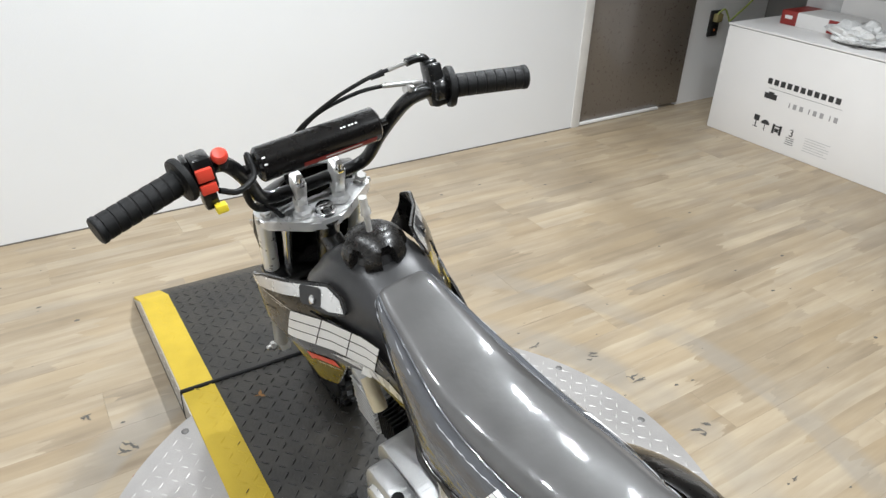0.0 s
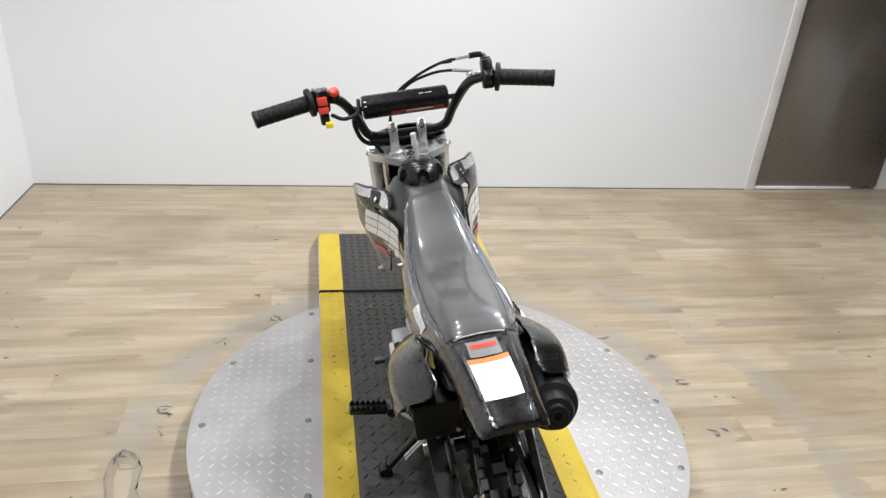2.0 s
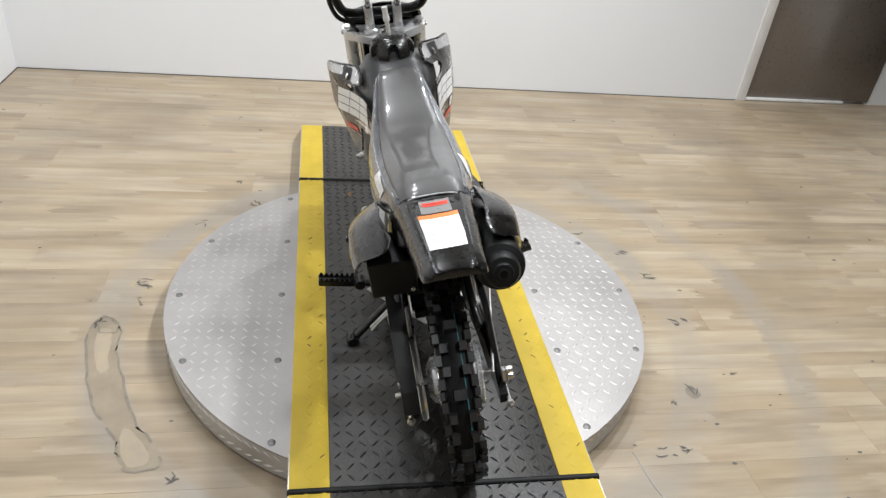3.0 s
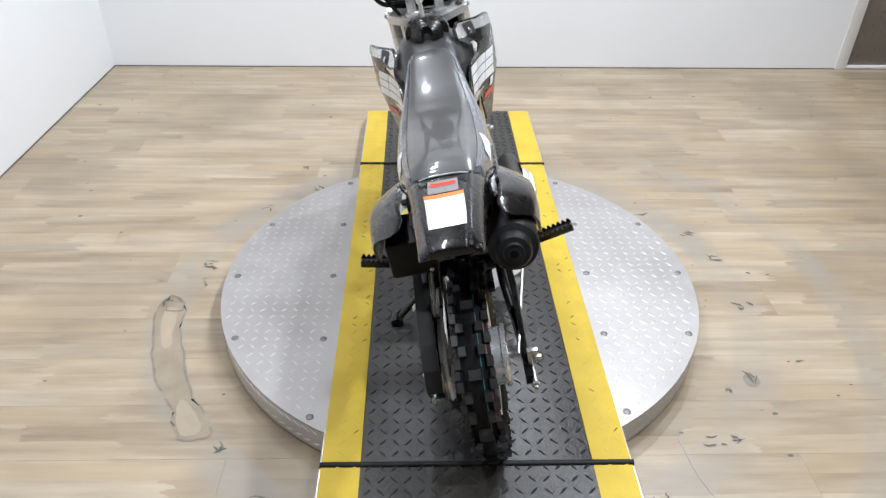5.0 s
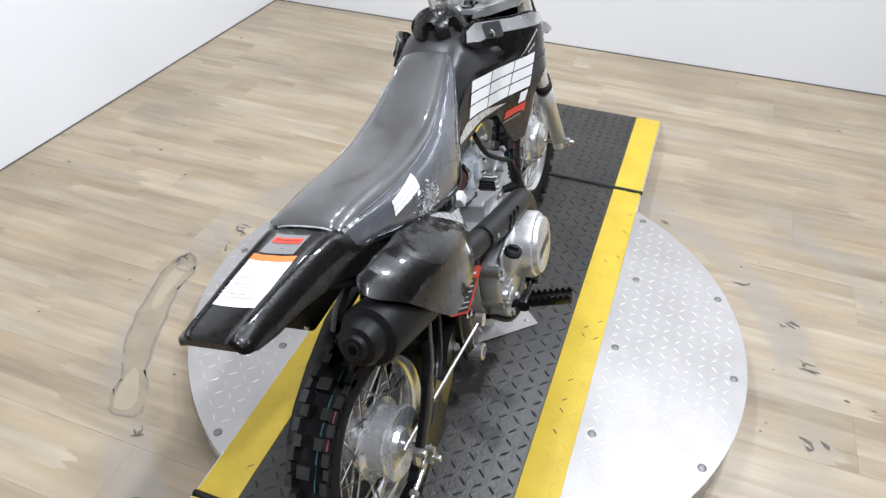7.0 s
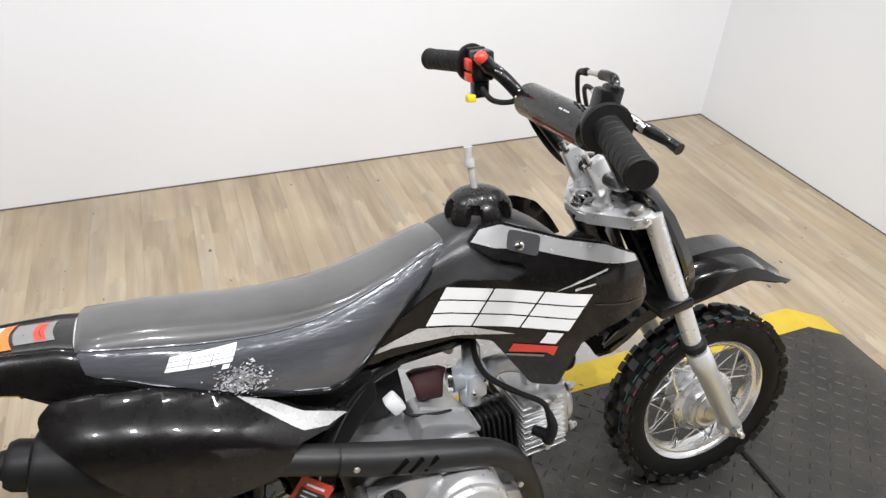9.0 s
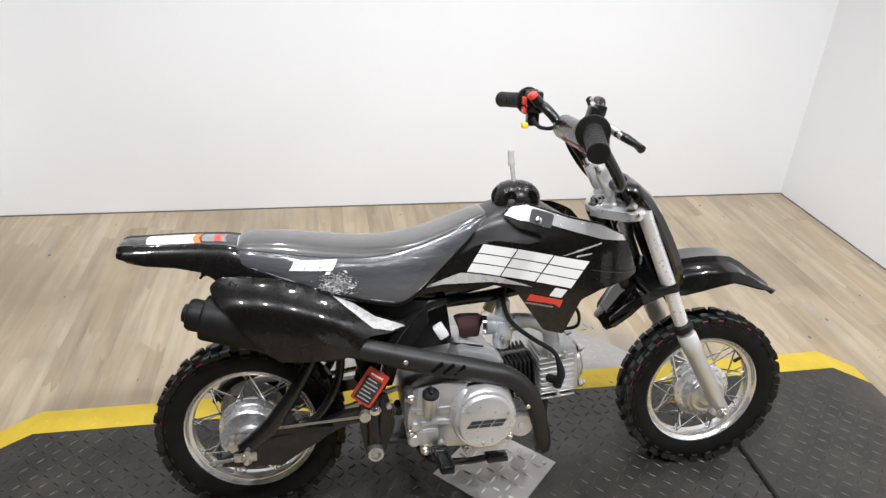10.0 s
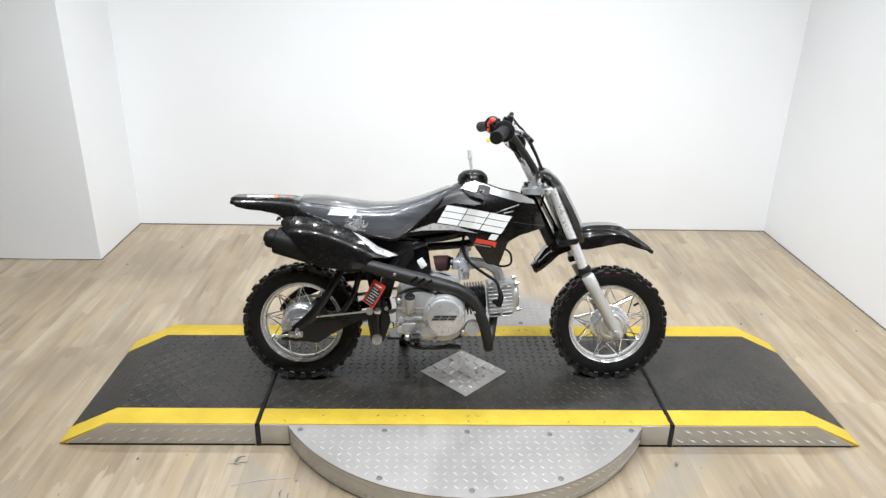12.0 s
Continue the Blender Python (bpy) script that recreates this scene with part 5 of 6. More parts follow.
pipe = part("exhaust_pipe", tube([(-0.34, -0.110, 0.408), (-0.30, -0.116, 0.402), (-0.20, -0.124, 0.374), (-0.09, -0.128, 0.345), (-0.02, -0.128, 0.325), (0.025, -0.126, 0.285), (0.052, -0.122, 0.225), (0.070, -0.114, 0.155), (0.074, -0.090, 0.128), (0.082, -0.058, 0.138), (0.092, -0.03, 0.172), (0.10, -0.01, 0.21)],
                                 [0.020, 0.021, 0.022, 0.022, 0.021, 0.019, 0.0175, 0.0165, 0.015, 0.0145, 0.014, 0.014], 18), M_SHIELD, bike, "matt black high exhaust pipe")
part("heat_shield", tube([(-0.245, -0.1235, 0.388), (-0.18, -0.1275, 0.370), (-0.09, -0.131, 0.347), (-0.03, -0.1315, 0.331)], [0.0225, 0.0235, 0.0235, 0.022], 18, caps=False), M_SHIELD, pipe)
for k in range(3):
    # solid black blocks painted as shade where the slots are
    part("shield_slot", turned(box(-0.014, 0.014, -0.0025, 0.0025, -0.0034, 0.0034, 0.0015), Matrix.Translation((-0.165 + k * 0.022, -0.1505, 0.369 - k * 0.005)) @ Matrix.Rotation(radians(-38), 4, "Y")), M_PIT, pipe)
for u, w in ((-0.225, 0.383), (0.022, 0.262)):
    part("shield_bolt", bolt((u, -0.145, w), (0, -1, 0), 0.005, 0.004), M_STEEL, pipe)

# engine
case = prism(rounded([(-0.222, 0.285), (-0.205, 0.312), (-0.150, 0.330), (-0.035, 0.336), (-0.005, 0.300), (-0.002, 0.235), (-0.018, 0.165), (-0.060, 0.150), (-0.175, 0.158), (-0.216, 0.190)], 0.016), -0.095, 0.090, 0.006)
eng = part("engine", case, M_CAST, bike, "cast aluminium single-cylinder engine")
cover = prism(rounded([(-0.222, 0.262), (-0.210, 0.300), (-0.100, 0.318), (-0.075, 0.330), (-0.022, 0.318), (-0.004, 0.27), (-0.006, 0.22), (-0.030, 0.182), (-0.110, 0.175), (-0.195, 0.182), (-0.220, 0.205)], 0.014), -0.135, -0.094, 0.008)
cv = part("clutch_cover", cover, M_CAST, eng, "silver clutch cover")
disc2 = lathe([(0.001, -0.182), (0.050, -0.182), (0.054, -0.180), (0.055, -0.176), (0.057, -0.172), (0.062, -0.170), (0.065, -0.164), (0.066, -0.130)], 56, "Y", (-0.072, 0, 0.256))
cc = part("round_cover", disc2, M_BRUSH, cv, "round satin cover with a black mark")
for k in range(3):
    a = 0.4 + k * 2.09
    part("cover_screw", bolt((-0.072 + 0.046 * math.cos(a), -0.1815, 0.256 + 0.046 * math.sin(a)), (0, -1, 0), 0.0035, 0.002, 12), M_STEEL, cv)
mk = []
for k in range(3):
    bm2 = bmesh.new()
    x0 = -0.036 + k * 0.0245
    for z0, z1 in ((-0.0075, -0.0015), (0.0005, 0.0075)):
        bm2.faces.new([bm2.verts.new((-0.072 + x + 0.7 * z, -0.1832, 0.256 + z)) for x, z in ((x0, z0), (x0 + 0.022, z0), (x0 + 0.022, z1), (x0, z1))])
    mk.append(bm2)
part("cover_mark", joined(*mk), M_INK, cc, "black printed mark of slanting bars")
part("oil_filler", joined(lathe([(0.011, -0.040), (0.015, -0.02), (0.0175, 0.006), (0.0165, 0.012)], 20, "Z")), M_CAST, cv, at=Matrix.Translation((-0.178, -0.149, 0.300)) @ Matrix.Rotation(radians(16), 4, "X"))
part("oil_cap", joined(lathe([(0.001, 0), (0.0165, 0), (0.0165, 0.006), (0.013, 0.010), (0.001, 0.011)], 16, "Z"), box(-0.003, 0.003, -0.010, 0.010, 0.008, 0.017, 0.002)), M_RUB, cv, at=Matrix.Translation((-0.178, -0.1524, 0.3115)) @ Matrix.Rotation(radians(16), 4, "X"))
part("cover_plate", prism(rounded([(-0.206, 0.262), (-0.200, 0.318), (-0.150, 0.326), (-0.100, 0.322), (-0.118, 0.290), (-0.128, 0.258)], 0.006), -0.1385, -0.133, 0.0018), M_CAST, cv, "flat machined face of the cover")
for bu, bw2, br in ((-0.208, 0.204, 0.013), (-0.206, 0.236, 0.010), (-0.152, 0.190, 0.009)):
    part("cover_boss", lathe([(br, -0.110), (br, -0.140), (br * 0.8, -0.143)], 20, "Y", (bu, 0, bw2)), M_CAST, cv)
part("cover_rib", joined(box(-0.195, -0.12, -0.142, -0.134, 0.236, 0.246, 0.003), box(-0.215, -0.135, -0.141, -0.134, 0.270, 0.276, 0.002), box(-0.205, -0.16, -0.143, -0.134, 0.200, 0.225, 0.004)), M_CAST, cv)
for u, w in ((-0.214, 0.296), (-0.10, 0.330), (-0.018, 0.315), (-0.012, 0.192), (-0.10, 0.170), (-0.186, 0.176), (-0.214, 0.22)):
    part("case_bolt", joined(lathe([(0.009, 0), (0.009, -0.042), (0.007, -0.044)], 14, "Y", (u, -0.094, w)), bolt((u, -0.138, w), (0, -1, 0), 0.0055, 0.006)), M_STEEL, eng)
lc = prism(rounded([(-0.20, 0.20), (-0.195, 0.30), (-0.13, 0.335), (-0.05, 0.325), (-0.02, 0.27), (-0.03, 0.195), (-0.10, 0.170)], 0.02), 0.089, 0.128, 0.008)
lcv = part("magneto_cover", lc, M_CAST, eng, "silver left engine cover")
part("round_boss", lathe([(0.052, 0.127), (0.050, 0.136), (0.044, 0.139), (0.001, 0.139)], 40, "Y", (-0.095, 0, 0.253)), M_BRUSH, lcv)
part("plug", lathe([(0.010, 0), (0.010, 0.006), (0.001, 0.007)], 14, "Z"), M_RUB, lcv, at=Matrix.Translation((-0.14, 0.118, 0.332)))
part("paint_dot", lathe([(0.010, 0), (0.010, 0.0012), (0.001, 0.0014)], 16, "Z"), M_YELLOWP, lcv, "yellow inspection dot", at=Matrix.Translation((-0.165, 0.118, 0.322)) @ Matrix.Rotation(radians(-22), 4, "Y"))
part("case_top", prism(rounded([(-0.118, 0.325), (-0.112, 0.366), (-0.098, 0.371), (-0.030, 0.348), (-0.012, 0.330)], 0.006), -0.085, -0.012, 0.004), M_CAST, eng, "flat-topped cast housing")
part("air_box", prism(rounded([(-0.235, 0.330), (-0.215, 0.430), (-0.120, 0.445), (-0.105, 0.345)], 0.012), -0.006, 0.062, 0.004), M_MATTE, eng, "black plastic air box")
part("case_ridge", joined(tube([(-0.100, -0.045, 0.371), (-0.026, -0.045, 0.346)], 0.003, 8)), M_CAST, eng)
# barrel and head lie forward, a little nose-up
ax0, ax1 = Vector((-0.005, 0, 0.268)), Vector((0.185, 0, 0.285))
barrel = part("barrel", aim(lathe([(0.040, 0), (0.040, 0.075)], 28, "Z"), ax0, ax1), M_BLACK, eng, "black finned cylinder barrel")
fin_mesh = finish("fin", box(-0.0018, 0.0018, -0.050, 0.050, -0.044, 0.040, 0.0012, 1), M_MATTE)
for k in range(7):
    part("fin", fin_mesh, M_BLACK, barrel, at=Matrix.Translation(ax0 + (ax1 - ax0) * ((k + 1.4) * 0.0095 / 0.191)) @ Matrix.Rotation(radians(-5), 4, "Y"))
hd = turned(box(0.084, 0.172, -0.048, 0.048, -0.052, 0.052, 0.010), Matrix.Translation(ax0) @ Matrix.Rotation(radians(-5), 4, "Y"))
hd = part("cylinder_head", hd, M_CAST, eng, "finned silver cylinder head")
fin_mesh = finish("fin", box(0.082, 0.160, -0.054, 0.054, -0.0014, 0.0014, 0.0010, 1), M_CAST)
for k in range(9):
    part("fin", fin_mesh, M_CAST, hd, at=Matrix.Translation(ax0) @ Matrix.Rotation(radians(-5), 4, "Y") @ Matrix.Translation((0, 0, -0.056 + 0.012 * k)))
part("head_cover", turned(lathe([(0.046, 0.170), (0.046, 0.178), (0.040, 0.184), (0.001, 0.186)], 28, "X"), Matrix.Translation(ax0) @ Matrix.Rotation(radians(-5), 4, "Y")), M_CAST, hd)
for v, z in ((-0.040, -0.040), (-0.040, 0.046), (0.040, -0.040), (0.040, 0.046)):
    part("head_nut", turned(joined(bolt((0.172, v, z), (1, 0, 0), 0.0085, 0.010), bolt((0.182, v, z), (1, 0, 0), 0.005, 0.006)), Matrix.Translation(ax0) @ Matrix.Rotation(radians(-5), 4, "Y")), M_STEEL, hd)
for u, z in ((0.105, 0.056), (0.14, 0.056), (0.12, -0.06)):
    part("cover_bolt", turned(bolt((u, -0.05, z * 0.8), (0, -1, 0), 0.006, 0.012), Matrix.Translation(ax0) @ Matrix.Rotation(radians(-5), 4, "Y")), M_STEEL, hd)
part("spark_plug_cap", joined(tube([(0.095, -0.055, 0.272), (0.108, -0.082, 0.276)], [0.008, 0.011], 12), tube([(0.106, -0.080, 0.264), (0.112, -0.084, 0.295), (0.106, -0.080, 0.322)], [0.010, 0.009, 0.006], 12)), M_RUB, eng, "black plug cap")
part("plug_lead", tube([(0.107, -0.080, 0.318), (0.094, -0.078, 0.345), (0.045, -0.070, 0.378), (0.005, -0.062, 0.412), (-0.010, -0.052, 0.450), (-0.006, -0.04, 0.49)], 0.0048, 8), M_RUB, eng)
part("intake_pipe", tube([(0.118, 0.0, 0.330), (0.105, -0.004, 0.365), (0.065, -0.012, 0.388), (0.030, -0.018, 0.392)], [0.018, 0.017, 0.016, 0.017], 16), M_CAST, eng)
carb = joined(lathe([(0.001, -0.05), (0.017, -0.048), (0.019, -0.040), (0.019, -0.018), (0.024, -0.016), (0.024, 0.020), (0.016, 0.024), (0.015, 0.055), (0.011, 0.060), (0.001, 0.062)], 22, "Z", (-0.003, -0.022, 0.388)),
              tube([(0.035, -0.02, 0.392), (-0.04, -0.024, 0.390)], 0.019, 16), box(-0.02, 0.012, -0.052, -0.040, 0.365, 0.405, 0.004))
part("carburettor", carb, M_CARB, eng, "bluish zinc carburettor")
part("carb_screw", joined(bolt((-0.012, -0.052, 0.378), (0, -1, 0), 0.004, 0.010, 10), bolt((0.006, -0.052, 0.396), (0, -1, 0), 0.0035, 0.007, 10)), M_CHROME, eng)
part("air_filter", tube([(-0.050, -0.020, 0.391), (-0.056, -0.018, 0.391), (-0.090, -0.010, 0.388), (-0.096, -0.009, 0.387)], [0.018, 0.025, 0.026, 0.022], 22), M_MAROON, eng, "dark red foam air filter")
part("filter_clamp", tube([(-0.036, -0.021, 0.391), (-0.043, -0.019, 0.391)], 0.0215, 20), M_CHROME, eng)
part("oil_filter", joined(lathe([(0.001, -0.118), (0.024, -0.118), (0.026, -0.114), (0.026, -0.100), (0.022, -0.096), (0.001, -0.096)], 28, "Y", (0.020, 0, 0.200)), lathe([(0.008, -0.122), (0.008, -0.116)], 14, "Y", (0.020, 0, 0.200))), M_BRUSH, eng, "round silver horn-like cover")
part("wire_connector", box(-0.011, 0.011, -0.011, 0.011, -0.015, 0.015, 0.004), M_WHITE, eng, "white plastic wire connector", at=Matrix.Translation((-0.140, -0.051, 0.398)) @ Matrix.Rotation(radians(-32), 4, "Y"))
part("case_wire", tube([(-0.13, -0.05, 0.39), (-0.118, -0.055, 0.372), (-0.08, -0.06, 0.366), (-0.05, -0.05, 0.355)], 0.0026, 6), M_RUB, eng)
part("wire_loop", tube([(0.105, -0.085, 0.46), (0.135, -0.09, 0.44), (0.14, -0.085, 0.405), (0.115, -0.07, 0.392), (0.09, -0.06, 0.40)], 0.0035, 8), M_RUB, eng)
part("yellow_lead", tube([(-0.15, 0.05, 0.41), (-0.14, 0.045, 0.43), (-0.11, 0.03, 0.45), (-0.10, 0.02, 0.47)], 0.003, 6), M_YELLOWP, eng)
part("cream_hose", tube([(0.02, 0.062, 0.43), (0.0, 0.066, 0.41), (-0.012, 0.066, 0.385)], 0.013, 12), M_CREAM, eng, "cream plastic canister")
part("bash_plate", prism([(-0.25, 0.150), (-0.03, 0.150), (0.0, 0.160), (0.0, 0.154), (-0.03, 0.142), (-0.25, 0.142)], -0.05, 0.05), M_BLACK, eng)

# frame, swingarm, shock
fr = joined(tube([(0.22, 0, 0.585), (0.12, 0, 0.535), (-0.02, 0, 0.490), (-0.14, 0, 0.472), (-0.30, 0, 0.490)], 0.019, 14),
            tube([(0.24, 0, 0.545), (0.15, 0, 0.50), (0.02, 0, 0.455), (-0.12, 0, 0.440)], 0.013, 12))
frame_part = part("main_frame", fr, M_BLACK, bike, "black tubular steel frame")
for s in (-1, 1):
    part("subframe_rail", tube([(-0.14, s * 0.035, 0.468), (-0.28, s * 0.060, 0.500), (-0.40, s * 0.062, 0.535), (-0.50, s * 0.055, 0.560)], 0.0095, 10), M_BLACK, frame_part)
    part("frame_upright", tube([(-0.13, s * 0.035, 0.465), (-0.20, s * 0.050, 0.44), (-0.262, s * 0.070, 0.36), (-0.282, s * 0.078, 0.25), (-0.282, s * 0.080, 0.155)], 0.0155, 12), M_BLACK, frame_part)
    part("frame_brace", tube([(-0.262, s * 0.072, 0.345), (-0.34, s * 0.066, 0.44), (-0.40, s * 0.062, 0.525)], 0.009, 10), M_BLACK, frame_part)
    part("pivot_plate", prism(rounded([(-0.305, 0.275), (-0.255, 0.285), (-0.238, 0.215), (-0.262, 0.145), (-0.300, 0.145), (-0.312, 0.215)], 0.010), s * 0.076, s * 0.084), M_BLACK, frame_part)
    part("pivot_nut", joined(bolt((-0.280, s * 0.086, 0.252), (0, s, 0), 0.013, 0.008), bolt((-0.280, s * 0.093, 0.252), (0, s, 0), 0.008, 0.006, 12)), M_CHROME, frame_part)
    part("pivot_bolt_small", bolt((-0.252, s * 0.085, 0.258), (0, s, 0), 0.007, 0.008), M_STEEL, frame_part)
    part("lower_tube", joined(lathe([(0.016, 0.080 * s), (0.016, 0.108 * s), (0.010, 0.109 * s), (0.010, 0.100 * s)], 20, "Y", (-0.282, 0, 0.160))), M_STEEL, frame_part, "open steel tube end")
sa = part("swingarm", joined(rod((-0.280, -0.078, 0.235), (-0.280, 0.078, 0.235), 0.018, 14), tube([(-0.37, -0.05, 0.235), (-0.37, 0.05, 0.235)], 0.012, 10)), M_BLACK, bike, "black braced swingarm")
for s in (-1, 1):
    part("arm", loft([[(u, s * v + dv, w + dw) for dv, dw in ((-0.008, -h), (0.008, -h), (0.008, h), (-0.008, h))] for u, v, w, h in ((-0.270, 0.066, 0.236, 0.013), (-0.34, 0.068, 0.229, 0.014), (-0.43, 0.080, 0.196, 0.020), (-0.47, 0.084, 0.182, 0.032), (-0.54, 0.086, 0.176, 0.022), (-0.583, 0.086, 0.168, 0.010))]), M_BLACK, sa)
    part("arm_plate", prism(rounded([(-0.583, 0.170), (-0.545, 0.205), (-0.497, 0.240), (-0.470, 0.285), (-0.446, 0.262), (-0.425, 0.226), (-0.36, 0.222), (-0.389, 0.194), (-0.432, 0.170), (-0.469, 0.145), (-0.514, 0.152), (-0.570, 0.158)], 0.006), s * 0.084, s * 0.0885), M_BLACK, sa)
    part("arm_brace", loft([[(u + a * nx, s * (v + b), w + a * nz) for a, b in ((-h, -0.005), (-h, 0.004), (-h * 0.5, 0.008), (h * 0.5, 0.008), (h, 0.004), (h, -0.005))] for u, v, w, h, nx, nz in
                            ((-0.553, 0.086, 0.176, 0.014, 0.64, -0.77), (-0.486, 0.086, 0.234, 0.017, 0.70, -0.71), (-0.444, 0.084, 0.294, 0.013, 0.80, -0.60), (-0.408, 0.076, 0.352, 0.011, 0.85, -0.53), (-0.375, 0.052, 0.408, 0.010, 0.86, -0.51))]), M_BLACK, sa, smooth=60)
    part("arm_hoop", tube([(-0.43, s * 0.076, 0.215), (-0.385, s * 0.07, 0.25), (-0.35, s * 0.064, 0.315), (-0.345, s * 0.055, 0.38), (-0.36, s * 0.03, 0.41)], 0.009, 12), M_BLACK, sa)
    part("axle_nut", joined(bolt((-0.534, s * 0.095, 0.176), (0, s, 0), 0.012, 0.010), bolt((-0.534, s * 0.104, 0.176), (0, s, 0), 0.006, 0.012, 10)), M_STEEL, sa)
    part("chain_adjuster", joined(box(-0.560, -0.516, s * 0.0945 - 0.002, s * 0.0945 + 0.002, 0.166, 0.186, 0.003), rod((-0.556, s * 0.094, 0.174), (-0.606, s * 0.094, 0.168), 0.004, 8), bolt((-0.594, s * 0.094, 0.169), (-1, 0, -0.1), 0.008, 0.007)), M_STEEL, sa)
part("brake_rod", rod((-0.302, -0.122, 0.260), (-0.560, -0.072, 0.217), 0.0028, 8), M_STEEL, bike, "zinc rear brake rod")
part("rod_joint", lathe([(0.011, -0.128), (0.011, -0.114), (0.006, -0.112)], 16, "Y", (-0.303, 0, 0.260)), M_STEEL, bike)
part("brake_arm", joined(prism(rounded([(-0.555, 0.225), (-0.566, 0.222), (-0.57, 0.20), (-0.55, 0.165), (-0.54, 0.168), (-0.552, 0.20)], 0.003), -0.094, -0.088), bolt((-0.56, -0.095, 0.218), (0, -1, 0), 0.007, 0.014, 12)), M_STEEL, bike)
shock = part("rear_shock", rod((-0.300, 0.0, 0.245), (-0.235, 0.0, 0.425), 0.012, 14), M_BLACK, bike, "black rear shock absorber")
sd, s0 = Vector((0.065, 0, 0.18)).normalized(), Vector((-0.292, 0, 0.265))
helix = []
per = sd.orthogonal().normalized()
per2 = sd.cross(per)
for k in range(0, 7 * 10 + 1):
    a = 2 * math.pi * k / 10
    helix.append(s0 + sd * (0.13 * k / 70) + (per * math.cos(a) + per2 * math.sin(a)) * 0.026)
part("spring", tube(helix, 0.0042, 6, 1), M_BLACK, shock)
chain_path = [(-0.20, 0.062, 0.288), (-0.36, 0.064, 0.262), (-0.528, 0.066, 0.256), (-0.580, 0.066, 0.230), (-0.594, 0.066, 0.192), (-0.580, 0.066, 0.152), (-0.528, 0.066, 0.128), (-0.36, 0.064, 0.165), (-0.20, 0.062, 0.218)]
part("chain", tube(chain_path, 0.0065, 6, 4), M_STEEL, bike)
part("sprocket", joined(lathe([(0.030, 0.062), (0.063, 0.062), (0.063, 0.068), (0.030, 0.068)], 40, "Y", (-0.528, 0, 0.192), closed=True)), M_STEEL, bike)
guard_top = [(-0.26, 0.345), (-0.42, 0.332), (-0.50, 0.305), (-0.56, 0.275), (-0.598, 0.244), (-0.618, 0.210)]
part("chain_guard", prism(guard_top + [(u + 0.006, w - 0.010) for u, w in reversed(guard_top)], 0.074, 0.104, 0.002), M_SHIELD, bike, "broad matt black chain guard")
part("guard_flange", prism(guard_top + [(u + 0.022, w - 0.034) for u, w in reversed(guard_top)], 0.1005, 0.1035), M_SHIELD, bike)
TA, TB, TD = Vector((-0.289, 0.358)), Vector((-0.252, 0.339)), Vector((-0.329, 0.281))


def on_tag(x0, x1, y0, y1):
    """Part of the tag: shares of its width and length."""
    pts = [TA + (TB - TA) * x + (TD - TA) * y for x, y in ((x0, y0), (x1, y0), (x1, y1), (x0, y1))]
    return [(p.x, p.y) for p in pts]


def hung(bm):
    """The tag's face turned partly to the rear."""
    for v in bm.verts:
        v.co.y += 0.017 - 0.55 * (v.co.x + 0.29)
    return bm


tg = part("warning_tag", hung(prism(rounded(on_tag(0, 1, 0, 1), 0.005), -0.1165, -0.115)), M_RED, bike, "red tag with a black panel and white print")
part("tag_panel", hung(prism(on_tag(0.12, 0.88, 0.24, 0.94), -0.1174, -0.1167)), M_INK, tg)
for k in range(6):
    part("print_bar", hung(prism(on_tag(0.22, 0.80 if k % 3 else 0.66, 0.29 + k * 0.11, 0.318 + k * 0.11), -0.1181, -0.1176)), M_GREYPALE, tg)
part("print_bar", hung(prism(on_tag(0.22, 0.78, 0.12, 0.17), -0.1174, -0.1168)), M_WHITE, tg)
part("tag_tie", tube([((TA + TB).x / 2, -0.108, (TA + TB).y / 2 - 0.004), (-0.264, -0.105, 0.368), (-0.255, -0.085, 0.39)], 0.0015, 5), M_WHITE, tg)

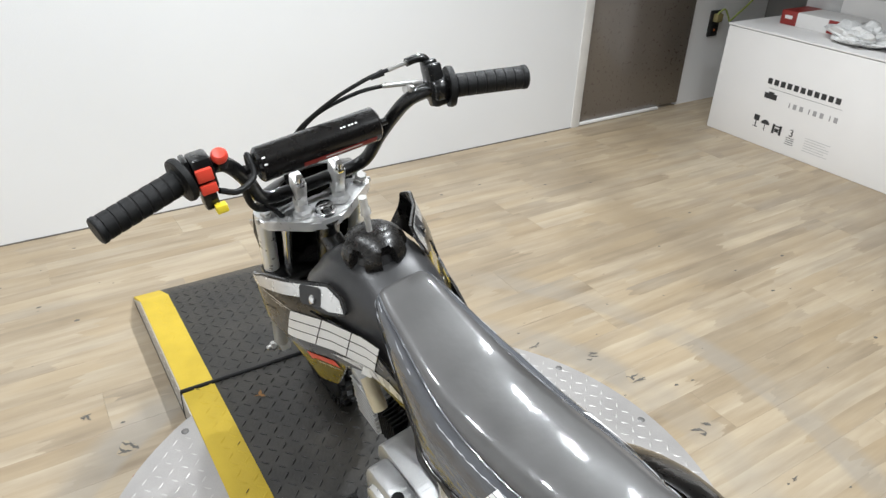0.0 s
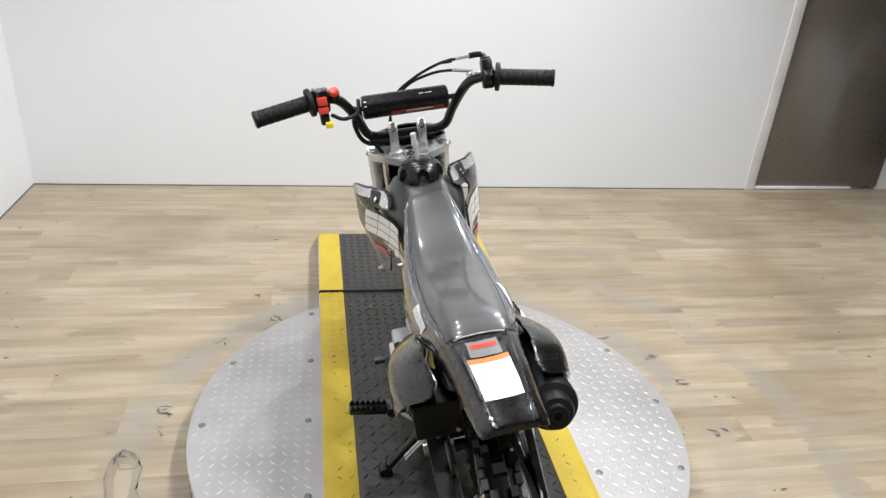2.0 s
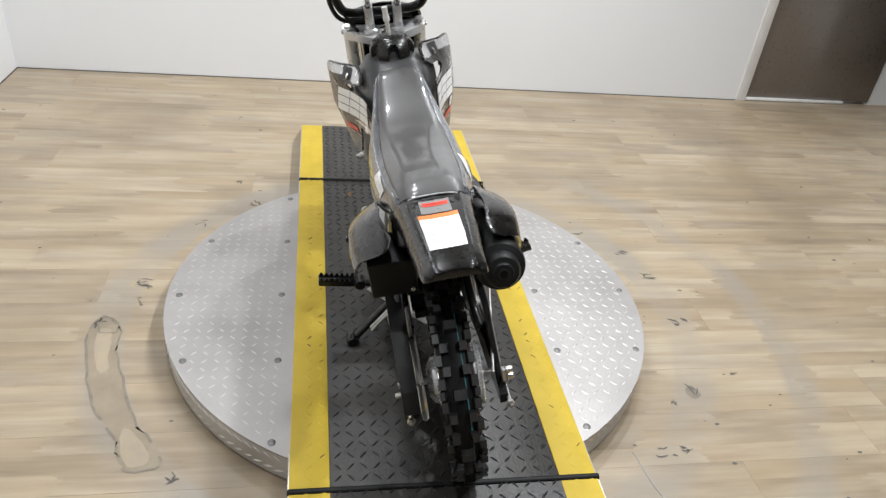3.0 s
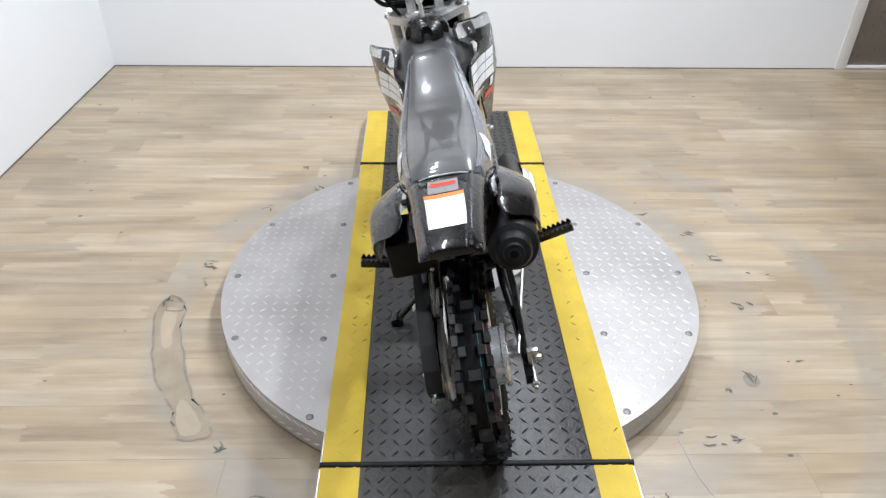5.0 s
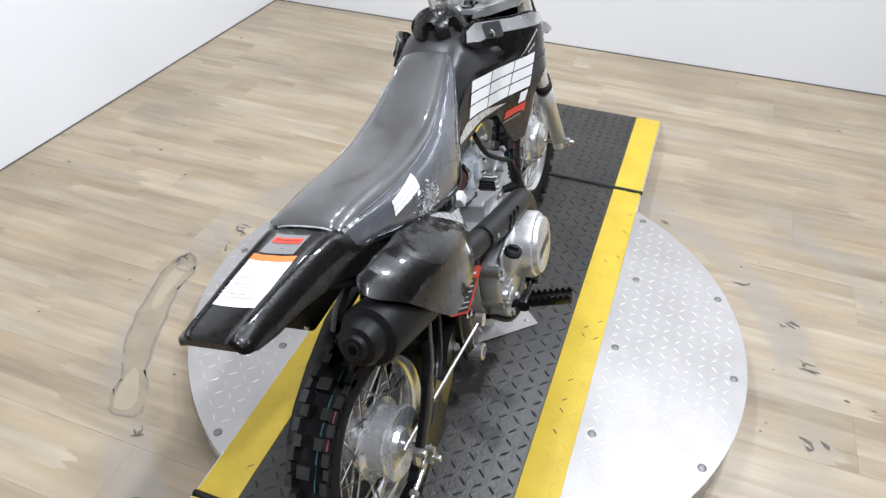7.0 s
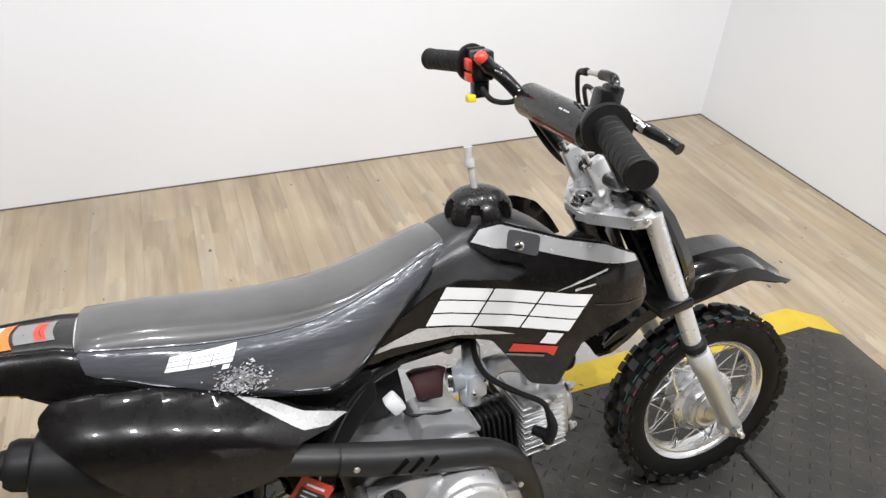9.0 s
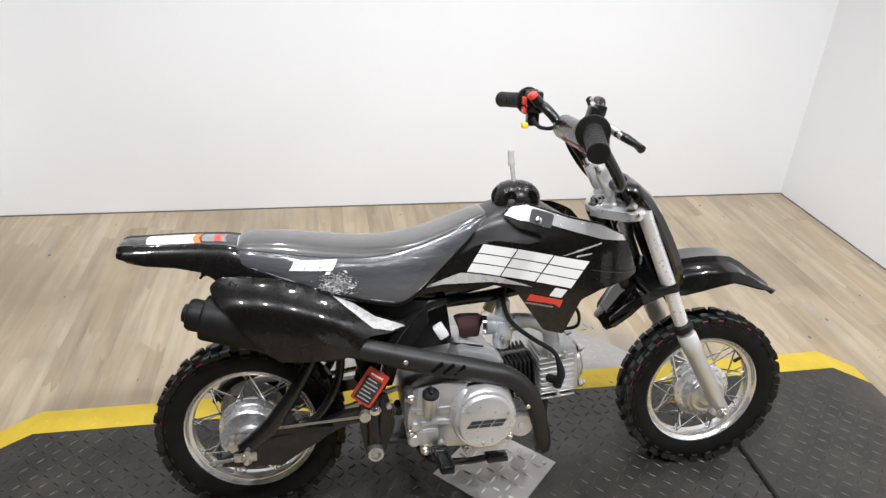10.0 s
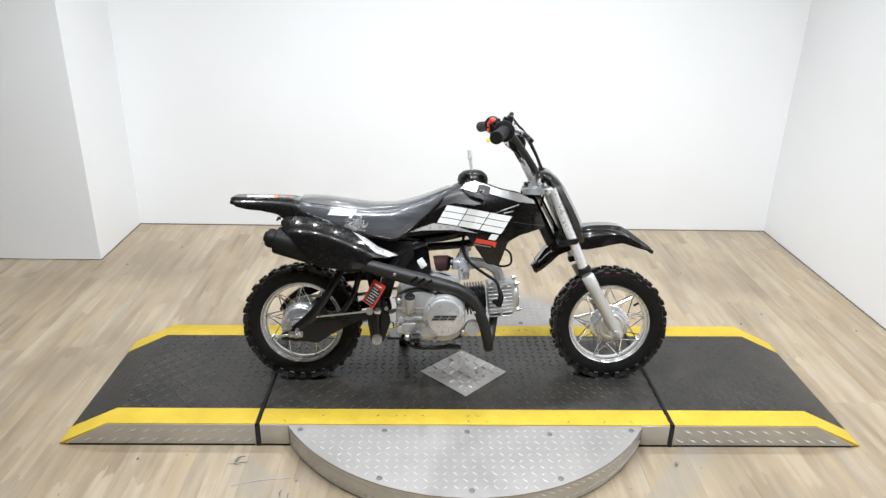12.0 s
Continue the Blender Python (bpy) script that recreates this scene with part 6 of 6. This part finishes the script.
# pegs, pedal, stand


def footpeg(s):
    tipv, inv = s * 0.255, s * 0.172
    u0, w0 = -0.162, 0.176
    tilt = Matrix.Translation((u0, s * 0.118, w0)) @ Matrix.Rotation(radians(13) * s, 4, "X") @ Matrix.Translation((-u0, -s * 0.118, -w0))
    pg = part("footpeg", joined(box(u0 - 0.013, u0 + 0.013, min(tipv, inv), max(tipv, inv), w0 - 0.006, w0 + 0.008, 0.003), turned(lathe([(0.012, -0.016), (0.014, -0.012), (0.014, 0.012), (0.012, 0.016)], 14, "X"), Matrix.Translation((u0, s * 0.160, w0))), box(u0 - 0.008, u0 + 0.008, min(s * 0.112, inv), max(s * 0.112, inv), w0 - 0.008, w0 + 0.004, 0.003)), M_BLACK, bike, "black toothed folding footpeg", at=tilt)
    for k in range(7):
        for du in (-0.011, 0.011):
            v = inv + (tipv - inv) * (k + 0.5) / 7
            part("tooth", loft([[(u0 + du - 0.002, v - 0.0065, w0 + 0.007), (u0 + du + 0.002, v - 0.0065, w0 + 0.007), (u0 + du + 0.002, v + 0.0065, w0 + 0.007), (u0 + du - 0.002, v + 0.0065, w0 + 0.007)],
                                [(u0 + du - 0.0015, v - 0.002, w0 + 0.0165), (u0 + du + 0.0015, v - 0.002, w0 + 0.0165), (u0 + du + 0.0015, v + 0.002, w0 + 0.0165), (u0 + du - 0.0015, v + 0.002, w0 + 0.0165)]]), M_BLACK, pg)
    part("peg_bracket", tube([(u0, s * 0.118, w0), (u0 + 0.01, s * 0.10, w0 - 0.03), (-0.15, s * 0.05, 0.142), (-0.15, 0, 0.140)], 0.010, 10), M_BLACK, pg)
    part("peg_spring", tube([(u0 - 0.012, s * 0.108, w0), (u0 - 0.012, s * 0.128, w0 + 0.004)], 0.008, 8), M_STEEL, pg)
    return pg


footpeg(1)
footpeg(-1)
part("brake_pedal", joined(tube([(-0.20, -0.105, 0.175), (-0.17, -0.130, 0.148), (-0.10, -0.140, 0.146), (-0.05, -0.140, 0.150)], 0.007, 10), box(-0.062, -0.018, -0.158, -0.130, 0.146, 0.158, 0.003)), M_BLACK, bike, "black brake pedal")
part("gear_lever", joined(tube([(-0.10, 0.14, 0.20), (-0.05, 0.150, 0.195), (0.0, 0.150, 0.205)], 0.006, 10), tube([(0.0, 0.145, 0.205), (0.0, 0.180, 0.205)], 0.009, 12)), M_BLACK, bike, "black gear lever")
stand = part("side_stand", joined(tube([(-0.215, 0.075, 0.165), (-0.205, 0.115, 0.130), (-0.20, 0.195, 0.050)], 0.0085, 12), lathe([(0.012, -0.018), (0.015, -0.014), (0.015, 0.010), (0.011, 0.016)], 14, "X", (-0.198, 0.200, 0.050))), M_BLACK, bike, "black side stand, swung out")
part("stand_spring", joined(tube([(-0.225, 0.085, 0.155), (-0.215, 0.150, 0.088)], 0.0045, 8), tube([(-0.235, 0.080, 0.160), (-0.228, 0.150, 0.090)], 0.003, 8)), M_STEEL, stand)

# ---- the corner with the carton ----
carton = thing("carton", "large white cardboard carton with black print on the floor", "carton")
CX0, CX1, CY, CD, CH = 0.36, 1.468, -2.60, 0.62, 0.532
part("box_body", box(CX0, CX1, CY - CD, CY, 0.0, CH - 0.012, 0.004), M_CARTON, carton)
part("lid", box(CX0 - 0.003, CX1 + 0.003, CY - CD - 0.003, CY + 0.003, CH - 0.010, CH, 0.003), M_CARTON, carton)
# dark filler that paints the shade under the lid's edge
part("lid_gap", box(CX0 + 0.004, CX1 - 0.004, CY - CD + 0.004, CY - 0.003, CH - 0.013, CH - 0.009), M_GAP, carton)


def print_bars(rects, material, label=""):
    for x0, x1, z0, z1 in rects:
        part("print_bar", turned(bars([(x0, x1, z0, z1)]), Matrix.Translation((0, CY + 0.0012, 0))), material, carton, label)


print_bars([(1.185 - 0.0345 * k - 0.024, 1.185 - 0.0345 * k, 0.304, 0.331) for k in range(11)], M_INK)
print_bars([(0.80, 1.17, 0.284, 0.2865)], M_GREYINK)
print_bars([(1.118, 1.185, 0.236, 0.262), (1.135, 1.165, 0.262, 0.270)], M_INK)
print_bars([(0.805 + 0.034 * k, 0.805 + 0.034 * k + (0.006 if k % 3 == 1 else 0.018), 0.222, 0.246) for k in range(8)], M_GREYINK)
# handling symbols: goblet, umbrella, clamped box, stack figure
print_bars([(1.178, 1.208, 0.118, 0.146), (1.190, 1.196, 0.090, 0.118), (1.180, 1.206, 0.086, 0.090)], M_INK)
umb = bmesh.new()
umb.faces.new([umb.verts.new((1.142 + 0.024 * math.cos(a), 0, 0.112 + 0.022 * math.sin(a))) for a in (k * math.pi / 10 for k in range(11))])
part("umbrella_symbol", turned(umb, Matrix.Translation((0, CY + 0.0012, 0))), M_INK, carton)
print_bars([(1.140, 1.144, 0.080, 0.112), (1.050, 1.062, 0.082, 0.128), (1.088, 1.100, 0.082, 0.128), (1.064, 1.086, 0.092, 0.110), (1.056, 1.094, 0.118, 0.124)], M_INK)
txt = bpy.data.curves.new("stack_figure", "FONT")
txt.body, txt.size = "3", 0.05
txt_ob = new("stack_figure", txt)
txt_ob.parent = carton
txt_ob.matrix_basis = Matrix.Translation((1.010, CY + 0.0014, 0.096)) @ Matrix.Rotation(math.pi, 4, "Z") @ Matrix.Rotation(radians(90), 4, "X")
txt.materials.append(M_INK)
print_bars([(0.975, 1.018, 0.086 - 0.010 * k, 0.0885 - 0.010 * k) for k in range(4)], M_INK)
print_bars([(0.80 + (0.02 if k % 3 == 1 else 0), 0.925, 0.112 - 0.012 * k, 0.1155 - 0.012 * k) for k in range(6)], M_GREYPALE)

pack = thing("parts_box", "white and dark red cardboard box on the carton", "box")
part("box_body", box(0.99, 1.345, -3.02, -2.82, CH, CH + 0.066, 0.003), M_CARTON, pack)
part("red_end", box(1.262, 1.347, -3.022, -2.818, CH + 0.001, CH + 0.067, 0.003), M_REDCARD, pack, "dark red printed end")
part("red_panel", box(1.02, 1.10, -2.819, -2.8175, CH + 0.004, CH + 0.064), M_REDCARD, pack, "dark red printed panel")
part("print_bar", box(1.035, 1.075, -2.8172, -2.8168, CH + 0.030, CH + 0.040), M_WHITE, pack)
part("print_bar", box(1.285, 1.325, -2.8172, -2.8168, CH + 0.030, CH + 0.046), M_WHITE, pack)
pack2 = thing("parts_box", "larger white and grey box behind on the carton", "box")
part("box_body", box(0.93, 1.36, -3.20, -3.03, CH, CH + 0.15, 0.003), M_CARTON, pack2)
part("grey_panel", box(1.18, 1.362, -3.202, -3.028, CH + 0.01, CH + 0.14, 0.002), M_GREYPALE, pack2)

bag = bmesh.new()
bmesh.ops.create_icosphere(bag, subdivisions=4, radius=1)
for v in bag.verts:
    d = v.co.normalized()
    k = 1 + 0.42 * noise.noise(d * 2.2) + 0.22 * noise.noise(d * 5.5) + 0.10 * noise.noise(d * 13)
    v.co = Vector((d.x * 0.135 * k, d.y * 0.105 * k, max(0.0, (d.z * 0.5 + 0.5)) ** 1.3 * 0.085 * k))
tagged(part("plastic_bag", turned(bag, Matrix.Translation((0.90, -2.76, CH))), M_BAG, None, "crumpled white plastic bag lying on the carton", smooth=25), category="bag")

outlet = thing("power_outlet", "black wall outlet with a plug and green cord", "outlet")
part("cover_plate", box(FRONT + 0.010, FRONT + 0.021, -2.942, -2.862, 0.368, 0.508, 0.004), M_OUTLET, outlet)
part("socket", box(FRONT + 0.004, FRONT + 0.011, -2.928, -2.876, 0.380, 0.430, 0.003), M_RUB, outlet)
part("indicator", box(FRONT + 0.002, FRONT + 0.005, -2.905, -2.895, 0.40, 0.409), M_ORANGE, outlet)
part("plug", box(FRONT - 0.022, FRONT + 0.011, -2.926, -2.878, 0.448, 0.494, 0.008), M_BRASS, outlet, "olive green plug")
part("cord", tube([(FRONT - 0.015, -2.88, 0.495), (FRONT - 0.03, -2.91, 0.52), (FRONT - 0.03, -2.955, 0.475), (FRONT - 0.02, -2.985, 0.45), (FRONT - 0.01, -3.05, 0.475), (FRONT - 0.01, -3.17, 0.555), (FRONT - 0.008, -3.25, 0.66), (FRONT - 0.005, -3.30, 0.80), (FRONT + 0.01, -3.31, 1.1)], 0.005, 8), M_CORD, outlet, "yellow-green cord")
sw_plate = thing("switch_plate", "dull brass switch plate on the wall", "switch plate")
part("cover_plate", box(FRONT + 0.010, FRONT + 0.021, -2.86, -2.63 - 0.02, 0.69, 0.81, 0.004), M_BRASS, sw_plate)
part("toggle", box(FRONT + 0.000, FRONT + 0.011, -2.765, -2.745, 0.735, 0.765, 0.003), M_OUTLET, sw_plate)

# ---- marks on the floor ----
rng_marks = random.Random(11)


def blot(name, pts, material, label, z=0.0006, ring=0.0):
    """A flat mark with an uneven outline; ring: only its rim, that wide."""
    out = []
    ext = [Vector((*p, 0)) for p in pts]
    n = len(ext)
    for i in range(n):
        a, b, c, d = ext[i - 1], ext[i], ext[(i + 1) % n], ext[(i + 2) % n]
        for k in range(4):
            t = k / 4
            q3 = 0.5 * (2 * b + (c - a) * t + (2 * a - 5 * b + 4 * c - d) * t * t + (3 * b - a - 3 * c + d) * t ** 3)
            j = noise.noise_vector(q3 * 45) * 0.005
            out.append(Vector((q3.x + j.x, q3.y + j.y, z)))
    bm2 = bmesh.new()
    if ring:
        mid = sum(out, Vector()) / len(out)
        a = [bm2.verts.new(p) for p in out]
        b = []
        for i, p in enumerate(out):
            tan = (out[(i + 1) % len(out)] - out[i - 1]).normalized()
            inward = Vector((-tan.y, tan.x, 0))
            if inward.dot(mid - p) < 0:
                inward = -inward
            b.append(bm2.verts.new(p + inward * ring * (0.55 + 0.9 * abs(noise.noise(p * 30)))))
        for i in range(len(out)):
            if noise.noise(out[i] * 22 + Vector((3.1, 0, 0))) > -0.22:
                bm2.faces.new((a[i], a[(i + 1) % len(out)], b[(i + 1) % len(out)], b[i]))
    else:
        bm2.faces.new([bm2.verts.new(p) for p in out])
        bmesh.ops.triangulate(bm2, faces=bm2.faces[:])
    return tagged(part(name, bm2, material, None, label), category="stain", kind="structure")


long_patch = [(-0.01, 0.800), (-0.0, 0.770), (-0.04, 0.734), (-0.128, 0.724), (-0.26, 0.675), (-0.375, 0.623), (-0.459, 0.564), (-0.491, 0.568), (-0.499, 0.618), (-0.472, 0.647), (-0.42, 0.66), (-0.332, 0.724), (-0.231, 0.767), (-0.094, 0.806)]
blot("floor_stain", long_patch, M_STAINED, "grey raised rim of a long glue patch", 0.0011, 0.007)
blot("floor_stain", [(x * 0.985 - 0.002, y) for x, y in long_patch], M_PATCH, "long brownish film of dried glue", 0.0003)
blot("floor_stain", [(-0.38, 0.655), (-0.40, 0.625), (-0.45, 0.59), (-0.478, 0.59), (-0.482, 0.622), (-0.44, 0.648)], M_STAIN, "brown dried end of the glue patch", 0.0005)
blot("floor_stain", [(-0.05, 0.782), (-0.06, 0.752), (-0.15, 0.738), (-0.19, 0.728), (-0.205, 0.745), (-0.13, 0.775)], M_STAIN, "brown dried middle of the glue patch", 0.0005)
blot("floor_stain", [(-0.0, 0.79), (-0.0, 0.772), (-0.055, 0.735), (-0.06, 0.78)], M_STAINED, "folded end of the glue patch", 0.0014, 0.004)
blot("floor_stain", [(-0.66, 0.456), (-0.640, 0.436), (-0.646, 0.40), (-0.655, 0.361), (-0.70, 0.33), (-0.74, 0.36), (-0.74, 0.44), (-0.70, 0.47)], M_STAIN, "grey torn patch on the floor", 0.0005)
blot("floor_stain", [(-0.66, 0.456), (-0.640, 0.436), (-0.646, 0.40), (-0.655, 0.361), (-0.70, 0.33), (-0.74, 0.36), (-0.74, 0.44), (-0.70, 0.47)], M_STAINDK, "torn dark edge of the floor patch", 0.0011, 0.004)


def scuff(cx, cy, r, pale, ang):
    """A torn mark: a few tapered dark strokes beside one another, at most with a dull blot under them."""
    bm2 = bmesh.new()
    for k in range(rng_marks.choice((3, 4, 5))):
        ox, oy = rng_marks.gauss(0, r * 0.35), rng_marks.gauss(0, r * 0.35)
        a = ang + rng_marks.gauss(0, 0.5)
        length, wid, bend = r * rng_marks.uniform(0.5, 1.6), r * rng_marks.uniform(0.05, 0.15), rng_marks.uniform(-0.5, 0.5)
        prev = None
        for i in range(7):
            f = i / 6
            x, y = (f - 0.5) * length, bend * length * (f - 0.5) ** 2 + rng_marks.gauss(0, wid * 0.4)
            h = wid * (math.sin(math.pi * (0.08 + 0.88 * f)) * rng_marks.uniform(0.6, 1.3))
            row2 = [bm2.verts.new((cx + ox + x * math.cos(a) - (y + q) * math.sin(a), cy + oy + x * math.sin(a) + (y + q) * math.cos(a), 0.0012 + 0.0001 * k)) for q in (-h, h)]
            if prev:
                bm2.faces.new((prev[0], prev[1], row2[1], row2[0]))
            prev = row2
    if pale:
        pts = [(cx + r * rng_marks.uniform(0.6, 1.0) * math.cos(k * 0.9), cy + r * rng_marks.uniform(0.4, 0.8) * math.sin(k * 0.9)) for k in range(7)]
        blot("floor_stain", pts, M_STAINED if pale > 1 else M_STAIN, "small grey glue blot on the floor", 0.0006)
    tagged(part("floor_scuff", bm2, M_STAINDK, None, "small torn dark scuff on the vinyl floor"), category="scuff", kind="structure")


for cx, cy, r, pale, ang in ((0.15, 0.73, 0.030, 1, 1.3), (0.30, -0.735, 0.026, 0, 1.2), (0.18, -0.768, 0.034, 1, 1.5), (-0.05, -0.77, 0.034, 0, 1.4), (-0.33, -0.69, 0.030, 2, 0.4), (-0.508, -0.59, 0.020, 0, 1.9),
                             (-0.50, -0.545, 0.022, 0, 2.0), (-0.67, -0.39, 0.028, 1, 0.4), (0.588, 0.455, 0.030, 1, 0.7), (0.465, 0.61, 0.024, 0, 1.0), (0.42, -0.62, 0.020, 0, 1.6), (0.13, 0.70, 0.016, 0, 1.0),
                             (-0.36, -0.62, 0.014, 0, 0.2), (0.62, -0.40, 0.016, 0, 1.1), (0.06, 0.71, 0.018, 0, 0.9), (-0.52, 0.53, 0.018, 0, 1.6), (-0.02, 0.785, 0.024, 0, 0.9), (0.75, 0.52, 0.018, 0, 1.2), (-0.27, -0.83, 0.014, 0, 1.5)):
    scuff(cx, cy, r, pale, ang)
# pale scratch on the floor, drawn as a thin raised line
part_line = tube([(-0.508, -0.46, 0.001), (-0.60, -0.472, 0.001), (-0.668, -0.494, 0.001)], 0.0013, 6)
tagged(part("cable_tie", part_line, M_CLEAR, None, "thin pale scratch line on the floor"), category="strip")
specks = bmesh.new()
for k in range(260):
    cx, cy = rng_marks.uniform(-1.6, 1.7), rng_marks.uniform(-1.9, 1.5)
    if math.hypot(cx, cy) < 0.64 or abs(cy) < 0.33:
        continue
    r = 0.002 + 0.004 * rng_marks.random() ** 3
    specks.faces.new([specks.verts.new((cx + r * (0.6 + 0.6 * rng_marks.random()) * math.cos(a), cy + 1.6 * r * math.sin(a), 0.0004)) for a in (j * 1.256 for j in range(5))])
tagged(part("floor_specks", specks, M_STAINDK, None, "scattered dark specks of grit"), category="grit", kind="stuff")

scrape = bmesh.new()
rs = random.Random(4)
for k in range(9):
    a, r = rs.uniform(0, 6.28), rs.uniform(0.004, 0.020)
    cx, cy = 0.523 + 0.45 * r * math.cos(a), 0.152 + 0.45 * r * math.sin(a)
    d = Vector((math.cos(a), math.sin(a), 0)) * r * 0.6
    n2 = Vector((-d.y, d.x, 0)) * rs.uniform(0.2, 0.5)
    scrape.faces.new([scrape.verts.new(Vector((cx, cy, DECK + 0.0022 + 0.00005 * k)) + q4) for q4 in (-d, -n2, d, n2)])
part("paint_scrape", scrape, M_SCRAPE, body, "orange-brown scrape of old paint")
chip = tagged(part("plastic_chip", turned(box(-0.009, 0.009, -0.005, 0.005, 0, 0.006, 0.002), Matrix.Translation((0.487, 0.452, 0.0)) @ Matrix.Rotation(0.6, 4, "Z")), M_REDCARD, None, "small red plastic chip lying beside the turntable"), category="chip")

# ---- floor: staggered vinyl planks, running across the platform ----
floor = tagged(part("floor", box(-4.3, 2.0, -3.45, 1.7, -0.06, -0.004), M_JOINT, None, "worn vinyl plank floor, cream to brown"), kind="structure", category="floor")
PW, PL, GAPW = 0.152, 1.22, 0.0002
PLANKS = {}


def plank_of(length):
    """One plank mesh for each length that is needed."""
    key = round(length, 3)
    if key not in PLANKS:
        PLANKS[key] = finish("plank", box(-PW / 2 + GAPW / 2, PW / 2 - GAPW / 2, -length / 2 + GAPW / 2, length / 2 - GAPW / 2, -0.004, 0.0, 0.0002, 1), M_PLANK)
    return PLANKS[key]


rng = random.Random(7)
px = -2.6
while px < 1.85:
    far = LEFT + 0.02 if px > REAR else 1.10
    py = -3.36 - rng.uniform(0, PL)
    while py < far:
        a, b = max(py, -3.37), min(py + PL, far)
        if b - a > 0.02:
            part("plank", plank_of(b - a), M_PLANK, floor, at=Matrix.Translation((px, (a + b) / 2, 0)))
        py += PL
    px += PW
rest = bmesh.new()
for x0, x1, y0, y1 in ((-4.2, -2.68, -3.35, 1.07),):
    rest.faces.new([rest.verts.new(p) for p in ((x0, y0, -0.001), (x1, y0, -0.001), (x1, y1, -0.001), (x0, y1, -0.001))])
part("floor_rest", rest, M_PLANK, floor)
